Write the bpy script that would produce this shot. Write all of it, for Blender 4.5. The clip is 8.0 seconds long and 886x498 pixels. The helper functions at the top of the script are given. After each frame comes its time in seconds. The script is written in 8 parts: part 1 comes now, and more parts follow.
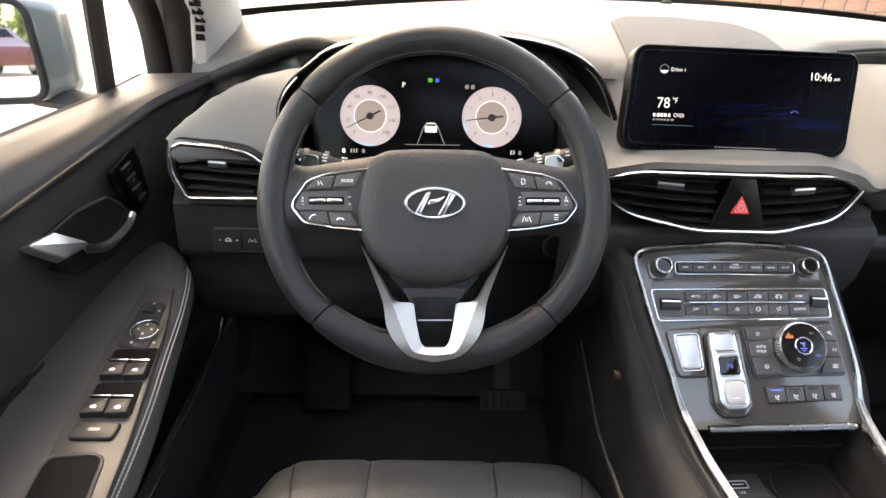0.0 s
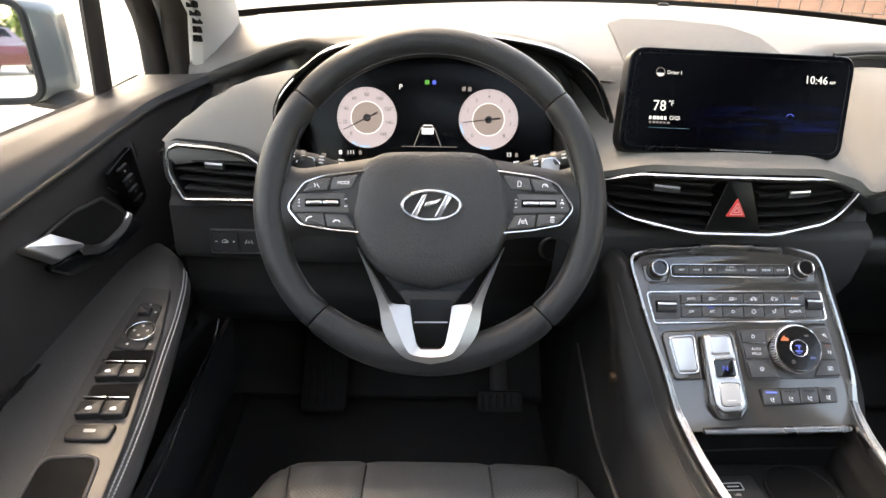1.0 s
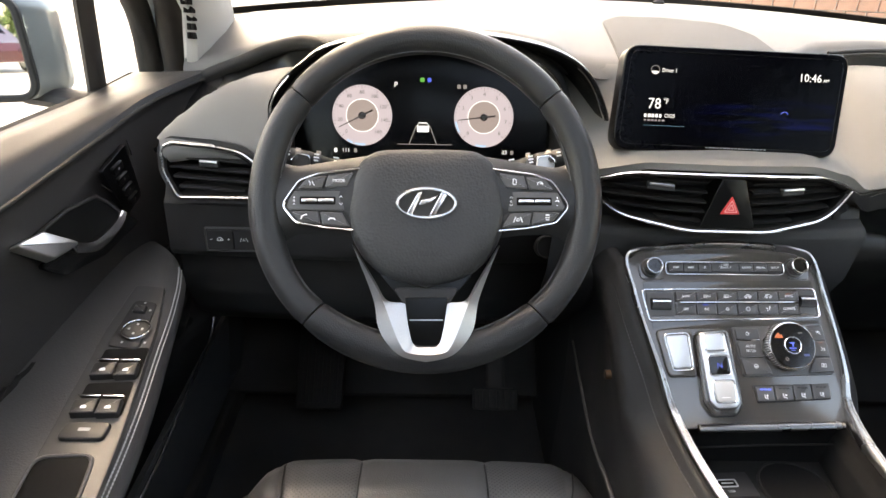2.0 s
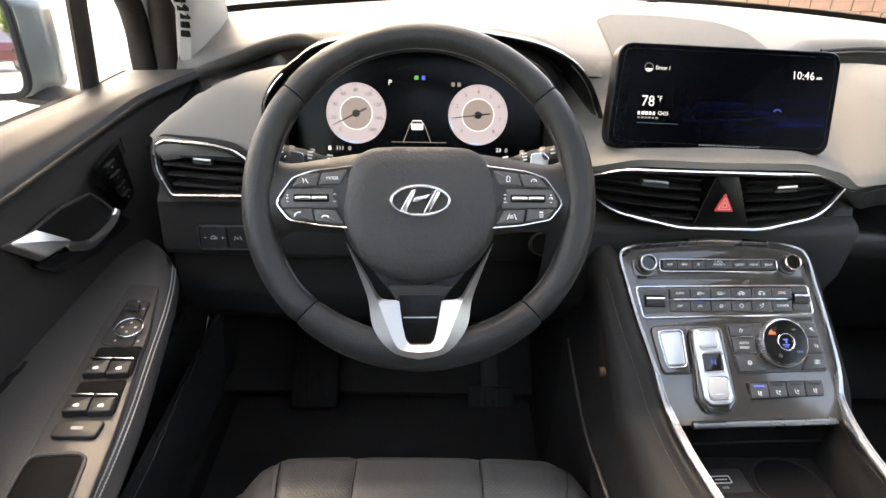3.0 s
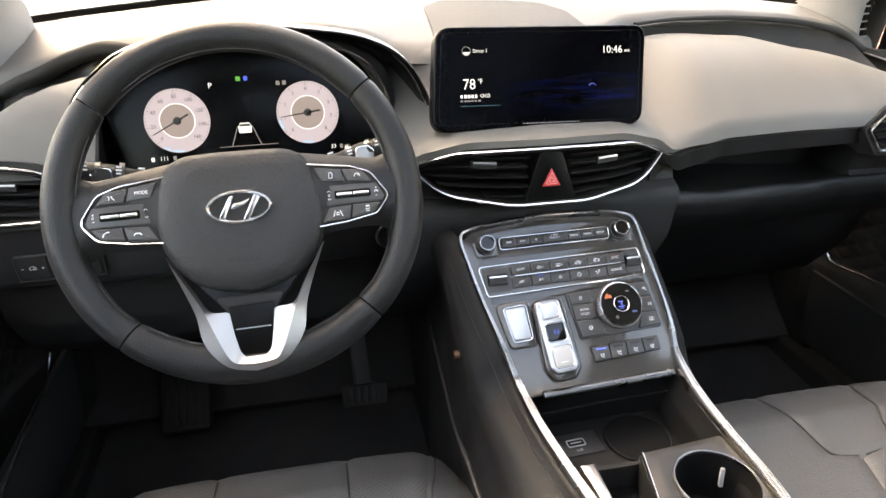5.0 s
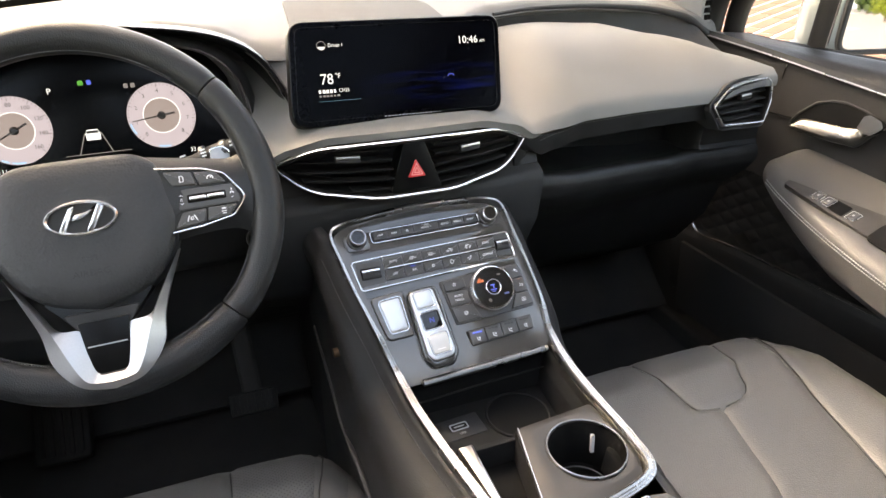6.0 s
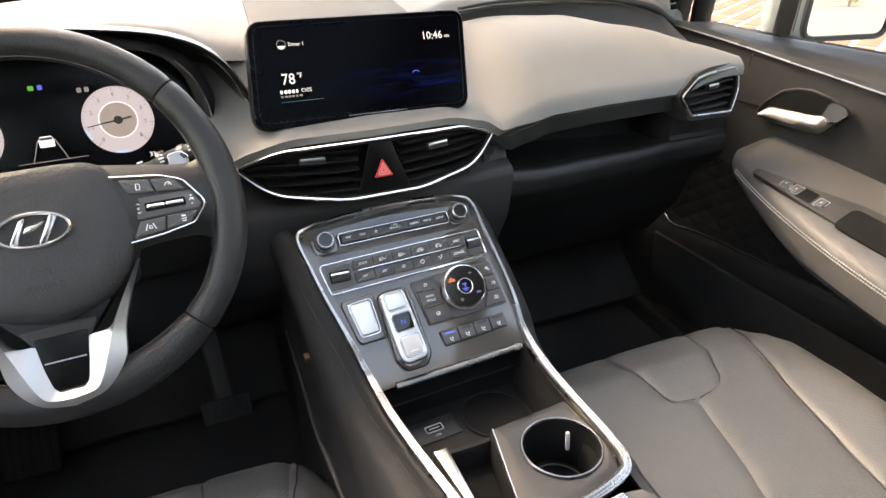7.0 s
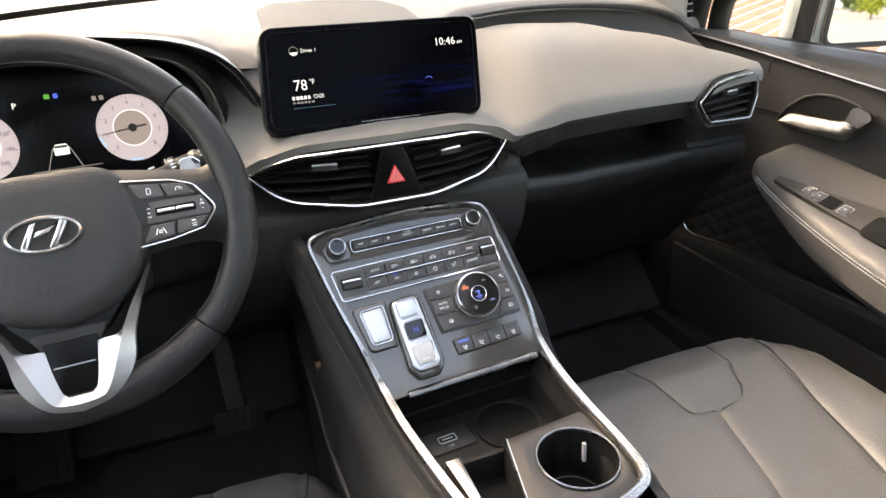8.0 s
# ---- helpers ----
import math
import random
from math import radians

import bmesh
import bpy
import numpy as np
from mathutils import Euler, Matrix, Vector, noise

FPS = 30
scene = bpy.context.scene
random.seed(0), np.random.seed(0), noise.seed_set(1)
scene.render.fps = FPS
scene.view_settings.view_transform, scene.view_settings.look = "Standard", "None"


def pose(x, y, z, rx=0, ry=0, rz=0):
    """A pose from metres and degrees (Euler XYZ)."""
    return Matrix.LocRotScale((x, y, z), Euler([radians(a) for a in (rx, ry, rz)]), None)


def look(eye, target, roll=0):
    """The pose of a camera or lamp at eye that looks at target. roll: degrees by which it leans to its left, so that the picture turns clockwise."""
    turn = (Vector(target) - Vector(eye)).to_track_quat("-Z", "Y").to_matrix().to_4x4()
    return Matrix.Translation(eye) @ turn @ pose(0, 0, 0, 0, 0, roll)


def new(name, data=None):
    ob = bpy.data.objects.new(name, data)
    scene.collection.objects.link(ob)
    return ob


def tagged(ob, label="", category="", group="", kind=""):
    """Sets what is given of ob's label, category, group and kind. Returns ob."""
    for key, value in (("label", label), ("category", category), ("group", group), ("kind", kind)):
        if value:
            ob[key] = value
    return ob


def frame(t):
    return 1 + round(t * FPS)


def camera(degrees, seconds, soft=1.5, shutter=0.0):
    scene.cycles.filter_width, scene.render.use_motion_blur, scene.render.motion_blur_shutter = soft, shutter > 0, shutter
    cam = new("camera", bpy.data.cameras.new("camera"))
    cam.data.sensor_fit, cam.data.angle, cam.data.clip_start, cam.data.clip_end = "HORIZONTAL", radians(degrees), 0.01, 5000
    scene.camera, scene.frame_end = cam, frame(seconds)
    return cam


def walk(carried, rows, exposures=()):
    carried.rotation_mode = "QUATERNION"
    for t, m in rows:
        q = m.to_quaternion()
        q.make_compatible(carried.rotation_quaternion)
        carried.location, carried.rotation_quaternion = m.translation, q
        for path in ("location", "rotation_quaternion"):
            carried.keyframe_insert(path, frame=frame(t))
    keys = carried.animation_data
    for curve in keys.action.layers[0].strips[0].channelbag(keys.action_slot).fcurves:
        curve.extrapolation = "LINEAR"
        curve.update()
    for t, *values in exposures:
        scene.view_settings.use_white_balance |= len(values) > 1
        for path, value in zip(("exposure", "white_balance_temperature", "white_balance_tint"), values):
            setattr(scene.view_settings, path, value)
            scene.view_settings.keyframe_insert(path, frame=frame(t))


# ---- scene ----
cam = camera(68.9, 8.0)
PATH = [
    (0, (0.001, 0.047, 1.42), (0.038, 1.839, 0.533), 1.8),
    (0.5, (0.004, 0.046, 1.422), (0.041, 1.84, 0.537), 1.8),
    (1, (0.003, 0.047, 1.422), (0.046, 1.839, 0.537), 2.0),
    (1.5, (0.003, 0.047, 1.423), (0.052, 1.838, 0.533), 2.1),
    (3, (0.006, 0.046, 1.42), (0.074, 1.835, 0.528), 2.2),
    (3.5, (0.007, 0.045, 1.42), (0.08, 1.837, 0.534), 2.1),
    (4, (0.012, 0.048, 1.424), (0.13, 1.83, 0.525), 1.8),
    (4.5, (0.045, 0.05, 1.427), (0.262, 1.818, 0.517), 0.7),
    (5, (0.085, 0.046, 1.42), (0.443, 1.792, 0.512), -0.1),
    (5.2, (0.099, 0.043, 1.419), (0.518, 1.773, 0.508), -0.2),
    (6.3, (0.136, 0.024, 1.416), (0.807, 1.668, 0.5), -0.3),
    (6.5, (0.138, 0.022, 1.415), (0.831, 1.66, 0.5), -0.3),
    (7, (0.147, 0.038, 1.42), (0.823, 1.668, 0.479), -1.1),
    (7.5, (0.151, 0.048, 1.412), (0.794, 1.702, 0.491), -1.7),
    (8, (0.154, 0.04, 1.404), (0.789, 1.713, 0.509), -2.0),
]
EXPOSURE = 3.46
walk(cam, [(t, look(eye, target, roll)) for t, eye, target, roll in PATH], [(0, EXPOSURE + 0.07, 9650, 15), (5.2, EXPOSURE + 0.07, 9650, 15), (6.3, EXPOSURE, 9650, 15), (8, EXPOSURE, 9650, 15)])

# ---- sky and sun: bright open shade ----
world = bpy.data.worlds.new("sky")
scene.world = world
world.use_nodes = True
wn = world.node_tree
sky = wn.nodes.new("ShaderNodeTexSky")
sky.sky_type, sky.sun_disc = "NISHITA", False
sky.sun_elevation, sky.sun_rotation = radians(49), radians(327.5)
sky.dust_density, sky.air_density = 2.0, 1.0
wn.links.new(sky.outputs[0], wn.nodes["Background"].inputs[0])
wn.nodes["Background"].inputs[1].default_value = 0.15
sun = new("sun", bpy.data.lights.new("sun", "SUN"))
sun.data.energy, sun.data.angle, sun.data.color = 0.2, radians(25), (1.0, 0.96, 0.91)
sun.matrix_world = look((0, 0, 0), (0.35, -0.55, -0.75))


# ---- materials ----
def material(name, color, rough=0.5, metal=0.0, grain=0.0, grain_scale=300.0, vary=0.15, blotch=6.0, coat=0.0, spec=0.5, rough_vary=0.08):
    """Procedural surface: colour varied at two scales, a fine relief, uneven gloss."""
    m = bpy.data.materials.new(name)
    m.use_nodes = True
    nt = m.node_tree
    bs = nt.nodes["Principled BSDF"]
    tc = nt.nodes.new("ShaderNodeTexCoord")
    big = nt.nodes.new("ShaderNodeTexNoise")
    big.inputs["Scale"].default_value, big.inputs["Detail"].default_value = blotch, 4
    fine = nt.nodes.new("ShaderNodeTexNoise")
    fine.inputs["Scale"].default_value, fine.inputs["Detail"].default_value = grain_scale, 3
    for n in (big, fine):
        nt.links.new(tc.outputs["Object"], n.inputs["Vector"])
    mix = nt.nodes.new("ShaderNodeMath")
    mix.operation = "MULTIPLY_ADD"
    mix.inputs[1].default_value = 0.5
    nt.links.new(fine.outputs["Fac"], mix.inputs[0])
    half = nt.nodes.new("ShaderNodeMath")
    half.operation = "MULTIPLY"
    half.inputs[1].default_value = 0.5
    nt.links.new(big.outputs["Fac"], half.inputs[0])
    nt.links.new(half.outputs[0], mix.inputs[2])
    ramp = nt.nodes.new("ShaderNodeValToRGB")
    c = Vector(color)
    lo, hi = c * (1 - vary), c * (1 + vary)
    ramp.color_ramp.elements[0].position, ramp.color_ramp.elements[1].position = 0.3, 0.7
    ramp.color_ramp.elements[0].color, ramp.color_ramp.elements[1].color = (*lo, 1), (*hi, 1)
    nt.links.new(mix.outputs[0], ramp.inputs[0])
    nt.links.new(ramp.outputs[0], bs.inputs["Base Color"])
    rr = nt.nodes.new("ShaderNodeMapRange")
    rr.inputs["To Min"].default_value, rr.inputs["To Max"].default_value = max(0.02, rough - rough_vary), min(1, rough + rough_vary)
    nt.links.new(big.outputs["Fac"], rr.inputs["Value"])
    nt.links.new(rr.outputs[0], bs.inputs["Roughness"])
    bs.inputs["Metallic"].default_value = metal
    bs.inputs["Coat Weight"].default_value = coat
    bs.inputs["Coat Roughness"].default_value = 0.05
    bs.inputs["Specular IOR Level"].default_value = spec
    if grain:
        bump = nt.nodes.new("ShaderNodeBump")
        bump.inputs["Strength"].default_value, bump.inputs["Distance"].default_value = grain, 0.001
        nt.links.new(fine.outputs["Fac"], bump.inputs["Height"])
        nt.links.new(bump.outputs[0], bs.inputs["Normal"])
    return m


def leather(name, color, rough=0.5, cell=450.0, holes=0.0, relief=0.35, spec=0.5):
    """Grained leather: pebbled cells; with holes: a regular perforation at that scale."""
    m = material(name, color, rough, 0, 0, cell, 0.12, 5.0, spec=spec)
    nt = m.node_tree
    bs = nt.nodes["Principled BSDF"]
    tc = nt.nodes["Texture Coordinate"]
    v = nt.nodes.new("ShaderNodeTexVoronoi")
    v.inputs["Scale"].default_value = cell
    nt.links.new(tc.outputs["Object"], v.inputs["Vector"])
    bump = nt.nodes.new("ShaderNodeBump")
    bump.inputs["Strength"].default_value, bump.inputs["Distance"].default_value = relief, 0.0006
    nt.links.new(v.outputs["Distance"], bump.inputs["Height"])
    nt.links.new(bump.outputs[0], bs.inputs["Normal"])
    if holes:
        flat = nt.nodes.new("ShaderNodeMapping")
        flat.inputs["Rotation"].default_value = (0, 0, radians(45))
        flat.inputs["Scale"].default_value = (1, 1, 0.0)
        nt.links.new(tc.outputs["Object"], flat.inputs["Vector"])
        h = nt.nodes.new("ShaderNodeTexVoronoi")
        h.inputs["Scale"].default_value, h.inputs["Randomness"].default_value = holes, 0
        nt.links.new(flat.outputs[0], h.inputs["Vector"])
        step = nt.nodes.new("ShaderNodeMapRange")
        step.inputs["From Min"].default_value, step.inputs["From Max"].default_value = 0.17, 0.25
        nt.links.new(h.outputs["Distance"], step.inputs["Value"])
        mul = nt.nodes.new("ShaderNodeMix")
        mul.data_type = "RGBA"
        mul.inputs["A"].default_value = (0.020, 0.020, 0.020, 1)
        nt.links.new(step.outputs[0], mul.inputs["Factor"])
        nt.links.new(nt.nodes["Color Ramp"].outputs[0], mul.inputs["B"])
        nt.links.new(mul.outputs["Result"], bs.inputs["Base Color"])
    return m


def glow(name, color, strength):
    """Something that gives off light: a lit display or a lit mark."""
    m = bpy.data.materials.new(name)
    m.use_nodes = True
    bs = m.node_tree.nodes["Principled BSDF"]
    bs.inputs["Base Color"].default_value = (0.02, 0.02, 0.02, 1)
    bs.inputs["Emission Color"].default_value = (*color, 1)
    bs.inputs["Emission Strength"].default_value = strength
    return m


def lit_picture(name):
    """The touch screen's lit picture: soft navy streaks low on a black ground."""
    m = glow(name, (0.02, 0.07, 1.0), 0.0)
    nt = m.node_tree
    bs = nt.nodes["Principled BSDF"]
    bs.inputs["Base Color"].default_value = (0.0006, 0.0006, 0.0012, 1)
    bs.inputs["Roughness"].default_value, bs.inputs["Specular IOR Level"].default_value = 0.2, 0.03
    tc = nt.nodes.new("ShaderNodeTexCoord")
    mp = nt.nodes.new("ShaderNodeMapping")
    mp.inputs["Scale"].default_value = (14, 1, 150)
    mp.inputs["Rotation"].default_value = (0, radians(-3), 0)
    nt.links.new(tc.outputs["Object"], mp.inputs["Vector"])
    tex = nt.nodes.new("ShaderNodeTexNoise")
    tex.inputs["Scale"].default_value, tex.inputs["Detail"].default_value = 1.0, 2
    nt.links.new(mp.outputs[0], tex.inputs["Vector"])
    cut = nt.nodes.new("ShaderNodeMapRange")
    cut.inputs["From Min"].default_value, cut.inputs["From Max"].default_value = 0.46, 0.80
    nt.links.new(tex.outputs["Fac"], cut.inputs["Value"])
    xyz = nt.nodes.new("ShaderNodeSeparateXYZ")
    nt.links.new(tc.outputs["Object"], xyz.inputs[0])
    out = cut.outputs[0]
    for axis, ends in (("Z", ((1.198, 1.222, 0, 1), (1.228, 1.250, 1, 0))), ("X", ((0.30, 0.40, 0, 1), (0.49, 0.505, 1, 0.25)))):
        for lo, hi, v0, v1 in ends:
            r = nt.nodes.new("ShaderNodeMapRange")
            r.interpolation_type = "SMOOTHSTEP"
            for k, v in zip(("From Min", "From Max", "To Min", "To Max"), (lo, hi, v0, v1)):
                r.inputs[k].default_value = v
            nt.links.new(xyz.outputs[axis], r.inputs["Value"])
            mul = nt.nodes.new("ShaderNodeMath")
            mul.operation = "MULTIPLY"
            nt.links.new(out, mul.inputs[0])
            nt.links.new(r.outputs[0], mul.inputs[1])
            out = mul.outputs[0]
    gain = nt.nodes.new("ShaderNodeMath")
    gain.operation = "MULTIPLY"
    gain.inputs[1].default_value = 0.008
    nt.links.new(out, gain.inputs[0])
    nt.links.new(gain.outputs[0], bs.inputs["Emission Strength"])
    return m


def glass(name, color=(0.87, 0.885, 0.86), rough=0.0):
    m = bpy.data.materials.new(name)
    m.use_nodes = True
    bs = m.node_tree.nodes["Principled BSDF"]
    bs.inputs["Base Color"].default_value = (*color, 1)
    bs.inputs["Roughness"].default_value = rough
    bs.inputs["IOR"].default_value = 1.02
    bs.inputs["Transmission Weight"].default_value = 1
    return m


PAD = material("soft_dash_pad", (0.118, 0.1145, 0.106), 0.62, 0, 0.25, 900, 0.05, 5, spec=0.3)
TOP = material("dash_top_skin", (0.086, 0.084, 0.080), 0.55, 0, 0.3, 900, 0.06, 5, spec=0.3)
GRILLE = material("speaker_mesh", (0.020, 0.020, 0.0197), 0.7, 0, 0.4, 700, 0.1, 5)
BLACK = material("black_moulded_plastic", (0.020, 0.020, 0.020), 0.5, 0, 0.35, 900, 0.15, 8, spec=0.22)
BLACK_SOFT = material("black_soft_plastic", (0.023, 0.023, 0.023), 0.6, 0, 0.35, 800, 0.12, 8, spec=0.22)
PIANO = material("gloss_black", (0.002, 0.002, 0.002), 0.13, 0, 0, 300, 0.1, 8, coat=0.25, rough_vary=0.03)
# near-black for openings: the shade inside them is put into the colour
VOID = material("shaded_inside", (0.006, 0.006, 0.006), 0.8, spec=0.08)
CHROME = material("satin_chrome", (0.90, 0.89, 0.88), 0.16, 1, 0, 300, 0.03, 12, rough_vary=0.05)
SILVER = material("brushed_silver", (0.58, 0.57, 0.56), 0.3, 1, 0.05, 600, 0.05, 10)
TRIM = material("door_lining_plastic", (0.026, 0.0243, 0.0232), 0.5, 0, 0.35, 900, 0.12, 8, spec=0.25)
PLATE = material("brushed_dark_satin", (0.060, 0.055, 0.050), 0.38, 1.0, 0.08, 900, 0.08, 14)
CON = material("console_grey", (0.112, 0.105, 0.098), 0.13, 0.6, 0.02, 500, 0.04, 6, coat=0.4, rough_vary=0.02)
GLOSS_GREY = material("gloss_dark_grey", (0.045, 0.043, 0.040), 0.07, 0.2, 0, 300, 0.1, 8, coat=1.0, rough_vary=0.02)
BUTTON = material("button_grey", (0.046, 0.044, 0.042), 0.34, 0, 0.1, 900, 0.08, 12)
WHEEL_SKIN = leather("wheel_leather", (0.0135, 0.0135, 0.0135), 0.40, 700, spec=0.32)
AIRBAG_SKIN = leather("airbag_skin", (0.0175, 0.0175, 0.0175), 0.45, 360, relief=0.55, spec=0.4)
SEAT_SKIN = leather("seat_leather", (0.064, 0.064, 0.062), 0.42, 500)
SEAT_PERF = leather("perforated_seat_leather", (0.066, 0.066, 0.064), 0.46, 500, holes=230.0)
SEAT_FINE = leather("finely_perforated_seat_leather", (0.066, 0.066, 0.064), 0.44, 500, holes=520.0)
DOOR_SKIN = leather("door_leather", (0.052, 0.0505, 0.049), 0.5, 520)
DOOR_TOP = material("door_top_skin", (0.0165, 0.0170, 0.0180), 0.46, 0, 0.3, 800, 0.1, 6, spec=0.17)
CARPET = material("black_carpet", (0.036, 0.036, 0.036), 0.95, 0, 0.8, 1500, 0.3, 10, spec=0.1)
CLOTH = material("pillar_cloth", (0.24, 0.235, 0.225), 0.9, 0, 0.4, 1200, 0.06, 8)
RUBBER = material("black_rubber", (0.024, 0.021, 0.019), 0.6, 0, 0.3, 500, 0.15, 8, spec=0.25)
THREAD = material("grey_thread", (0.36, 0.36, 0.35), 0.8, 0, 0.2, 2000, 0.1, 40)
WHITE_PRINT = material("white_print", (0.75, 0.75, 0.75), 0.6, 0, 0, 300, 0.03, 8)
GREY_PRINT = material("grey_print", (0.30, 0.30, 0.30), 0.6, 0, 0, 300, 0.03, 8)
RED = material("red_hazard_plastic", (0.55, 0.03, 0.03), 0.35, 0, 0, 300, 0.05, 20)
PAINT = material("pale_blue_grey_car_paint", (0.19, 0.21, 0.21), 0.25, 0.1, 0, 300, 0.04, 3, coat=0.8)
GLASS = glass("window_glass")
SCREEN = material("dark_screen_glass", (0.0006, 0.0006, 0.0009), 0.25, 0, 0, 300, 0.1, 4, rough_vary=0.02, spec=0.12)
TOUCH = material("dark_touch_glass", (0.0006, 0.0006, 0.0012), 0.2, 0, 0, 300, 0.1, 4, rough_vary=0.02, spec=0.03)
HOOD = material("gloss_black_hood", (0.006, 0.006, 0.006), 0.24, 0, 0.1, 700, 0.1, 8, spec=0.4)
SHELF = material("black_satin_shelf", (0.0075, 0.0075, 0.0073), 0.42, 0, 0.25, 900, 0.12, 8, spec=0.24)
SATIN = material("satin_grey_metal", (0.20, 0.197, 0.193), 0.28, 1, 0.03, 700, 0.05, 12)
SPOKE = material("satin_silver_spoke", (0.46, 0.455, 0.45), 0.42, 1, 0.04, 600, 0.05, 10)
RAIL = material("satin_silver_rail", (0.44, 0.43, 0.415), 0.27, 1, 0.03, 700, 0.04, 12)
SWITCH_PLATE = material("satin_dark_plate", (0.042, 0.0405, 0.0395), 0.42, 0.0, 0.08, 800, 0.08, 14, spec=0.3)
DARK_KEY = material("dark_switch_key", (0.020, 0.0195, 0.019), 0.42, 0, 0.08, 900, 0.08, 12, spec=0.28)
BAND = material("dark_sheen_band", (0.006, 0.006, 0.006), 0.28, 0, 0.1, 800, 0.1, 8, spec=0.32)
HOUSING = material("black_screen_shell", (0.0015, 0.0015, 0.0015), 0.3, 0, 0, 300, 0.1, 8, spec=0.2)
FLANK = material("black_console_skin", (0.017, 0.017, 0.017), 0.5, 0, 0.35, 700, 0.12, 8, spec=0.22)
STRIP = material("pale_satin_strip", (0.42, 0.42, 0.41), 0.3, 0.3, 0.02, 600, 0.05, 12)
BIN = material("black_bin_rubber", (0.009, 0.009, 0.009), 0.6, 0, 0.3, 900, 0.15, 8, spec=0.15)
MIRROR = material("mirror_silver", (0.9, 0.9, 0.9), 0.02, 1, 0, 300, 0.0, 4, rough_vary=0.0)


# ---- mesh helpers ----
PLACED = {}


def thing(name, at, label, category, group="", kind=""):
    """An empty at a thing's base, under which its parts stand."""
    e = new(name)
    e.location, e.empty_display_size = at, 0.05
    PLACED[e] = Matrix.Translation(at)
    return tagged(e, label, category, group, kind)


def part(name, bm, mat, parent=None, label="", sharp=38):
    """One bmesh, in world metres, linked as one mesh object under its parent."""
    bmesh.ops.recalc_face_normals(bm, faces=bm.faces)
    limit = radians(sharp)
    for f in bm.faces:
        f.smooth = True
    for e in bm.edges:
        if len(e.link_faces) == 2:
            e.smooth = e.calc_face_angle(0) < limit
    me = bpy.data.meshes.new(name)
    bm.to_mesh(me)
    bm.free()
    me.materials.append(mat)
    ob = new(name, me)
    if parent is not None:
        ob.parent = parent
        ob.matrix_parent_inverse = PLACED.get(parent, Matrix()).inverted()
    if label:
        ob["label"] = label
    return ob


def axes(origin, x, y):
    """A frame from its origin, its x direction and a hint of its y direction."""
    x = Vector(x).normalized()
    z = x.cross(Vector(y)).normalized()
    y = z.cross(x)
    return Matrix.Translation(origin) @ Matrix((x, y, z)).transposed().to_4x4()


def spline(points, n):
    """n + 1 points on a smooth curve through the given ones."""
    p = [Vector(q) for q in points]
    out = []
    for i in range(n + 1):
        s = i / n * (len(p) - 1)
        k = min(int(s), len(p) - 2)
        f = s - k
        a, b, c, d = p[max(k - 1, 0)], p[k], p[k + 1], p[min(k + 2, len(p) - 1)]
        out.append(0.5 * (2 * b + (c - a) * f + (2 * a - 5 * b + 4 * c - d) * f * f + (3 * b - a - 3 * c + d) * f ** 3))
    return out


def along(table, s):
    """A value read smoothly from rows of (s, value, ...)."""
    if s <= table[0][0]:
        return Vector(table[0][1:])
    for a, b in zip(table, table[1:]):
        if s <= b[0]:
            f = (s - a[0]) / (b[0] - a[0])
            f = f * f * (3 - 2 * f) * 0.5 + f * 0.5
            return Vector(a[1:]).lerp(Vector(b[1:]), f)
    return Vector(table[-1][1:])


def rounded(points, r, n=4):
    """A closed outline whose corners are rounded; r is one radius or one for each corner."""
    out = []
    k = len(points)
    for i in range(k):
        p, a, b = Vector(points[i]).to_2d(), Vector(points[i - 1]).to_2d(), Vector(points[(i + 1) % k]).to_2d()
        u, v = a - p, b - p
        lu, lv = u.length, v.length
        u, v = u / lu, v / lv
        rad = r[i] if isinstance(r, (list, tuple)) else r
        if rad <= 0:
            out.append(p)
            continue
        ang = u.angle(v)
        cut = min(rad / max(math.tan(ang / 2), 0.01), lu * 0.48, lv * 0.48)
        s, e = p + u * cut, p + v * cut
        for j in range(n + 1):
            f = j / n
            out.append((s * (1 - f) + p * f) * (1 - f) + (p * (1 - f) + e * f) * f)
    return out


def rect(x0, y0, x1, y1, r=0.0, n=4):
    return rounded([(x0, y0), (x1, y0), (x1, y1), (x0, y1)], r, n)


def circle(cx, cy, r, n=32, ry=None):
    return [Vector((cx + r * math.cos(2 * math.pi * i / n), cy + (ry or r) * math.sin(2 * math.pi * i / n))) for i in range(n)]


def offset(o, d):
    """The outline moved inwards by d."""
    k = len(o)
    area = sum(o[i - 1].x * o[i].y - o[i].x * o[i - 1].y for i in range(k))
    sg = 1 if area > 0 else -1
    out = []
    for i in range(k):
        a = (o[i] - o[i - 1])
        b = (o[(i + 1) % k] - o[i])
        na, nb = Vector((-a.y, a.x)), Vector((-b.y, b.x))
        if na.length < 1e-9:
            na = nb
        if nb.length < 1e-9:
            nb = na
        na, nb = na.normalized(), nb.normalized()
        m = na + nb
        m = m.normalized() if m.length > 1e-6 else na
        out.append(o[i] + m * (sg * d / max(0.5, m.dot(na))))
    return out


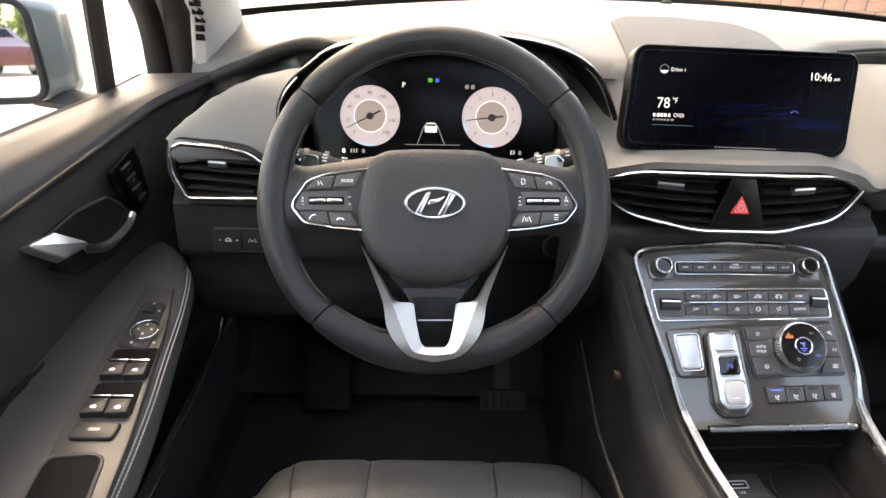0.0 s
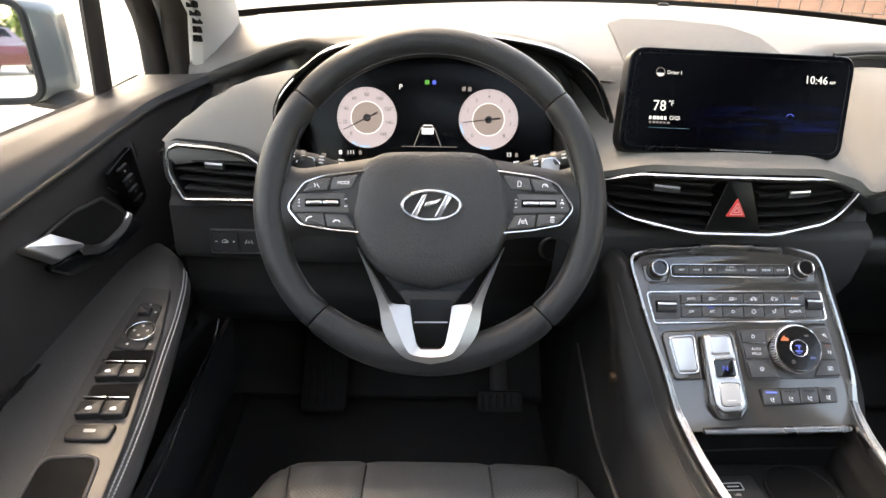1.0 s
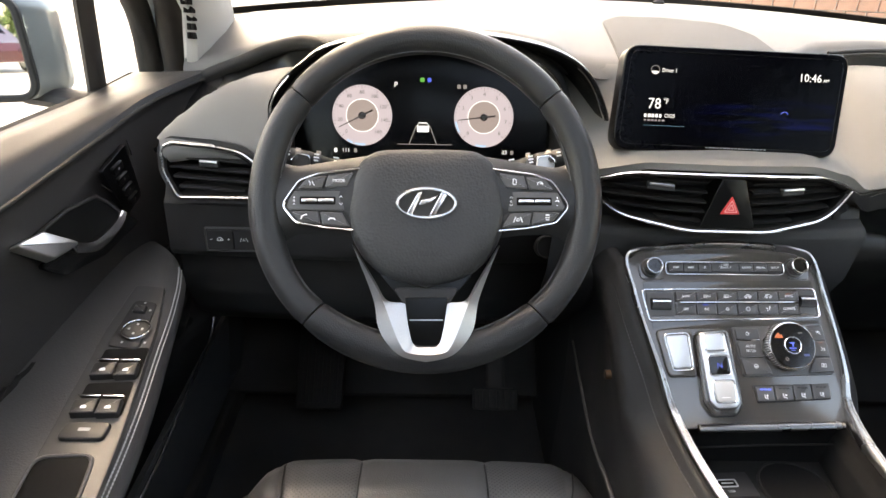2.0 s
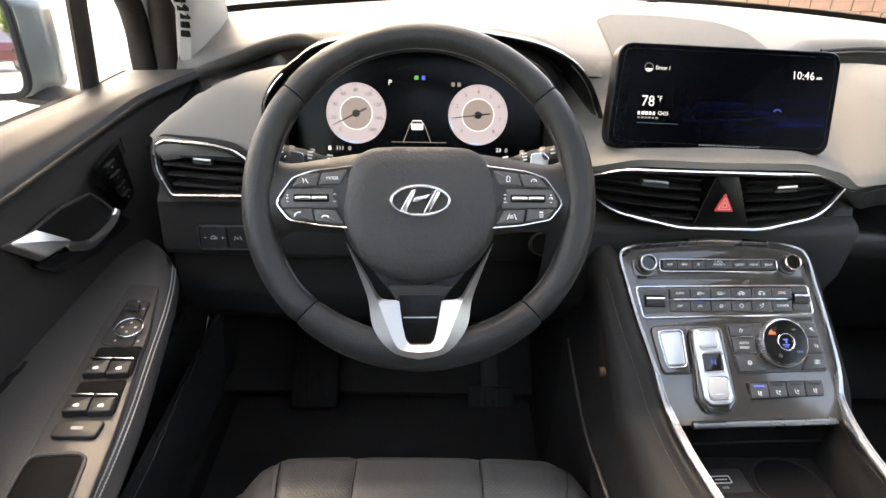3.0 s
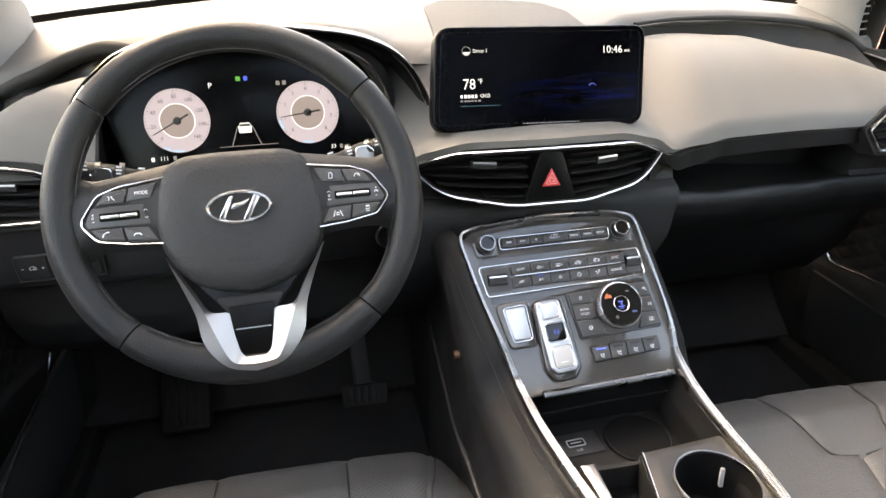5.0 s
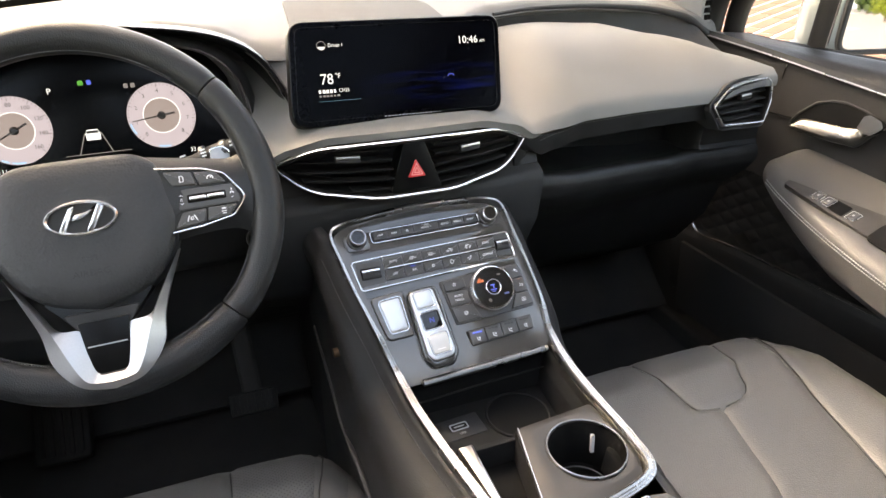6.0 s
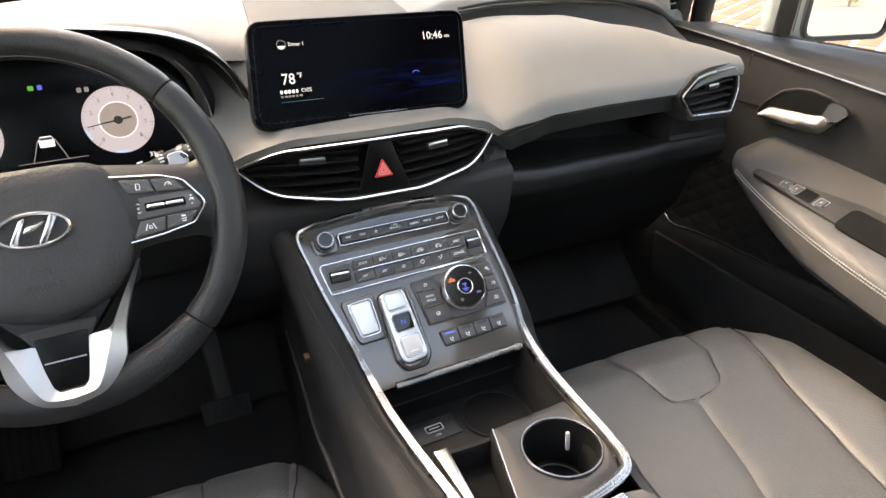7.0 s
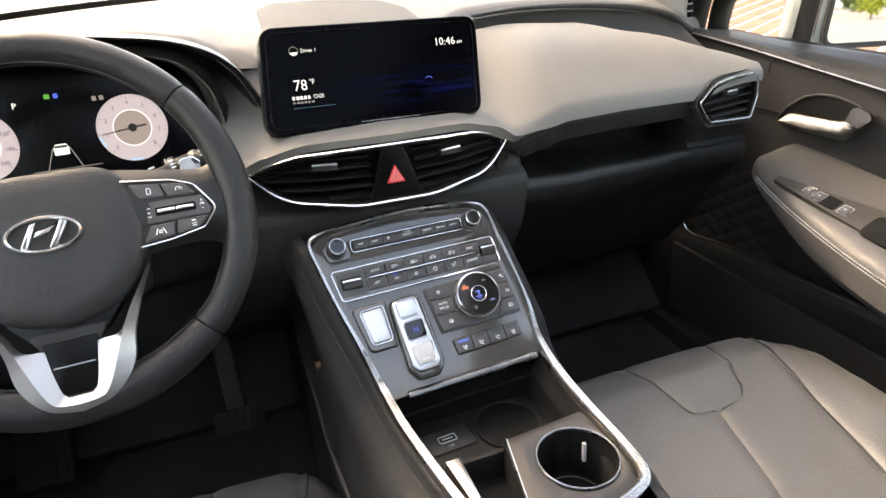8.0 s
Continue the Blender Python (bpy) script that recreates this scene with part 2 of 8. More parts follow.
def loft(bm, rings, cap=True, closed=True, join=False):
    """Skins rings of points of equal count."""
    vs = [[bm.verts.new(p) for p in ring] for ring in rings]
    k = len(vs[0])
    pairs = list(zip(vs, vs[1:])) + ([(vs[-1], vs[0])] if join else [])
    for a, b in pairs:
        for i in range(k if closed else k - 1):
            j = (i + 1) % k
            bm.faces.new((a[i], a[j], b[j], b[i]))
    if cap and closed and not join:
        bm.faces.new(vs[0][::-1])
        bm.faces.new(vs[-1])
    return bm


def slab(bm, outline, z0, z1, m=None, bevel=0.0, seg=3, dome=0.0):
    """An outline given thickness in the frame m, with a rounded upper edge and, with dome, a swelling top."""
    m = m or Matrix()
    rings = [[m @ Vector((p.x, p.y, z0)) for p in outline]]
    if bevel <= 0:
        rings.append([m @ Vector((p.x, p.y, z1)) for p in outline])
    for i in range(seg + 1 if bevel > 0 else 0):
        a = i / seg * math.pi / 2
        o = offset(outline, bevel * (1 - math.cos(a)))
        rings.append([m @ Vector((p.x, p.y, z1 - bevel + bevel * math.sin(a))) for p in o])
    if dome:
        o = offset(outline, bevel)
        c = sum(o, Vector((0, 0))) / len(o)
        for i in range(1, 6):
            f = i / 6
            rings.append([m @ Vector((*(p + (c - p) * f), z1 + dome * (1 - (1 - f) ** 2))) for p in o])
    return loft(bm, rings)


def band(bm, outer, inner, z0, z1, m=None, bevel=0.001):
    """A closed frame between two outlines of equal count, its upper edges rounded."""
    m = m or Matrix()
    mid = [[(a, b, f) for a, b in zip(outer, inner)] for f in (0, 1)]
    row = lambda f, z: [m @ Vector((*a.lerp(b, f), z)) for a, b in zip(outer, inner)]
    w = max((outer[0] - inner[0]).length, 1e-5)
    g = min(bevel / w, 0.4)
    return loft(bm, [row(0, z0), row(0, z1 - bevel), row(g, z1), row(1 - g, z1), row(1, z1 - bevel), row(1, z0)], join=True)


def tube(bm, path, radius, n=10, closed=False, flat=1.0, up=(0, 0, 1)):
    """A round bar along a path; radius may be a function of 0..1; flat squeezes it along up."""
    p = [Vector(q) for q in path]
    k = len(p)
    rings = []
    for i in range(k):
        t = (p[(i + 1) % k] - p[i - 1]) if closed else (p[min(i + 1, k - 1)] - p[max(i - 1, 0)])
        t.normalize()
        s = t.cross(Vector(up))
        s = s.normalized() if s.length > 1e-5 else Vector((1, 0, 0))
        u = s.cross(t)
        r = radius(i / (k - 1)) if callable(radius) else radius
        rings.append([p[i] + s * (r * math.cos(a)) + u * (r * flat * math.sin(a)) for a in (2 * math.pi * j / n for j in range(n))])
    return loft(bm, rings, cap=not closed, join=closed)


def sheet(bm, f, nu, nv, thick=0.0, back=None):
    """A surface f(u, v), u and v from 0 to 1, thickened away from its normal, or towards back."""
    pts = [[Vector(f(i / nu, j / nv)) for j in range(nv + 1)] for i in range(nu + 1)]
    top = [[bm.verts.new(p) for p in row] for row in pts]
    for i in range(nu):
        for j in range(nv):
            bm.faces.new((top[i][j], top[i + 1][j], top[i + 1][j + 1], top[i][j + 1]))
    if thick:
        low = []
        for i in range(nu + 1):
            row = []
            for j in range(nv + 1):
                a = pts[min(i + 1, nu)][j] - pts[max(i - 1, 0)][j]
                b = pts[i][min(j + 1, nv)] - pts[i][max(j - 1, 0)]
                nrm = a.cross(b)
                nrm = nrm.normalized() if nrm.length > 1e-9 else Vector((0, 0, 1))
                if back and nrm.dot(Vector(back)) > 0:
                    nrm = -nrm
                row.append(bm.verts.new(pts[i][j] - nrm * thick))
            low.append(row)
        for i in range(nu):
            for j in range(nv):
                bm.faces.new((low[i][j], low[i][j + 1], low[i + 1][j + 1], low[i + 1][j]))
        edge = [(i, 0) for i in range(nu)] + [(nu, j) for j in range(nv)] + [(i, nv) for i in range(nu, 0, -1)] + [(0, j) for j in range(nv, 0, -1)]
        for a, b in zip(edge, edge[1:] + edge[:1]):
            bm.faces.new((top[b[0]][b[1]], top[a[0]][a[1]], low[a[0]][a[1]], low[b[0]][b[1]]))
    return bm


def block(bm, x0, y0, z0, x1, y1, z1, m=None, bevel=0.002):
    return slab(bm, rect(x0, y0, x1, y1, min(bevel * 2, (x1 - x0) * 0.3, (y1 - y0) * 0.3), 3), z0, z1, m, min(bevel, (z1 - z0) * 0.45))


def lettering(name, text, size, m, mat, parent, depth=0.0003, align="CENTER", label="", squeeze=1.0):
    """Raised or printed characters in the frame m."""
    cu = bpy.data.curves.new(name, "FONT")
    cu.body, cu.size, cu.extrude, cu.align_x, cu.align_y, cu.resolution_u = text, size, depth, align, "CENTER", 2
    tmp = bpy.data.objects.new(name, cu)
    scene.collection.objects.link(tmp)
    me = bpy.data.meshes.new_from_object(tmp.evaluated_get(bpy.context.evaluated_depsgraph_get()))
    bpy.data.objects.remove(tmp)
    me.transform(m @ Matrix.Diagonal((squeeze, 1, 1, 1)))
    me.materials.clear()
    me.materials.append(mat)
    me.name = name
    ob = new(name, me)
    if parent is not None:
        ob.parent = parent
        ob.matrix_parent_inverse = PLACED.get(parent, Matrix()).inverted()
    if label:
        ob["label"] = label
    return ob


def shift(m, x, y, z=0.0, turn=0.0):
    return m @ Matrix.Translation((x, y, z)) @ Matrix.Rotation(radians(turn), 4, "Z")


def warp(bm, f):
    for v in bm.verts:
        v.co = Vector(f(*v.co))
    return bm


def span(outline, y):
    """Where a closed outline is crossed at height y: its least and greatest x."""
    xs = []
    for a, b in zip(outline, outline[1:] + outline[:1]):
        if (a.y - y) * (b.y - y) < 0:
            xs.append(a.x + (b.x - a.x) * (y - a.y) / (b.y - a.y))
    return (min(xs), max(xs)) if len(xs) > 1 else None


CX = 0.365            # the car's middle plane
FLOOR = 0.50          # the cabin floor over the ground
BM = bmesh.new

# ---- ground ----
bm = BM()
sheet(bm, lambda u, v: ((u - 0.5) * 240, (v - 0.5) * 240, 0.0), 24, 24)
CONCRETE = material("pale_concrete", (0.38, 0.37, 0.34), 0.9, 0, 0.5, 60, 0.12, 0.4)
tagged(part("ground", bm, CONCRETE), "pale sunlit concrete driveway round the car", "ground", kind="structure")

# ---- body shell ----
HEAD = material("headliner_cloth", (0.45, 0.44, 0.42), 0.95, 0, 0.3, 900, 0.05, 5)
body = thing("car_body", (CX, 0, FLOOR), "pale blue-grey car body shell round a dark cabin", "car body", kind="structure")


def sill_d(y):
    """Half width of the cabin at the window line."""
    return 0.875 - max(0, y - 0.75) * 0.09


# floor pan and firewall
bm = BM()
prof = [(-1.6, FLOOR), (0.95, FLOOR), (1.12, FLOOR + 0.06), (1.30, FLOOR + 0.26), (1.38, FLOOR + 0.62), (1.47, 1.20), (1.47, 1.245)]
sheet(bm, lambda u, v: (CX + (u - 0.5) * 1.74, *spline([(0, *q) for q in prof], 40)[round(v * 40)].yz), 8, 40, 0.02)
part("floor_pan", bm, CARPET, body, "black carpeted floor and footwell")
# roof
bm = BM()
def roof(u, v):
    d = (u - 0.5) * 1.24
    y = 0.62 - v * 2.2
    return (CX + d, y, 1.80 - 0.05 * (d / 0.62) ** 2 - 0.12 * max(0, (y - 0.1) / 0.52) ** 2 * 0.6)
for u0, u1, v0, v1 in ((0, 1, 0, 0.09), (0, 1, 0.62, 1), (0, 0.17, 0.09, 0.62), (0.83, 1, 0.09, 0.62)):
    sheet(bm, lambda u, v: roof(u0 + (u1 - u0) * u, v0 + (v1 - v0) * v), 12, 12, 0.04)
part("roof", bm, HEAD, body, "pale cloth headliner under the roof")
bm = BM()
sheet(bm, lambda u, v: Vector(roof(0.17 + 0.66 * u, 0.09 + 0.53 * v)) + Vector((0, 0, 0.03)), 10, 10, 0.004)
part("roof_glass", bm, GLASS, body, "clear glass roof panel").visible_shadow = False
# rear end: a plain wall under a wide rear window
bm = BM()
block(bm, CX - 0.86, -1.66, FLOOR, CX + 0.86, -1.60, 1.20, bevel=0.01)
part("rear_wall", bm, BLACK_SOFT, body)
for sg in (-1, 1):
    bm = BM()
    tube(bm, spline([(CX + sg * 0.84, -1.62, 1.18), (CX + sg * 0.72, -1.60, 1.5), (CX + sg * 0.60, -1.55, 1.76)], 8), 0.06, 8)
    part("rear_pillar", bm, CLOTH, body)
    bm = BM()
    tube(bm, spline([(CX + sg * 0.84, -0.30, 1.16), (CX + sg * 0.76, -0.34, 1.5), (CX + sg * 0.61, -0.36, 1.77)], 8), 0.055, 8, flat=0.6, up=(1, 0, 0))
    part("middle_pillar", bm, CLOTH, body)
    bm = BM()
    tube(bm, spline([(CX + sg * 0.62, 0.62, 1.74), (CX + sg * 0.63, -0.4, 1.77), (CX + sg * 0.60, -1.58, 1.77)], 12), 0.04, 8)
    part("roof_rail", bm, CLOTH, body)
    # side wall under the windows behind the front doors
    bm = BM()
    block(bm, CX + sg * 0.86 - 0.03, -1.62, FLOOR - 0.1, CX + sg * 0.86 + 0.03, -0.25, 1.17, bevel=0.01)
    part("rear_side_wall", bm, BLACK_SOFT, body)
bm = BM()
tube(bm, [(CX - 0.60, -1.56, 1.78), (CX + 0.60, -1.56, 1.78)], 0.04, 8)
part("rear_header", bm, CLOTH, body)
bm = BM()
tube(bm, spline([(CX - 0.62, 0.60, 1.735), (CX, 0.66, 1.75), (CX + 0.62, 0.60, 1.735)], 12), 0.03, 8)
part("windscreen_header", bm, CLOTH, body)
# cowl sides beside the footwells
for sg in (-1, 1):
    bm = BM()
    block(bm, CX + sg * 0.80 - 0.035, 1.06, FLOOR - 0.1, CX + sg * 0.80 + 0.035, 1.52, 1.165, bevel=0.01)
    part("cowl_side", bm, BLACK_SOFT, body, "black trim at the side of the footwell")
    bm = BM()
    block(bm, CX + sg * 0.86 - 0.03, 1.24, 0.4, CX + sg * 0.86 + 0.03, 2.4, 1.10, bevel=0.02)
    part("wing", bm, PAINT, body)
    # dark privacy glass of the rear cabin
    bm = BM()
    loft(bm, [[Vector((CX + sg * (d + o), y, z)) for d, y, z in ((0.85, -0.30, 1.15), (0.85, -1.62, 1.15), (0.61, -1.56, 1.77), (0.62, -0.35, 1.77))] for o in (0, 0.005)])
    part("privacy_glass", bm, PIANO, body, "dark privacy glass of the rear side window")
bm = BM()
loft(bm, [[Vector((CX + d, y - o, z)) for d, y, z in ((-0.84, -1.62, 1.18), (0.84, -1.62, 1.18), (0.60, -1.57, 1.78), (-0.60, -1.57, 1.78))] for o in (0, 0.005)])
part("rear_glass", bm, PIANO, body, "dark rear window")
# bonnet outside
bm = BM()
def bonnet(u, v):
    d = (u - 0.5) * 1.66
    y = 1.52 + v * 1.05
    return (CX + d, y - 0.12 * (d / 0.8) ** 2, 1.16 - 0.10 * v - 0.06 * v ** 4 - 0.06 * (d / 0.83) ** 4)
sheet(bm, bonnet, 16, 12, 0.02)
part("bonnet", bm, PAINT, body, "pale blue-grey painted bonnet")

# ---- dashboard ----
dash = thing("dashboard", (CX, 1.1, 0.75), "soft grey and black dashboard with a stitched passenger shelf", "dashboard")
EDGE = [(-0.745, 1.10, 1.202), (-0.70, 1.09, 1.219), (-0.65, 1.075, 1.236), (-0.59, 1.050, 1.259), (-0.527, 1.0, 1.281), (-0.46, 0.93, 1.2985), (-0.365, 0.90, 1.310), (-0.27, 0.915, 1.305), (-0.205, 0.925, 1.289), (-0.16, 0.925, 1.264), (-0.13, 0.915, 1.262), (0, 0.905, 1.270), (0.13, 0.945, 1.275), (0.215, 1.01, 1.286), (0.30, 1.035, 1.288), (0.41, 1.05, 1.285), (0.52, 1.055, 1.276), (0.59, 1.065, 1.264), (0.65, 1.075, 1.249), (0.70, 1.09, 1.230), (0.745, 1.10, 1.212)]
PTOP = [(0, 0.90, 1.262), (0.12, 0.93, 1.264), (0.215, 1.0, 1.253), (0.30, 1.03, 1.247), (0.405, 1.04, 1.239), (0.517, 1.02, 1.215), (0.625, 0.95, 1.184), (0.70, 0.878, 1.166)]
PTOP_L = [(0.50, 1.03, 1.226), (0.566, 1.0, 1.2235), (0.601, 0.975, 1.2200), (0.629, 0.955, 1.2125), (0.658, 0.93, 1.1995), (0.686, 0.902, 1.180), (0.6986, 0.890, 1.1690), (0.7128, 0.876, 1.1545), (0.7185, 0.871, 1.1480)]
PLOW_L = [(0.50, 0.845, 1.145), (0.565, 0.856, 1.146), (0.60, 0.862, 1.150), (0.65, 0.866, 1.151), (0.70, 0.869, 1.144), (0.7185, 0.870, 1.137)]
PLOW = [(0, 0.768, 1.174), (0.10, 0.775, 1.173), (0.15, 0.787, 1.160), (0.184, 0.797, 1.142), (0.23, 0.808, 1.149), (0.28, 0.818, 1.156), (0.385, 0.833, 1.154), (0.535, 0.851, 1.149), (0.565, 0.856, 1.152), (0.60, 0.862, 1.160), (0.65, 0.868, 1.1645), (0.705, 0.873, 1.1645)]


def on_top(u, v, d0=-0.755, d1=0.755):
    d = d0 + (d1 - d0) * u
    e = along(EDGE, d)
    f = min(1, abs(d) / 0.75)
    yb, zb = 1.445 - 0.05 * f * f, 1.300 - 0.045 * f * f
    lip = 0.014 * (1 - min(1, v / 0.05)) ** 2
    return (CX + d, e.x + (yb - e.x) * v, e.y + (zb - e.y) * max(0, min(1, v * 2.2)) ** 0.7 - lip + 0.006 * math.sin(math.pi * v))


bm = BM()
sheet(bm, on_top, 130, 50, 0.010)
part("upper_deck", bm, TOP, dash, "pale-lit grained upper deck under the windscreen")
# dark recess under the deck's edge
def recess(d, v):
    e, p = along(EDGE, d), (along(PTOP_L, min(-d, 0.718)) if d < -0.52 else along(PTOP, min(abs(d), 0.705)))
    a = Vector((e.x + 0.012, e.y - 0.010))
    b = Vector((p.x + 0.02, p.y - 0.012))
    q = a.lerp(b, v)
    dip = 0.7 if d < 0 else 0.15
    return (CX + d, q.x + 0.016 * dip * math.sin(math.pi * v), q.y - 0.022 * dip * math.sin(math.pi * v))
# shade is put into the colour: near black on the left, lighter on the right
for d0, d1, mat in ((-0.728, 0.0, BAND), (0.0, 0.672, BLACK_SOFT)):
    bm = BM()
    sheet(bm, lambda u, v: recess(d0 + (d1 - d0) * u, v), 50, 6, 0.006)
    part("shadow_band", bm, mat, dash, "dark band under the deck edge with shade put into its colour")
for sg in (-1, 1):
    bm = BM()
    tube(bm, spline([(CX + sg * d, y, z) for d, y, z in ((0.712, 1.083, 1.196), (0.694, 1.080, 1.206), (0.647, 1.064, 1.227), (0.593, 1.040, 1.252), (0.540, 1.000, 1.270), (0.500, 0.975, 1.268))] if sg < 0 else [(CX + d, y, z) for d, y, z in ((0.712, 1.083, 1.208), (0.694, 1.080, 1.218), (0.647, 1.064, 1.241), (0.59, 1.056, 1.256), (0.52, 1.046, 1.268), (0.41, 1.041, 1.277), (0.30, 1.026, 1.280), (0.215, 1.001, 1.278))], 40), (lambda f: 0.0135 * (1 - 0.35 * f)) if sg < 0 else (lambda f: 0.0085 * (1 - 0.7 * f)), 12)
    # driver's side moulding is blacker: its shade is put into the material
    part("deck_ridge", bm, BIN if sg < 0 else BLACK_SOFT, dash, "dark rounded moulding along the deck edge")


def on_pad(d, v):
    a, b = along(PTOP_L if d < -0.5 else PTOP, abs(d)), along(PLOW_L if d < -0.5 else PLOW, abs(d))
    q = a.lerp(b, v)
    n = Vector((-(a.y - b.y), a.x - b.x))
    n = Vector((-abs(n.x), abs(n.y))).normalized()
    side = max(0, min(1, (abs(d) - 0.135) / 0.15))
    side = side * side * (3 - 2 * side)
    w = (-0.030 + 0.058 * side) * math.sin(math.pi * v ** 0.8) * max(0.06, min(1, (0.718 - abs(d)) / 0.16))
    edge = -0.008 * (max(0, 1 - v / 0.04) ** 2 + (0.15 + 0.85 * side) * max(0, 1 - (1 - v) / 0.05) ** 2)
    q = q + n * (w + edge)
    return (CX + d, q.x, q.y)


for name, d0, d1, nn in (("passenger_pad", -0.180, 0.683, 84), ("driver_pad", -0.710, -0.54, 40)):
    bm = BM()
    sheet(bm, lambda u, v: on_pad(d0 + (d1 - d0) * u, v), nn, 24, 0.010)
    part(name, bm, PAD, dash, "soft light grey padded dash face")

# passenger shelf, glovebox front and under side
LIP = [(0.165, 0.795, 1.085), (0.1966, 0.799, 1.0815), (0.2104, 0.800, 1.0774), (0.280, 0.815, 1.0665), (0.348, 0.828, 1.0628), (0.460, 0.850, 1.0545), (0.532, 0.862, 1.0540), (0.60, 0.870, 1.050), (0.70, 0.878, 1.045)]


def shelf(u, v):
    d = 0.160 + 0.524 * u
    a, l = along(PLOW, d), along(LIP, d)
    g = max(0, min(1, (d - 0.178) / 0.032)) * max(0, min(1, (0.549 - d) / 0.013))
    g = g * g * (3 - 2 * g)
    back = 0.945
    pts = [(a.x + 0.004, a.y - 0.004), (a.x + 0.004, a.y - 0.030 * (0.35 + 0.65 * g)), (a.x + 0.012 + 0.05 * g, a.y - 0.036 * (0.6 + 0.4 * g)), (a.x + (back - a.x) * g + 0.014 * (1 - g), a.y - 0.040),
           (l.x + (back - l.x) * g + 0.008 * (1 - g), l.y + 0.012 - 0.014 * g), (l.x + 0.03 * g + 0.004, l.y + 0.004 - 0.010 * g), (l.x + 0.006, l.y + 0.001), (l.x, l.y - 0.002), (l.x - 0.004, l.y - 0.012),
           (l.x - 0.001, l.y - 0.026), (l.x + 0.020, l.y - 0.052), (l.x + 0.065, l.y - 0.090), (0.97, 0.88), (1.04, 0.79), (1.14, 0.72), (1.35, 0.70)]
    s = v * (len(pts) - 1)
    k = min(int(s), len(pts) - 2)
    q = Vector(pts[k]).lerp(Vector(pts[k + 1]), s - k)
    return (CX + d, q.x, q.y)


bm = BM()
sheet(bm, shelf, 110, 45, 0.004)
part("passenger_shelf", bm, SHELF, dash, "black open shelf over the glovebox front")
# stitched seam below the passenger pad
bm = BM()
for i in range(52):
    d = 0.20 + 0.0064 * i
    a, b = along(PLOW, d), along(PLOW, d + 0.0042)
    tube(bm, [(CX + d, a.x - 0.0012, a.y - 0.009), (CX + d + 0.0042, b.x - 0.0012, b.y - 0.009)], 0.0005, 5)
part("seam_stitching", bm, material("seam_thread", (0.07, 0.07, 0.068), 0.8), dash, "grey stitching along the pad edge")
# glovebox latch
bm = BM()
m = axes((0.6575, 0.886, 0.9808), (1, 0.10, 0.088), (0, 0.45, 1))
block(bm, -0.03, -0.002, -0.004, 0.03, 0.002, 0.004, m, 0.001)
part("glovebox_latch", bm, SILVER, dash, "thin silver latch of the glovebox")

# centre below the vents
bm = BM()
def mid(u, v):
    d = -0.20 + 0.40 * u
    a = along(PLOW, abs(d))
    pts = [(a.x + 0.010 - 0.9 * max(0, abs(d) - 0.10) ** 2, a.y - 0.008), (0.812, 1.130), (0.800, 1.10), (0.782, 1.092), (0.778, 1.084), (0.79, 1.02), (0.83, 0.95), (0.95, 0.85), (1.2, 0.75)]
    s = v * (len(pts) - 1)
    k = min(int(s), len(pts) - 2)
    q = Vector(pts[k]).lerp(Vector(pts[k + 1]), s - k)
    return (CX + d, q.x + 0.9 * max(0, abs(d) - 0.10) ** 2, q.y)
sheet(bm, mid, 24, 32, 0.004)
part("centre_fascia", bm, BLACK_SOFT, dash, "black fascia below the centre vents")

# driver's knee panel
bm = BM()
def knee(u, v):
    d = -0.715 + 0.60 * u
    bulge = -0.012 * math.sin(math.pi * u)
    pts = [(0.885, 1.10), (0.872, 1.082), (0.864, 1.076), (0.861, 1.01), (0.866, 1.002), (0.888, 0.998), (0.89, 0.985), (0.895, 0.93), (0.93, 0.87), (1.02, 0.80), (1.3, 0.74)]
    s = v * (len(pts) - 1)
    k = min(int(s), len(pts) - 2)
    q = Vector(pts[k]).lerp(Vector(pts[k + 1]), s - k)
    return (CX + d, q.x + bulge, q.y)
sheet(bm, knee, 40, 40, 0.004)
part("knee_panel", bm, BLACK_SOFT, dash, "black knee panel below the wheel")
bm = BM()
for i in range(26):
    d = -0.575 + 0.0052 * i
    y = 0.8618 - 0.012 * math.sin(math.pi * (d + 0.715) / 0.60)
    tube(bm, [(CX + d, y - 0.0008, 1.0225), (CX + d + 0.0034, y - 0.0008, 1.0225)], 0.0006, 5)
part("knee_stitching", bm, THREAD, dash, "fine stitching across the knee panel")

# ---- instrument hood ----
hood = thing("instrument_hood", (0.0, 0.93, 1.15), "black arched instrument hood over the dials", "instrument hood")
ARCH = [(-0.206, 1.180), (-0.2005, 1.211), (-0.186, 1.237), (-0.158, 1.263), (-0.115, 1.288), (0, 1.308), (0.10, 1.302), (0.165, 1.288), (0.207, 1.262), (0.234, 1.217), (0.246, 1.180)]
arch = [p.xz for p in spline([(x, 0, z) for x, z in ARCH], 60)]
bm = BM()
ctr = Vector((0.0, 1.17))
rows = []
for grow, y, dz in ((0.90, 0.955, -0.004), (0.955, 0.89, -0.002), (0.985, 0.872, 0), (1.0, 0.870, 0.001), (1.008, 0.876, 0.001), (1.008, 0.90, 0.0), (1.0, 0.95, -0.006), (0.99, 1.03, -0.016)):
    rows.append([(*(ctr + (p - ctr) * grow),) for p in arch])
    rows[-1] = [Vector((a, y + 0.45 * max(0, 1.21 - b) * (1 if grow > 0.95 else 0.4), b + dz)) for a, b in rows[-1]]
loft(bm, rows, cap=False, closed=False)
part("hood_shell", bm, HOOD, hood)
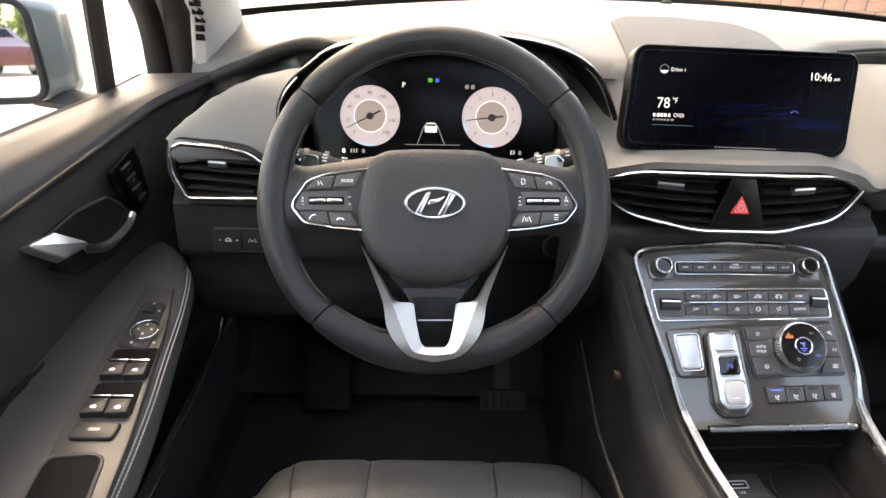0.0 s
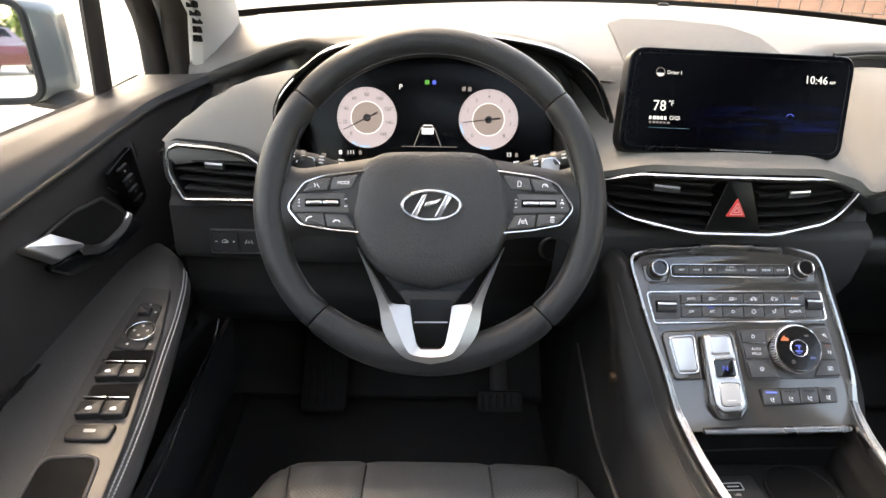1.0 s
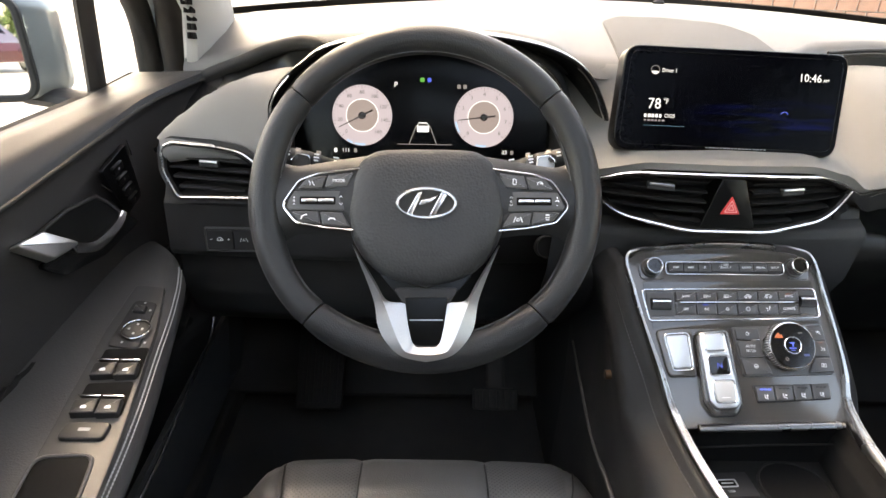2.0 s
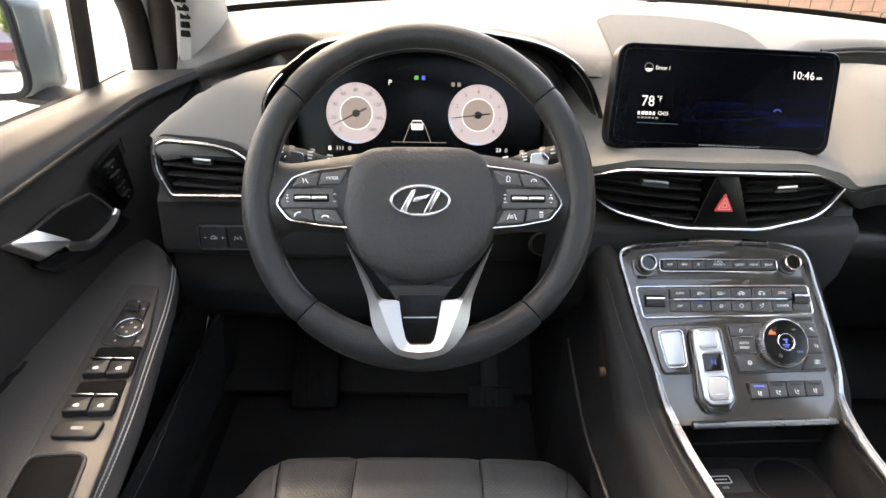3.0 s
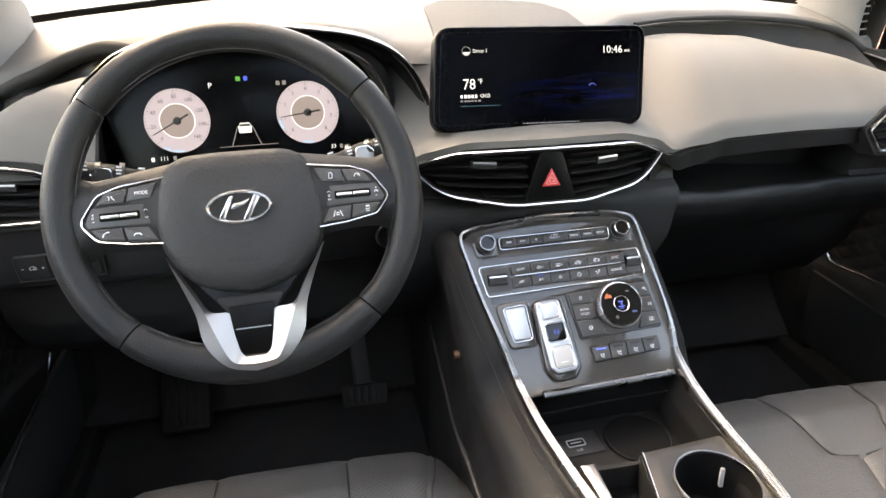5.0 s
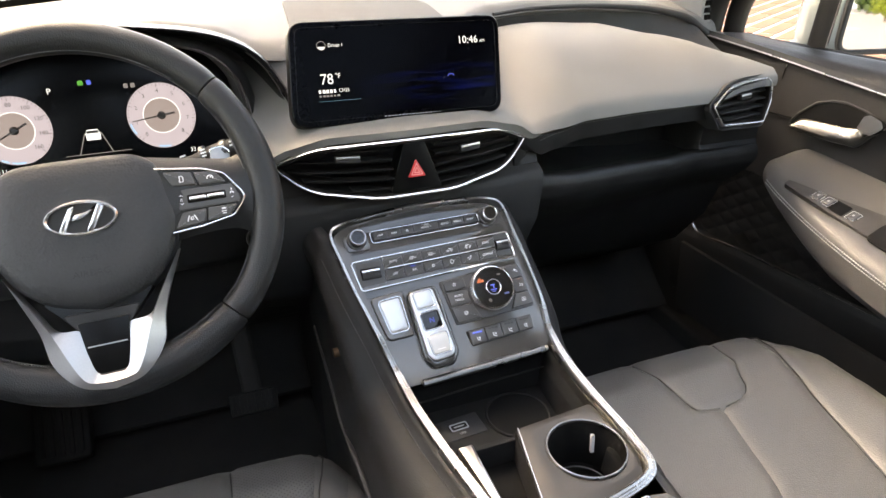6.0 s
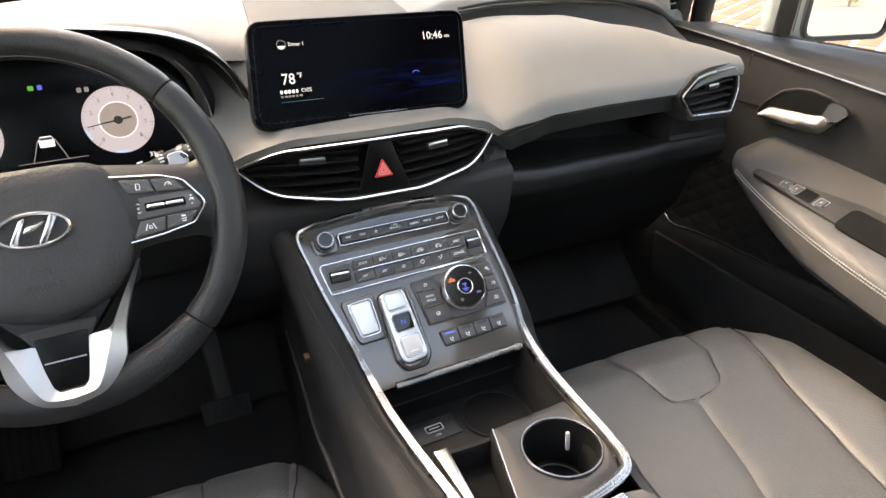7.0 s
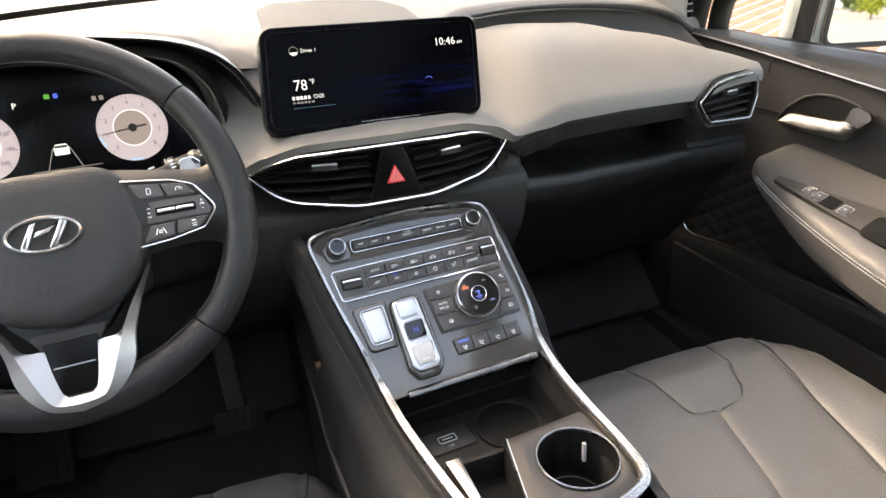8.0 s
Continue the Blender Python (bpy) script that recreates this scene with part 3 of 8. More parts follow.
INNER = [(-0.192, 1.130), (-0.188, 1.19), (-0.172, 1.230), (-0.140, 1.262), (-0.07, 1.286), (0, 1.291), (0.07, 1.288), (0.135, 1.275), (0.168, 1.250), (0.184, 1.210), (0.19, 1.13)]
inner = [p.xz for p in spline([(x, 0, z) for x, z in INNER], 60)]
bm = BM()
c2 = Vector((-0.004, 1.19))
rows = []
for grow, y in ((1.06, 0.905), (1.02, 0.885), (1.0, 0.880), (0.975, 0.884), (0.93, 0.93)):
    rows.append([Vector((*(c2 + (p - c2) * grow), y)).xzy for p in inner])
loft(bm, rows, cap=False, closed=False)
part("cluster_bezel", bm, BLACK, hood)
for nm, lo, hi in (("bezel_trim", 2, 20), ("bezel_trim", 41, 58)):
    bm = BM()
    tube(bm, [Vector((p.x, 0.8805, p.y)) for p in inner[lo:hi]], 0.0016, 6, up=(0, 1, 0))
    part(nm, bm, CHROME, hood, "thin silver trim line")
bm = BM()
tube(bm, [Vector((ctr.x + (p.x - ctr.x) * 0.975, 0.872 + 0.45 * max(0, 1.21 - p.y), ctr.y + (p.y - ctr.y) * 0.975)) for p in arch[46:57]], 0.0014, 6, up=(0, 1, 0))
part("hood_trim", bm, CHROME, hood, "thin silver trim line")
bm = BM()
tube(bm, [Vector((ctr.x + (p.x - ctr.x) * 0.985, 0.868 + 0.45 * max(0, 1.21 - p.y), ctr.y + (p.y - ctr.y) * 0.985)) for p in arch[3:16]], 0.0013, 6, up=(0, 1, 0))
part("hood_trim", bm, CHROME, hood, "thin silver trim line")

# ---- instrument display ----
K = axes((-0.0030, 0.9125, 1.1915), (1, 0, 0.012), (0, 0.27, 1))
cluster = thing("instrument_display", (0, 0.93, 1.12), "lit digital instrument display with two pale dials", "display")
bm = BM()
slab(bm, rounded([(-0.175, -0.075), (0.170, -0.075), (0.170, 0.090), (-0.110, 0.090), (-0.175, 0.030)], 0.012), -0.02, -0.001, K, 0.001)
part("display_glass", bm, SCREEN, cluster)
DIAL = glow("dial_glow", (0.53, 0.535, 0.70), 0.100)
DIAL2 = glow("dial_centre_glow", (0.44, 0.41, 0.46), 0.075)
RING = glow("dial_blue_glow", (0.15, 0.50, 1.0), 0.16)
INK = material("dial_ink", (0.02, 0.02, 0.02), 0.6)
LIT = glow("white_glow", (0.72, 0.84, 1.0), 0.15)
DIM = glow("dim_white_glow", (0.55, 0.57, 0.65), 0.04)
GREEN, BLUE, AMBER = glow("green_glow", (0.1, 0.8, 0.1), 0.05), glow("blue_glow", (0.05, 0.12, 1.0), 0.10), glow("amber_glow", (1.0, 0.25, 0.05), 0.06)
for cx0, needle, marks in ((-0.0825, 207, ["0", "20", "40", "60", "80", "100", "120", "140", "160"]), (0.0825, 187, ["0", "1", "2", "3", "4", "5", "6", "7", "8"])):
    bm = BM()
    slab(bm, circle(cx0, 0, 0.0405, 48), 0, 0.0006, K)
    dial = part("dial", bm, DIAL, cluster, "pale pink-white round dial face")
    bm = BM()
    slab(bm, circle(cx0, 0, 0.0215, 40), 0.0006, 0.0010, K)
    part("dial_centre", bm, DIAL2, dial)
    bm = BM()
    band(bm, circle(cx0, 0, 0.0222, 40), circle(cx0, 0, 0.0210, 40), 0.0006, 0.0014, K, 0.0002)
    part("dial_ring", bm, LIT, dial)
    bm = BM()
    for i in range(41):
        a = radians(225 - 270 * i / 40)
        long = 0.0045 if i % 5 == 0 else 0.0022
        q = shift(K, cx0, 0, 0, math.degrees(a))
        block(bm, 0.0398 - long, -0.0003, 0.0006, 0.0398, 0.0003, 0.0009, q, 0.0001)
    part("dial_ticks", bm, INK, dial)
    for i, t in enumerate(marks):
        a = radians(225 - 270 * i / 8)
        lettering("dial_number", t, 0.0068, shift(K, cx0 + 0.0305 * math.cos(a), 0.0305 * math.sin(a), 0.0008), INK, dial, 0.0001)
    bm = BM()
    q = shift(K, cx0, 0, 0, needle)
    slab(bm, rounded([(-0.016, -0.0012), (0.036, -0.0005), (0.036, 0.0005), (-0.016, 0.0012)], 0), 0.0012, 0.0020, q)
    part("needle", bm, INK, dial)
    bm = BM()
    slab(bm, circle(cx0, 0, 0.0050, 24), 0.0012, 0.0030, K, 0.0008)
    part("needle_hub", bm, INK, dial)
    for a0, a1 in ((255, 278), (190, 212) if cx0 > 0 else (238, 252)):
        bm = BM()
        arc = [K @ Vector((cx0 + 0.0385 * math.cos(radians(a)), 0.0385 * math.sin(radians(a)), 0.001)) for a in range(a0, a1 + 1, 3)]
        tube(bm, arc, 0.0009, 5)
        part("dial_arc", bm, RING, dial)
lettering("gear_letter", "P", 0.010, shift(K, -0.037, 0.041, 0.0005), LIT, cluster)
lettering("range_text", "111", 0.0075, shift(K, -0.105, -0.047, 0.0005), LIT, cluster)
lettering("temperature_text", "33", 0.0075, shift(K, 0.112, -0.047, 0.0005), LIT, cluster)
for x, w, mt, y in ((-0.0015, 0.006, GREEN, 0.048), (0.008, 0.005, BLUE, 0.048), (0.048, 0.005, DIM, 0.040), (0.056, 0.005, DIM, 0.040), (-0.119, 0.004, LIT, -0.047), (-0.092, 0.004, DIM, -0.047), (0.1225, 0.004, DIM, -0.047)):
    bm = BM()
    slab(bm, rect(x - w / 2, y - 0.0028, x + w / 2, y + 0.0028, 0.001), 0, 0.0005, K)
    part("display_symbol", bm, mt, cluster)
bm = BM()
slab(bm, rounded([(-0.008, -0.021), (0.008, -0.021), (0.0085, -0.013), (0.006, -0.008), (-0.006, -0.008), (-0.0085, -0.013)], 0.0015), 0, 0.0006, K)
part("car_symbol", bm, LIT, cluster)
bm = BM()
slab(bm, rect(-0.0068, -0.0125, 0.0068, -0.0095, 0.0008), 0.0006, 0.0009, K)
part("car_symbol_window", bm, INK, cluster)
for sg in (-1, 1):
    bm = BM()
    tube(bm, [K @ Vector((sg * 0.009, -0.012, 0.0004)), K @ Vector((sg * 0.019, -0.038, 0.0004))], 0.0006, 5)
    part("lane_line", bm, DIM, cluster)
bm = BM()
tube(bm, [K @ Vector((-0.035, -0.0375, 0.0004)), K @ Vector((0.04, -0.0375, 0.0004))], 0.0005, 5)
part("display_line", bm, DIM, cluster)

# ---- steering wheel ----
RAKE = radians(29.6)
W = axes((0.004, 0.6975, 1.156), (1, 0, 0), (0, math.sin(RAKE), math.cos(RAKE))) @ Matrix.Rotation(radians(1.2), 4, "Z")
wheel = thing("steering_wheel", W @ Vector((0, 0, -0.08)), "black leather three-spoke steering wheel with silver lower spoke", "steering wheel")


def rim_at(a, r=0.1770):
    return Vector((r * math.cos(a), r * math.sin(a) * (1.018 if math.sin(a) > 0 else 0.970), 0))


def rim_piece(name, a0, a1, n, fat, mat, label):
    """A stretch of the rim; fat(a) gives its half width."""
    bm = BM()
    rings = []
    for i in range(n + 1):
        a = radians(a0 + (a1 - a0) * i / n)
        c, out = rim_at(a), Vector((math.cos(a), math.sin(a), 0))
        w = fat(a)
        end = 0.94 if i in (0, n) else 1.0
        ring = []
        for j in range(18):
            b = 2 * math.pi * j / 18
            ring.append(W @ (c - out * (w - 0.0145) + out * (w * end * math.cos(b)) + Vector((0, 0, 0.0165 * end * math.sin(b)))))
        rings.append(ring)
    loft(bm, rings)
    return part(name, bm, mat, wheel, label)


def fat(a):
    low = max(0, -math.sin(a) - 0.6) / 0.4
    side = max(0, 1 - abs(math.degrees(math.acos(max(-1, min(1, abs(math.cos(a)))))) - 5) / 35)
    return 0.0160 + 0.0040 * low + 0.0012 * side


for nm, a0, a1 in (("rim_top", 39.4, 140.6), ("rim_side", 141.2, 226.0), ("rim_bottom", 226.6, 313.4), ("rim_side", 314.0, 398.8)):
    rim_piece(nm, a0, a1, 40, fat, WHEEL_SKIN, "black leather rim section")
for a0, a1 in ((50, 130), (150, 172), (205, 224), (230, 250), (290, 310), (316, 335), (8, 30)):
    bm = BM()
    k = int((a1 - a0) * 1.0)
    for i in range(k):
        pts = []
        for da, off in ((0, -0.0002), (0.65, 0.0012)):
            a = radians(a0 + (a1 - a0) * i / k + da)
            w = fat(a)
            out = Vector((math.cos(a), math.sin(a), 0))
            pts.append(W @ (rim_at(a) - out * (w - 0.0145) - out * (w * 0.97 + off * 0.3) + Vector((0, 0, 0.006 + off))))
        tube(bm, pts, 0.00055, 5)
    part("rim_stitching", bm, THREAD if a0 < 0 else material("dark_thread", (0.10, 0.10, 0.10), 0.8), wheel, "stitching round the inner side of the rim")

# side spokes
for sg in (-1, 1):
    bm = BM()
    def spoke(u, v):
        x = 0.045 + 0.126 * u
        flare = max(0, u - 0.72) / 0.28
        top = 0.0520 - 0.0185 * u + 0.022 * flare ** 2
        low = -0.048 + 0.012 * math.sin(math.pi * u * 0.8) - 0.026 * flare ** 2
        y = low + (top - low) * v
        z = 0.012 - 0.010 * u + 0.006 * math.sin(math.pi * v) - 0.012 * (2 * v - 1) ** 4
        return W @ Vector((sg * x, y, z))
    sheet(bm, spoke, 20, 14, 0.022, -W.col[2].xyz)
    part("spoke", bm, WHEEL_SKIN, wheel)

# airbag cover
PADO = [(0, 0.0550), (0.030, 0.0548), (0.0565, 0.0515), (0.0750, 0.0345), (0.0850, -0.005), (0.0800, -0.0385), (0.0655, -0.064), (0.040, -0.0845), (0, -0.0945)]
half = [p.xy for p in spline([(x, y, 0) for x, y in PADO], 48)]
out = [Vector((p.x, p.y)) for p in half] + [Vector((-p.x, p.y)) for p in half[-2:0:-1]]
out = out[::-1]
bm = BM()
rings = [[W @ Vector((p.x, p.y, -0.03)) for p in out], [W @ Vector((p.x, p.y, 0.004)) for p in out]]
for grow, z in ((0.985, 0.010), (0.95, 0.0145), (0.89, 0.0175), (0.80, 0.0190), (0.76, 0.0199), (0.70, 0.0203), (0.55, 0.0207), (0.3, 0.021), (0.08, 0.021)):
    rings.append([W @ Vector((p.x * grow, -0.012 + (p.y + 0.012) * grow, z)) for p in out])
loft(bm, rings)
hub = part("airbag_cover", bm, AIRBAG_SKIN, wheel, "grained dark grey airbag cover")
lettering("airbag_lettering", "AIRBAG", 0.0088, shift(W, 0.0, -0.0585, 0.0205), BLACK, hub, 0.0003, squeeze=1.1)
bm = BM()
for pts in ([(-0.006, 0.0022), (0.0, 0.0006), (0.006, 0.0030)], [(-0.006, 0.0022), (-0.006, -0.002), (0.003, -0.0018)], [(0.003, -0.0018), (0.006, -0.0030), (0.006, 0.0030)]):
    tube(bm, [shift(W, 0, -0.0445, 0.0206) @ Vector((*p, 0)) for p in pts], 0.0006, 5)
part("horn_symbol", bm, BLACK, hub)
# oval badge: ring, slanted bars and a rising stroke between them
bm = BM()
band(bm, circle(0, -0.0052, 0.0322, 56, 0.0170), circle(0, -0.0052, 0.0290, 56, 0.0138), 0.017, 0.0250, W, 0.0014)
badge = part("badge_ring", bm, CHROME, wheel, "chrome oval badge ring")
bm = BM()
slab(bm, circle(0, -0.0052, 0.0295, 40, 0.0143), 0.017, 0.0212, W)
part("badge_ground", bm, BLACK_SOFT, badge)
bm = BM()
slab(bm, rounded([(-0.0205, -0.0150), (-0.0145, -0.0172), (-0.0035, 0.0072), (-0.0095, 0.0052)], 0.001), 0.0205, 0.0242, W, 0.0012)
slab(bm, rounded([(0.0025, -0.0190), (0.0095, -0.0182), (0.0220, 0.0030), (0.0160, 0.0066)], 0.001), 0.0205, 0.0242, W, 0.0012)
slab(bm, rounded([(-0.0085, -0.0075), (-0.0020, -0.0068), (0.0050, -0.0040), (0.0165, 0.0058), (0.0105, 0.0022), (0.0035, -0.0005), (-0.0055, -0.0020)], 0.001), 0.0205, 0.0240, W, 0.0010)
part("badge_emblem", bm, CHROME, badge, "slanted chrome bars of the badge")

# thumb switch pods
for sg in (-1, 1):
    P = W @ Matrix.Diagonal((sg, 1, 1, 1))
    pod = rounded([(0.0700, 0.0325), (0.1145, 0.0262), (0.1345, 0.0190), (0.1520, -0.0068), (0.1380, -0.0238), (0.1067, -0.0297), (0.0775, -0.0322), (0.0850, -0.004)], [0.002, 0.02, 0.012, 0.008, 0.010, 0.02, 0.002, 0.02], 5)
    bm = BM()
    slab(bm, pod, -0.005, 0.0130, P, 0.001)
    body_pod = part("switch_pod", bm, BLACK, wheel, "dark thumb switch pod with silver outline")
    line = rounded([(0.0690, 0.0330), (0.1145, 0.0270), (0.1352, 0.0195), (0.1532, -0.0070), (0.1385, -0.0248), (0.1067, -0.0308), (0.0765, -0.0334)], [0, 0.03, 0.016, 0.010, 0.012, 0.03, 0], 6)
    bm = BM()
    tube(bm, [P @ Vector((p.x, p.y, 0.0135)) for p in line], 0.0011, 7, up=W.col[2].xyz)
    part("pod_outline", bm, CHROME, body_pod, "thin satin silver outline")
    for pts in ([(0.1265, 0.0225), (0.1062, 0.0246), (0.1105, 0.0112), (0.1365, 0.0098)], [(0.1042, 0.0248), (0.0775, 0.0286), (0.0845, 0.0132), (0.1082, 0.0116)],
                [(0.1435, -0.0135), (0.1148, -0.0134), (0.1118, -0.0268), (0.1340, -0.0243)], [(0.1124, -0.0140), (0.0895, -0.0150), (0.0805, -0.0300), (0.1095, -0.0272)]):
        bm = BM()
        slab(bm, rounded(pts, 0.0015, 3), 0.010, 0.0150, P, 0.0012)
        part("pod_button", bm, BUTTON, body_pod)
    bm = BM()
    slab(bm, rounded([(0.0860, 0.0086), (0.1410, 0.0076), (0.1475, -0.0068), (0.1455, -0.0118), (0.0870, -0.0126), (0.0880, -0.002)], 0.002), 0.011, 0.0142, P, 0.0008)
    part("roller_panel", bm, BUTTON, body_pod)
    bm = BM()
    slab(bm, rect(0.0962, -0.0062, 0.1338, 0.0022, 0.0015), 0.0135, 0.0146, P)
    part("roller_slot", bm, VOID, body_pod)
    for x0, x1 in ((0.0980, 0.1145), (0.1155, 0.1322)):
        bm = BM()
        slab(bm, rect(x0, -0.0038, x1, 0.0000, 0.001, 3), 0.0138, 0.0168, P, 0.0012)
        part("roller", bm, CHROME, body_pod, "satin silver roller")
    ink = ([((0.1215, 0.0165), "voice"), ((0.1290, -0.0195), "phone"), ((0.1000, -0.0218), "hang"), ((0.1398, 0.0012), "plus"), ((0.1398, -0.0020), "speaker"), ((0.1398, -0.0056), "minus"), ((0.0905, 0.0022), "up"), ((0.0905, -0.0055), "down")] if sg < 0 else
           [((0.0940, 0.0190), "page"), ((0.1215, 0.0165), "cruise"), ((0.0975, -0.0215), "lane"), ((0.1290, -0.0190), "gap"), ((0.0905, 0.0022), "up"), ((0.0905, -0.0020), "speaker"), ((0.0905, -0.0060), "down"), ((0.1398, 0.0020), "plus"), ((0.1398, -0.0020), "cruise"), ((0.1398, -0.0060), "minus")])
    if sg < 0:
        lettering("button_lettering", "MODE", 0.0046, shift(W, -0.0930, 0.0192, 0.0151), WHITE_PRINT, body_pod, 0.0001)
    for (x, y), kind in ink:
        bm = BM()
        k = 0.6 if x > 0.139 or x < 0.091 else 1.0
        line = lambda pts, w=0.0005: tube(bm, [W @ Vector((sg * x + a * k, y + b * k, 0.0151 if k == 1 else 0.0143)) for a, b in pts], w, 5)
        if kind == "plus":
            line([(-0.0016, 0), (0.0016, 0)], 0.0003), line([(0, -0.0016), (0, 0.0016)], 0.0003)
        elif kind == "minus":
            line([(-0.0016, 0), (0.0016, 0)], 0.0003)
        elif kind in ("up", "down"):
            f = 1 if kind == "up" else -1
            line([(-0.0026, -0.0012 * f), (0, 0.0012 * f), (0.0026, -0.0012 * f)], 0.0003)
        elif kind == "speaker":
            line([(-0.0016, -0.0010), (-0.0016, 0.0010), (0.0006, 0.0018), (0.0006, -0.0018), (-0.0016, -0.0010)], 0.0003)
        elif kind == "voice":
            line([(-0.0030, 0.0022), (-0.0014, 0.0004), (-0.0020, -0.0024)], 0.0004), line([(0.0004, 0.0022), (0.0010, 0.0), (0.0030, -0.0024)], 0.0004)
        elif kind == "phone":
            line([(-0.0032, -0.0022), (-0.0022, 0.0008), (0.0004, 0.0024), (0.0032, 0.0026)], 0.0008)
        elif kind == "hang":
            line([(-0.0036, -0.0010), (-0.0022, 0.0010), (0.0022, 0.0010), (0.0036, -0.0010)], 0.0008)
        elif kind == "lane":
            line([(-0.0048, -0.003), (-0.0024, 0.003)]), line([(0.0048, -0.003), (0.0024, 0.003)]), line([(-0.0014, -0.0014), (0.0014, -0.0014), (0.0012, 0.0010), (-0.0012, 0.0010), (-0.0014, -0.0014)])
        elif kind == "page":
            line([(-0.0018, -0.0028), (0.0016, -0.0028), (0.0020, 0.0016), (0.0006, 0.003), (-0.0014, 0.003), (-0.0018, -0.0028)], 0.0004)
        elif kind == "cruise":
            line([(0.003 * math.cos(t), 0.0026 * math.sin(t)) for t in (-0.4, 0.4, 1.2, 2.0, 2.8, 3.5)], 0.0004), line([(0, 0), (0.0018, 0.0015)], 0.0004)
        else:
            line([(-0.002, 0.0024), (0.002, 0.0024)], 0.0009), line([(-0.0024, -0.0004), (0.0024, -0.0004)], 0.0004), line([(-0.002, -0.0026), (0.002, -0.0026)], 0.0005)
        part("button_symbol", bm, WHITE_PRINT, body_pod)

# lower double spoke in silver
for sg in (-1, 1):
    bm = BM()
    P = W @ Matrix.Diagonal((sg, 1, 1, 1))
    outer = spline([(0.0795, -0.0480, 0.003), (0.0655, -0.081, 0.008), (0.0553, -0.109, 0.0095), (0.0507, -0.135, 0.012), (0.0403, -0.1530, 0.0155), (0.0247, -0.1660, 0.0175), (0.0, -0.1715, 0.0175)], 36)
    ridge = spline([(0.0782, -0.0495, 0.008), (0.0580, -0.0840, 0.0150), (0.0455, -0.1080, 0.0180), (0.0350, -0.1350, 0.0200), (0.0270, -0.1530, 0.0210), (0.0190, -0.1615, 0.0210), (0.0, -0.1640, 0.0210)], 36)
    inr = spline([(0.0775, -0.0500, 0.006), (0.0550, -0.0870, 0.011), (0.0420, -0.1075, 0.012), (0.0210, -0.1120, 0.011), (0.0170, -0.1330, 0.012), (0.0130, -0.1530, 0.013), (0.0, -0.1550, 0.013)], 36)
    low = [Vector((p.x, p.y, p.z - 0.012)) for p in inr]
    low2 = [Vector((p.x, p.y, p.z - 0.012)) for p in outer]
    loft(bm, [[P @ q for q in (a, b, c, d, e)] for a, b, c, d, e in zip(outer, ridge, inr, low, low2)])
    part("silver_spoke", bm, SPOKE, wheel, "faceted satin silver lower spoke")
bm = BM()
slab(bm, rounded([(-0.050, -0.080), (0.050, -0.080), (0.0225, -0.112), (0.0165, -0.158), (-0.0165, -0.158), (-0.0225, -0.112)], 0.002), -0.015, 0.008, W, 0.001)
slab(bm, rounded([(-0.0230, -0.104), (0.0230, -0.104), (0.0215, -0.115), (0.0165, -0.159), (-0.0165, -0.159), (-0.0215, -0.115)], 0.002), 0.0, 0.0134, W, 0.001)
infill = part("spoke_infill", bm, HOUSING, wheel, "gloss black infill of the lower spoke")
bm = BM()
tube(bm, [W @ Vector((-0.0175, -0.128, 0.0138)), W @ Vector((0.0175, -0.128, 0.0138))], 0.0007, 5)
part("infill_line", bm, SILVER, infill)
bm = BM()
slab(bm, rounded([(-0.036, -0.094), (0.036, -0.094), (0.024, -0.112), (-0.024, -0.112)], 0.004), 0.0, 0.0105, W, 0.002)
part("infill_pad", bm, BLACK_SOFT, infill)

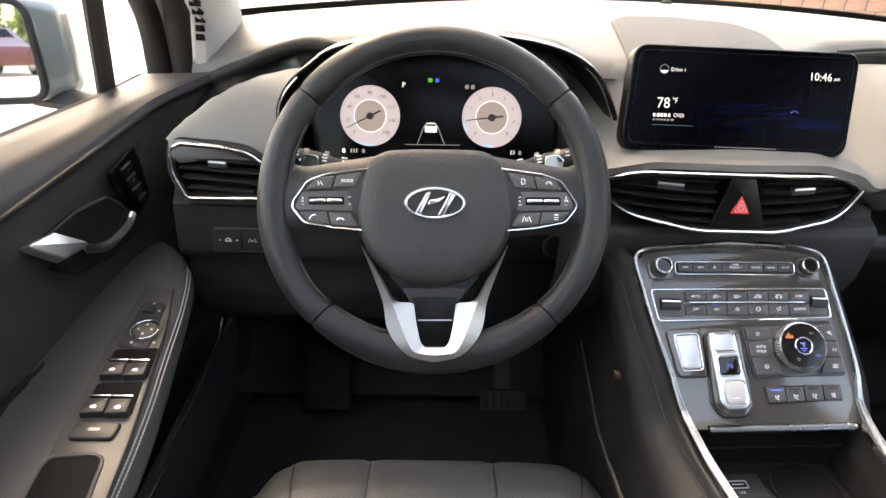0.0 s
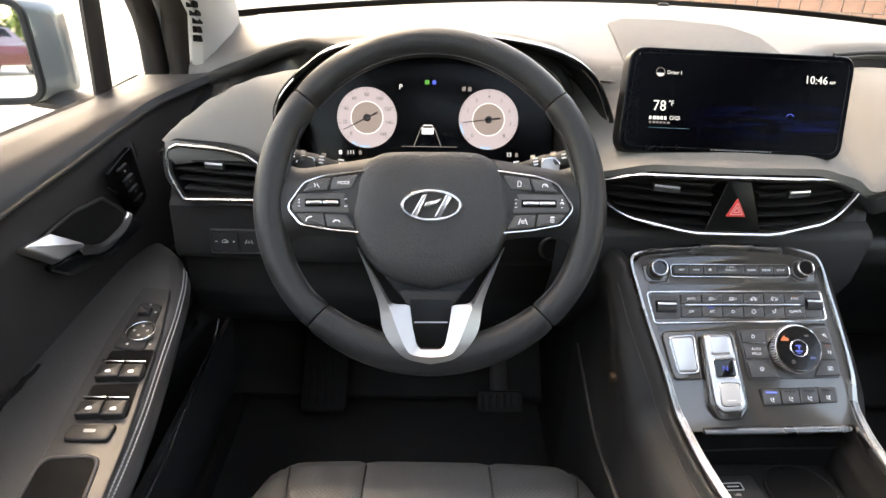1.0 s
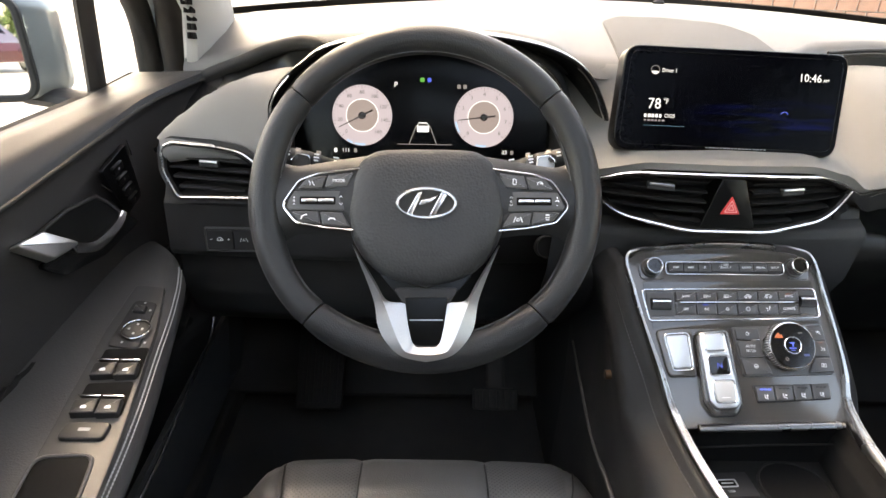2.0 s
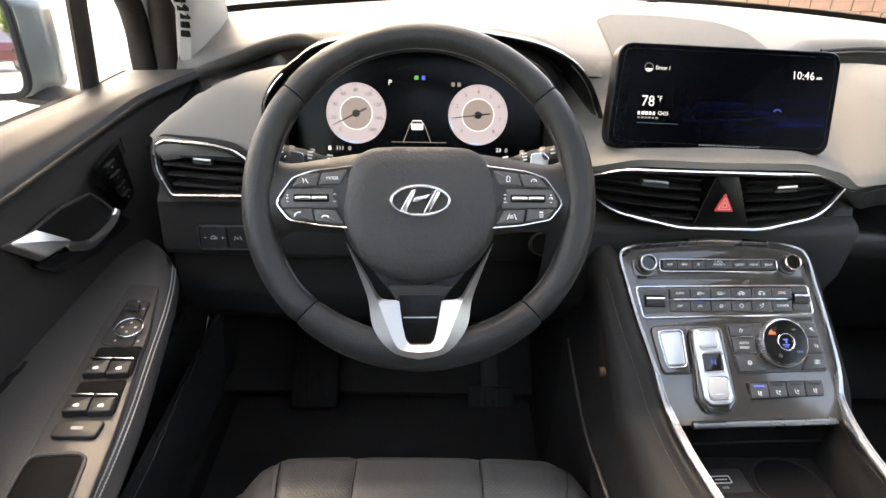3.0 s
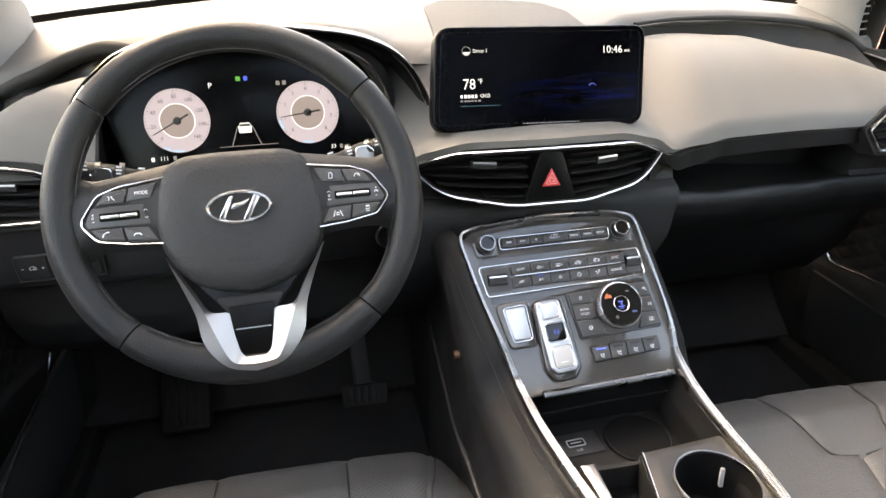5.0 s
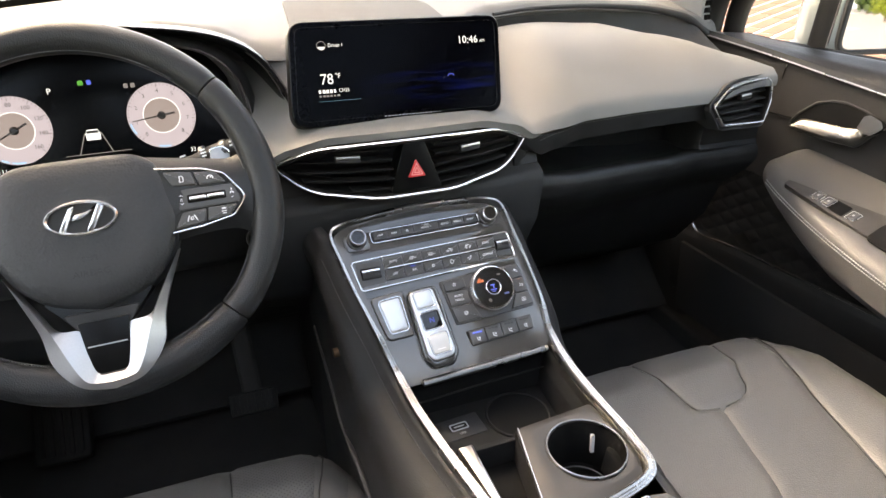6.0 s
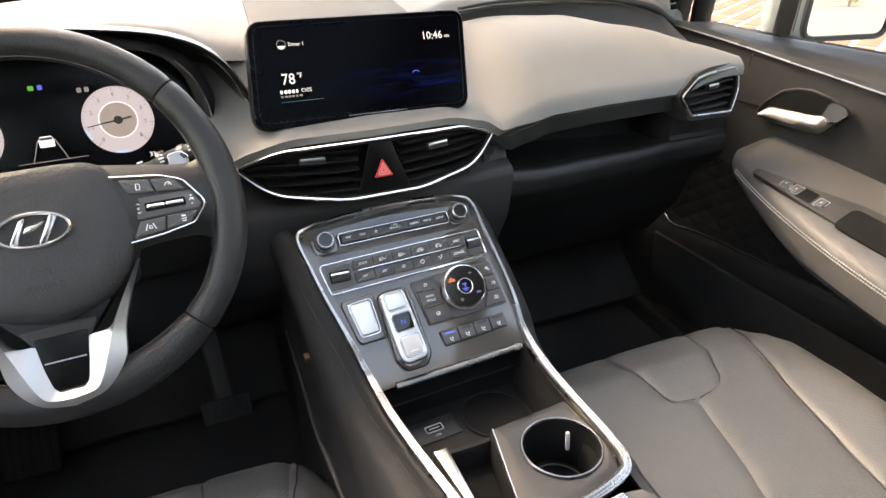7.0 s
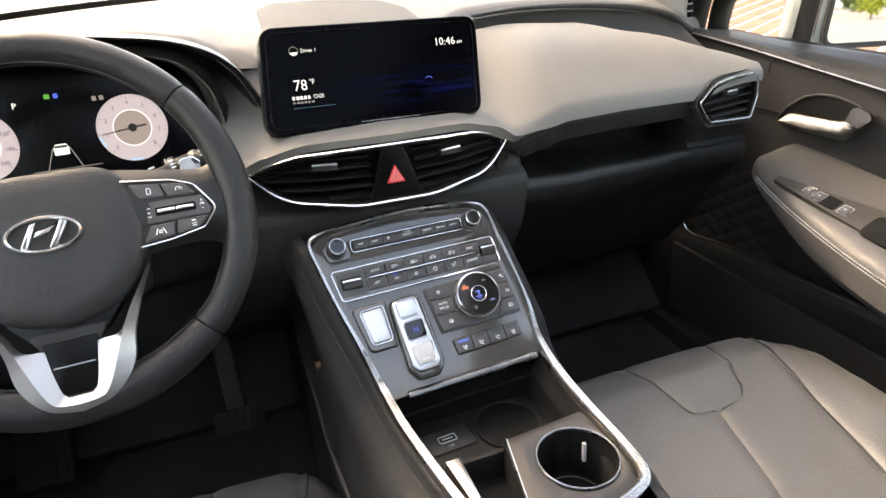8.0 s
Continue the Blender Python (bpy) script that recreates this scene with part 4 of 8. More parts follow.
# column shroud and stalks
column = thing("steering_column", (0, 0.85, 1.02), "black steering column shroud with two control stalks", "steering column")
bm = BM()
rings = []
for z, r, dy in ((-0.03, 0.055, 0), (-0.045, 0.062, 0), (-0.10, 0.064, -0.005), (-0.19, 0.062, -0.012)):
    rings.append([W @ Vector((p.x, p.y + dy, z)) for p in rect(-r, -r * 0.9, r, r * 0.62, 0.022, 5)])
loft(bm, rings)
part("shroud", bm, BLACK, column)
for sg in (-1, 1):
    a, b = Vector((sg * 0.055, 0.775, 1.163)), Vector((sg * 0.168, 0.757, 1.184 + (0.008 if sg > 0 else 0.0)))
    bm = BM()
    tube(bm, spline([a, a.lerp(b, 0.5) + Vector((0, 0, -0.002)), b], 12), lambda f: 0.0080 + 0.0045 * max(0, min(1, (f - 0.50) * 6)), 14, flat=0.85)
    stalk = part("stalk", bm, BLACK_SOFT, column, "black control stalk")
    for f, w in ((0.60, 0.005), (0.80, 0.006), (0.95, 0.004)):
        bm = BM()
        p, q = a.lerp(b, f - w / 0.12 / 2), a.lerp(b, f + w / 0.12 / 2)
        tube(bm, [p, q], 0.0129, 14, flat=0.87)
        part("stalk_ring", bm, BUTTON, stalk)
    q = axes(a.lerp(b, 0.70) + Vector((0, -0.0105, 0.0072)), (b - a) * sg, (0, 0.5, 1))
    for x, y, w in ((-0.034, 0.003, 0.0032), (-0.034, -0.001, 0.0020), (-0.012, 0.0035, 0.0026), (-0.012, 0.0, 0.0030), (-0.012, -0.0035, 0.0024), (0.020, 0.003, 0.0022), (0.020, -0.001, 0.0026), (0.028, 0.002, 0.0014)):
        bm = BM()
        slab(bm, rect(sg * x - w, y - 0.0008, sg * x + w, y + 0.0008, 0.0003, 2), 0.0006, 0.0014, q)
        part("stalk_mark", bm, WHITE_PRINT, stalk)
    # shift paddle between stalk and spoke
    D = axes((sg * 0.1385, 0.748, 1.1775 + (0.006 if sg > 0 else 0.0)), (1, 0, 0), (0, 0.45, 1))
    po = rounded([(-0.011, -0.022), (0.010, -0.022), (0.011, 0.005), (0.004, 0.0105), (-0.009, 0.0085)] if sg > 0 else [(-0.010, -0.022), (0.011, -0.022), (0.009, 0.0085), (-0.004, 0.0105), (-0.011, 0.005)], 0.004)
    bm = BM()
    slab(bm, po, -0.003, 0.0015, D, 0.001)
    # right paddle is paler: the stronger light on that side is put into its colour
    pdl = part("shift_paddle", bm, SWITCH_PLATE if sg < 0 else STRIP, column, "grey shift paddle with a bright edge")
    bm = BM()
    tube(bm, [D @ Vector((p.x, p.y, 0.0018)) for p in po if p.y > -0.012], 0.0009, 6)
    part("paddle_edge", bm, CHROME, pdl)

# round start button right of the column
start = thing("start_button", (0.178, 0.86, 1.03), "round black start button with a grey edge", "button")
SB = axes((0.172, 0.845, 1.032), (1, 0.1, 0), (0, 0.35, 1))
bm = BM()
band(bm, circle(0, 0, 0.0165, 32), circle(0, 0, 0.0140, 32), -0.01, 0.004, SB, 0.001)
part("button_edge", bm, BUTTON, start)
bm = BM()
slab(bm, circle(0, 0, 0.0142, 32), -0.01, 0.002, SB, 0.001)
part("button_cap", bm, BLACK, start)

# ---- touch screen ----
S = axes((0.3795, 0.826, 1.2395), (1, 0.02, -0.02), (0.0, 0.36, 0.93))
screen = thing("touch_screen", (0.38, 0.85, 1.17), "wide black touch screen standing on the dash, lit dark blue", "touch screen")
so = rounded([(-0.1525, -0.0590), (0.1285, -0.0595), (0.1380, 0.0668), (-0.1405, 0.0668)], [0.022, 0.020, 0.018, 0.020], 8)
bm = BM()
slab(bm, so, -0.022, 0.002, S, 0.0025)
part("screen_housing", bm, HOUSING, screen, "gloss black screen housing")
bm = BM()
slab(bm, offset(so, 0.0022), 0.002, 0.0026, S)
face = part("screen_glass", bm, TOUCH, screen, "dark screen glass")
bm = BM()
block(bm, -0.09, -0.075, -0.06, 0.09, 0.02, -0.02, S, 0.008)
part("screen_foot", bm, BLACK, screen)
TZ = 0.0028
lettering("clock_text", "10:46", 0.0135, shift(S, 0.0890, 0.0355, TZ), LIT, face, 0.0001, squeeze=0.97)
lettering("clock_suffix", "AM", 0.0052, shift(S, 0.1092, 0.0335, TZ), LIT, face, 0.0001)
lettering("driver_text", "Driver 1", 0.0064, shift(S, -0.0865, 0.0372, TZ), LIT, face, 0.0001, squeeze=0.85)
lettering("outside_temperature", "78", 0.0180, shift(S, -0.1025, -0.0030, TZ), LIT, face, 0.0001, squeeze=0.92)
lettering("temperature_unit", "°F", 0.0090, shift(S, -0.0885, 0.0005, TZ), LIT, face, 0.0001, squeeze=0.85)
lettering("channel_text", "CH25", 0.0064, shift(S, -0.0830, -0.0168, TZ), LIT, face, 0.0001, squeeze=0.85)
for x0, x1, y, h, mt in ((-0.1145, -0.0915, -0.0170, 0.0040, LIT), (-0.1145, -0.0880, -0.0224, 0.0022, DIM), (-0.036, 0.042, -0.0525, 0.0014, GREY_PRINT)):
    n = max(2, round((x1 - x0) / 0.0045))
    for i in range(n):
        a = x0 + (x1 - x0) * i / n
        bm = BM()
        slab(bm, rect(a, y - h / 2, a + (x1 - x0) / n * (0.62 + 0.06 * (i * 7 % 4)), y + h / 2, 0.0004, 2), 0.0026, TZ, S)
        part("text_bar", bm, mt, face)
bm = BM()
band(bm, circle(-0.1040, 0.0373, 0.0056, 24), circle(-0.1040, 0.0373, 0.0049, 24), 0.0026, TZ + 0.0001, S, 0.0001)
part("profile_ring", bm, DIM, face)
bm = BM()
slab(bm, [p for p in circle(-0.1040, 0.0373, 0.0047, 24) if p.y <= 0.0365], 0.0026, TZ, S)
part("profile_disc", bm, LIT, face)
bm = BM()
slab(bm, rect(-0.128, -0.048, 0.124, 0.056, 0.004), 0.0024, 0.00268, S)
part("screen_picture", bm, lit_picture("navy_picture"), face, "dark blue picture with soft streaks of light")
bm = BM()
tube(bm, [S @ Vector((p.x, p.y, 0.0027)) for p in offset(so, 0.0075)], 0.0005, 5, closed=True)
part("screen_border", bm, HOUSING, face)
bm = BM()
slab(bm, rect(-0.1150, -0.0290, -0.0640, -0.0284, 0.0002, 2), 0.0026, TZ, S)
part("progress_line", bm, glow("teal_glow", (0.05, 0.35, 0.6), 0.03), face)
bm = BM()
tube(bm, [S @ Vector((0.060 + 0.0045 * math.cos(radians(t)), -0.0095 + 0.0035 * math.sin(radians(t)), TZ)) for t in range(10, 171, 20)], 0.0005, 5)
part("screen_mark", bm, BLUE, face)

# ---- speaker grille on the deck ----
grille = thing("speaker_grille", (0.40, 1.05, 1.29), "grey mesh speaker cover let into the dash top", "speaker cover")
bm = BM()
go = rounded([(-0.112, -0.075), (0.114, -0.075), (0.113, 0.040), (0.088, 0.098), (0.01, 0.116), (-0.070, 0.122), (-0.100, 0.092)], [0.01, 0.01, 0.04, 0.05, 0.08, 0.02, 0.02], 8)
def deck(x, y, z):
    d = 0.005 + x
    e = along(EDGE, d)
    yy = 1.0 + y
    f = min(1, abs(d) / 0.75)
    v = (yy - e.x) / (1.445 - 0.05 * f * f - e.x)
    return (CX + d, yy, e.y + (1.300 - 0.045 * f * f - e.y) * max(0, min(1, v * 2.2)) ** 0.7 + 0.006 * math.sin(math.pi * v) + z)
def cover(u, v):
    """The mesh, row by row within its outline."""
    y = -0.0745 + 0.1955 * v
    a, b = span(go, y) or (-0.07, 0.0)
    return (a + (b - a) * u, y, 0.0032)
sheet(bm, cover, 30, 30, 0.003)
warp(bm, deck)
part("mesh_cover", bm, GRILLE, grille)
bm = BM()
tube(bm, [(p.x, p.y, 0.002) for p in go], 0.0015, 6, closed=True)
warp(bm, deck)
part("cover_rim", bm, BLACK, grille)
sensor = thing("light_sensor", (0.455, 1.40, 1.30), "small dark light sensor on the dash top", "sensor")
bm = BM()
slab(bm, circle(0.455, 1.405, 0.012, 20, 0.006), 1.295, 1.306, None, 0.003, dome=0.002)
part("sensor_dome", bm, BLACK, sensor)

# ---- air vents ----
def vent(name, outline, place, slats, label, tabs, depth=0.035, tilt=0.0):
    """A vent: chrome frame, dark throat, slats cut to the opening and small silver tabs. place maps (x, z, out) to the world."""
    v = thing(name, place(*(sum(outline, Vector((0, 0))) / len(outline)), -depth), label, "air vent", "dashboard vents")
    bm = BM()
    band(bm, outline, offset(outline, 0.0034), -0.006, 0.006, None, 0.0015)
    part("chrome_frame", warp(bm, place), RAIL if tilt else CHROME, v, "satin chrome surround")
    ins = offset(outline, 0.0075)
    bm = BM()
    loft(bm, [[(p.x, p.y, 0.004) for p in offset(outline, 0.0034)], [(p.x, p.y, 0.0015) for p in offset(outline, 0.0055)], [(p.x, p.y, -0.010) for p in ins]], cap=False)
    part("inner_bezel", warp(bm, place), BLACK_SOFT, v, "dark sloping inner bezel")
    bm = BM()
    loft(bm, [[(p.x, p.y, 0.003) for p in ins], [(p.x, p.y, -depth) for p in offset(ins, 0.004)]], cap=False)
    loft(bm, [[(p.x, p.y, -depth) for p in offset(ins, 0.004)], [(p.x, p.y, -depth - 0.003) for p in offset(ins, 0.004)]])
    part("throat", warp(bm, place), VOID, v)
    for zc, cuts in slats:
        sp = span(ins, zc)
        if not sp:
            continue
        ends = [sp[0]] + [c for pair in cuts for c in pair] + [sp[1]]
        for a, b in zip(ends[::2], ends[1::2]):
            if b - a < 0.01:
                continue
            bm = BM()
            n = 10
            rings = []
            for i in range(n + 1):
                x = a + (b - a) * i / n
                z = zc
                rings.append([(x, z - 0.0012, -0.004), (x, z + 0.0008, -0.0025), (x, z + 0.0026, -0.006), (x, z + 0.0040, -0.022), (x, z + 0.0018, -0.022), (x, z - 0.0008, -0.008)])
            loft(bm, rings)
            part("slat", warp(bm, place), BLACK if tilt else BIN, v)
    for x, z, w in tabs:
        bm = BM()
        slab(bm, rect(x - w / 2, z - 0.0048, x + w / 2, z + 0.0042, 0.0015, 3), -0.006, 0.002, None, 0.001)
        tab = part("vent_tab", warp(bm, place), BLACK, v)
        bm = BM()
        slab(bm, rect(x - w / 2 + 0.001, z + 0.0005, x + w / 2 - 0.001, z + 0.0034, 0.001, 3), 0.002, 0.0034, None, 0.0006)
        part("tab_trim", warp(bm, place), SILVER, tab, "silver tab edge")
    return v


def centre_face(x, z, o):
    return (CX + 0.001 + x, 0.753 + 0.045 * (x / 0.174) ** 2 + (z - 1.137) * 0.2 - o, z + o * 0.2)


OUT_C = rounded([(-0.174, 1.147), (-0.120, 1.1690), (-0.04, 1.1735), (0.04, 1.1735), (0.125, 1.1680), (0.175, 1.145), (0.135, 1.1130), (0.05, 1.1035), (-0.05, 1.1035), (-0.135, 1.1145)], [0.006, 0.12, 0.2, 0.2, 0.12, 0.006, 0.08, 0.2, 0.2, 0.08], 9)
cv = vent("centre_vents", OUT_C, centre_face, [(1.115 + 0.0118 * i, [(-0.028, 0.028)]) for i in range(5)], "twin centre air vents with black slats in a chrome surround", [(-0.082, 1.1545, 0.030), (0.078, 1.1525, 0.030)])
bm = BM()
slab(bm, rounded([(-0.034, 1.1085), (0.034, 1.1085), (0.014, 1.168), (-0.014, 1.168)], 0.003), -0.03, 0.001, None, 0.001)
hz = part("hazard_switch", warp(bm, centre_face), HOUSING, cv, "black switch between the vents")
def tri(s, c=(0.0, 1.1345)):
    return rounded([(c[0] - s * 0.95, c[1] - s * 0.6), (c[0] + s * 0.95, c[1] - s * 0.6), (c[0], c[1] + s * 1.15)], 0.001, 3)
bm = BM()
slab(bm, tri(0.0125), 0.001, 0.0028, None, 0.0008)
part("hazard_triangle", warp(bm, centre_face), RED, hz, "red hazard triangle")
for s in (0.0085, 0.0045):
    bm = BM()
    band(bm, tri(s), tri(s - 0.0014), 0.0028, 0.0032, None, 0.0001)
    part("hazard_line", warp(bm, centre_face), material("pale_red_print", (0.8, 0.35, 0.33), 0.5), hz)

for sg, off, dz in ((-1, 0.008, 0.0), (1, -0.025, 0.009)):
    def side_face(x, z, o, sg=sg, off=off, dz=dz):
        x = x if sg < 0 else 0.630 + (x - 0.630) * 0.98
        return (CX + sg * (x + off), 0.838 + (x - 0.557) * 0.17 + (z - 1.13) * 0.22 - o, z + dz + o * 0.2)
    o = rounded([(0.553, 1.131), (0.592, 1.1565), (0.625, 1.1615), (0.686, 1.1620), (0.7015, 1.154), (0.7010, 1.122), (0.682, 1.0885), (0.578, 1.0965)], [0.006, 0.05, 0.2, 0.010, 0.012, 0.03, 0.012, 0.010], 8)
    vent("side_vent", o, side_face, [(1.103 + 0.0125 * i, []) for i in range(4)], "side air vent with black slats in a satin chrome surround", [(0.637, 1.1375, 0.026)], tilt=1.0)
    bm = BM()
    ring = offset(o, -0.006)
    loft(bm, [[(p.x, p.y, -0.002) for p in o], [(p.x, p.y, 0.0) for p in ring], [(p.x, p.y, -0.05) for p in ring]], cap=False)
    part("vent_box", warp(bm, side_face), BLACK_SOFT, dash)

# switches left of the column
sw = thing("dash_switches", (-0.27, 0.87, 1.02), "small black switch panel with brightness and camera symbols", "switch panel")
SWF = axes((-0.256, 0.8495, 1.0310), (1, -0.05, 0.03), (0, 0.06, 1))
bm = BM()
band(bm, rect(-0.0415, -0.0185, 0.064, 0.0165, 0.003), rect(-0.040, -0.0170, 0.0625, 0.0150, 0.002), -0.002, 0.0030, SWF, 0.0006)
part("panel_frame", bm, BUTTON, sw, "raised grey frame round the switches")
bm = BM()
block(bm, -0.040, -0.0168, -0.004, 0.062, 0.0148, 0.0015, SWF, 0.001)
part("panel_bed", bm, BLACK, sw)
for x0, x1 in ((-0.0385, -0.002), (-0.0008, 0.0265), (0.0277, 0.060)):
    bm = BM()
    block(bm, x0, -0.0155, 0.001, x1, 0.0135, 0.004, SWF, 0.0012)
    b = part("switch_key", bm, BLACK_SOFT, sw)
    x = (x0 + x1) / 2
    bm = BM()
    line = lambda pts, w=0.00045: tube(bm, [SWF @ Vector((x + p, q, 0.0041)) for p, q in pts], w, 5)
    if x0 < -0.03:
        line([(-0.0135, 0), (-0.0105, 0)]), line([(0.0105, 0), (0.0135, 0)]), line([(0.012, -0.0015), (0.012, 0.0015)])
        line([(0.0042 * math.cos(radians(a)), -0.0015 + 0.0042 * math.sin(radians(a))) for a in range(0, 181, 20)]), line([(-0.0042, -0.0015), (0.0042, -0.0015)]), line([(0, -0.0015), (0.002, 0.001)])
    elif x0 < 0.01:
        line([(-0.0052, -0.003), (-0.0030, 0.0025)]), line([(0.0052, -0.003), (0.0030, 0.0025)]), line([(-0.0018, -0.0015), (0, 0.0015), (0.0018, -0.0015), (-0.0018, -0.0015)])
    else:
        line([(-0.004, -0.002), (0.004, -0.002), (0.004, 0.002), (-0.004, 0.002), (-0.004, -0.002)])
    part("key_symbol", bm, WHITE_PRINT, b)

# ---- centre console ----
C = axes((0.3655, 0.742, 1.05), (1, 0, 0), (0, 0.679, 0.734))
console = thing("centre_console", (0.40, 0.55, FLOOR), "grey centre console with silver side rails and push-button gear selector", "centre console")
face_o = rounded([(-0.112, 0.0150), (-0.095, 0.0265), (-0.03, 0.0350), (0.03, 0.0360), (0.098, 0.0300), (0.1170, 0.0200), (0.1245, -0.02), (0.1310, -0.06), (0.1370, -0.112), (0.1370, -0.178), (-0.0640, -0.186), (-0.0830, -0.116), (-0.0985, -0.062)], [0.01, 0.03, 0.05, 0.05, 0.03, 0.01, 0.05, 0.05, 0.05, 0.003, 0.003, 0.05, 0.05], 5)
bm = BM()
slab(bm, face_o, -0.05, 0.0, C, 0.001)
part("console_face", bm, CON, console, "dark grey satin console face")


def ribbon(bm, path, width, thick=0.006):
    """A bar with rounded edges and a shallow groove along its top; path rows are (point, outward side, up)."""
    rings = []
    for i, (p, s, u) in enumerate(path):
        p, s, u = Vector(p), Vector(s).normalized(), Vector(u).normalized()
        w = width(i / (len(path) - 1)) if callable(width) else width
        dip = 0.75 if w > 0.008 else 1.0
        rings.append([p + s * (w * a) + u * (thick * b) for a, b in ((-0.5, -1), (-0.5, 0.2), (-0.44, 0.75), (-0.34, 1), (-0.20, 1), (-0.12, dip), (0.02, dip), (0.12, 1), (0.32, 1), (0.44, 0.75), (0.5, 0.2), (0.5, -1))])
    return loft(bm, rings)


def rail(points, width):
    pts = spline(points, 80)
    rows = []
    for i, p in enumerate(pts):
        t = (pts[min(i + 1, 80)] - pts[max(i - 1, 0)]).normalized()
        up = (Vector((0, -0.45, 0.9)) - t * t.dot(Vector((0, -0.45, 0.9)))).normalized()
        rows.append((p, t.cross(up), up))
    bm = BM()
    return ribbon(bm, rows, width, 0.006)


CP = lambda x, y, z=0.002: C @ Vector((x, y, z))
LEFT_RAIL = [CP(0.0, 0.0375), CP(-0.055, 0.0330), CP(-0.097, 0.0265), CP(-0.1140, 0.0150), CP(-0.108, -0.022), CP(-0.0990, -0.063), CP(-0.0835, -0.118), (0.2935, 0.630, 0.9310), (0.2990, 0.570, 0.9210), (0.3075, 0.505, 0.9175), (0.317, 0.44, 0.9170), (0.328, 0.36, 0.917)]
RIGHT_RAIL = [CP(0.0, 0.0375), CP(0.060, 0.0360), CP(0.100, 0.0310), CP(0.1185, 0.0195), CP(0.1255, -0.020), CP(0.1320, -0.062), CP(0.1378, -0.115), (0.5035, 0.636, 0.9360), (0.4995, 0.580, 0.9235), (0.4990, 0.513, 0.9195), (0.4995, 0.447, 0.919), (0.495, 0.407, 0.918), (0.470, 0.390, 0.918), (0.414, 0.379, 0.917)]
part("side_rail", rail(LEFT_RAIL, lambda f: 0.0045 + 0.0080 * min(1, max(0, (f - 0.45) * 4))), RAIL, console, "bright satin silver side rail")
part("side_rail", rail(RIGHT_RAIL, lambda f: 0.0045 + 0.0075 * min(1, max(0, (f - 0.42) * 5))), RAIL, console, "bright satin silver side rail")
# flanks: leather sides that fall from the rails to the floor
for sg, railp in ((-1, LEFT_RAIL), (1, RIGHT_RAIL)):
    fine = spline([Vector(p) for p in railp], 12 * (len(railp) - 1))[36:133]
    crv = [Vector((CX + sg * 0.15, 0.90, 1.06)), Vector((CX + sg * 0.135, 0.83, 1.072)), Vector((CX + sg * 0.125, 0.79, 1.072))] + fine[:: 2]
    crv += [Vector((0.330 if sg < 0 else 0.496, 0.30 - 0.06 * i, 0.905)) for i in range(9)]
    last = len(crv) - 1
    bm = BM()
    def flank(u, v, crv=crv, sg=sg, last=last):
        p = crv[round(u * last)]
        wall = 0.232 if sg < 0 else p.x + 0.024
        rows = [(p.x - sg * 0.002, p.z - 0.002), (p.x + sg * 0.008, p.z - 0.004), (p.x + sg * 0.016, p.z - 0.014), (p.x * 0.6 + (wall + sg * 0.008) * 0.4 + sg * 0.014, p.z - 0.035), (p.x * 0.2 + wall * 0.8, p.z - 0.085), (wall, p.z - 0.16), (wall - sg * 0.005, max(FLOOR, p.z - 0.30)), (wall, FLOOR)]
        q = spline([(a, b, 0) for a, b in rows], 20)[round(v * 20)]
        return (q.x, p.y, q.y)
    sheet(bm, flank, last, 20, 0.003, (-sg, 0, -0.2))
    part("console_flank", bm, FLANK, console, "dark leather console side with a stitched seam")
    if sg < 0:
        bm = BM()
        for i in range(100):
            f0, f1 = 0.10 + 0.0078 * i, 0.10 + 0.0078 * i + 0.0050
            q = [crv[int(k)].lerp(crv[min(int(k) + 1, last)], k - int(k)) for k in (f0 * last, f1 * last)]
            tube(bm, [Vector((p.x + sg * 0.0165, p.y, p.z - 0.0125)) for p in q], 0.0006, 5)
        part("flank_stitching", bm, material("dark_grey_thread", (0.05, 0.05, 0.049), 0.8), console, "pale stitching along the console side")
bm = BM()
tube(bm, spline([(0.2345, 0.865, 0.862), (0.2345, 0.836, 0.849), (0.2350, 0.79, 0.832), (0.2345, 0.735, 0.818), (0.2325, 0.68, 0.819), (0.2355, 0.61, 0.816), (0.240, 0.52, 0.80)], 40), 0.0032, 8)
part("flank_edge", bm, BUTTON, console, "grey edge of the lower console panel")
# console lower front panel under the dash
bm = BM()
loft(bm, [[(0.245, y, z) for y, z in ((0.77, 1.02), (0.95, 0.98), (1.2, 0.9), (1.2, FLOOR), (0.7, FLOOR), (0.66, 0.75))], [(0.505, y, z) for y, z in ((0.77, 1.02), (0.95, 0.98), (1.2, 0.9), (1.2, FLOOR), (0.7, FLOOR), (0.66, 0.75))]])
part("tunnel", bm, BLACK_SOFT, console)


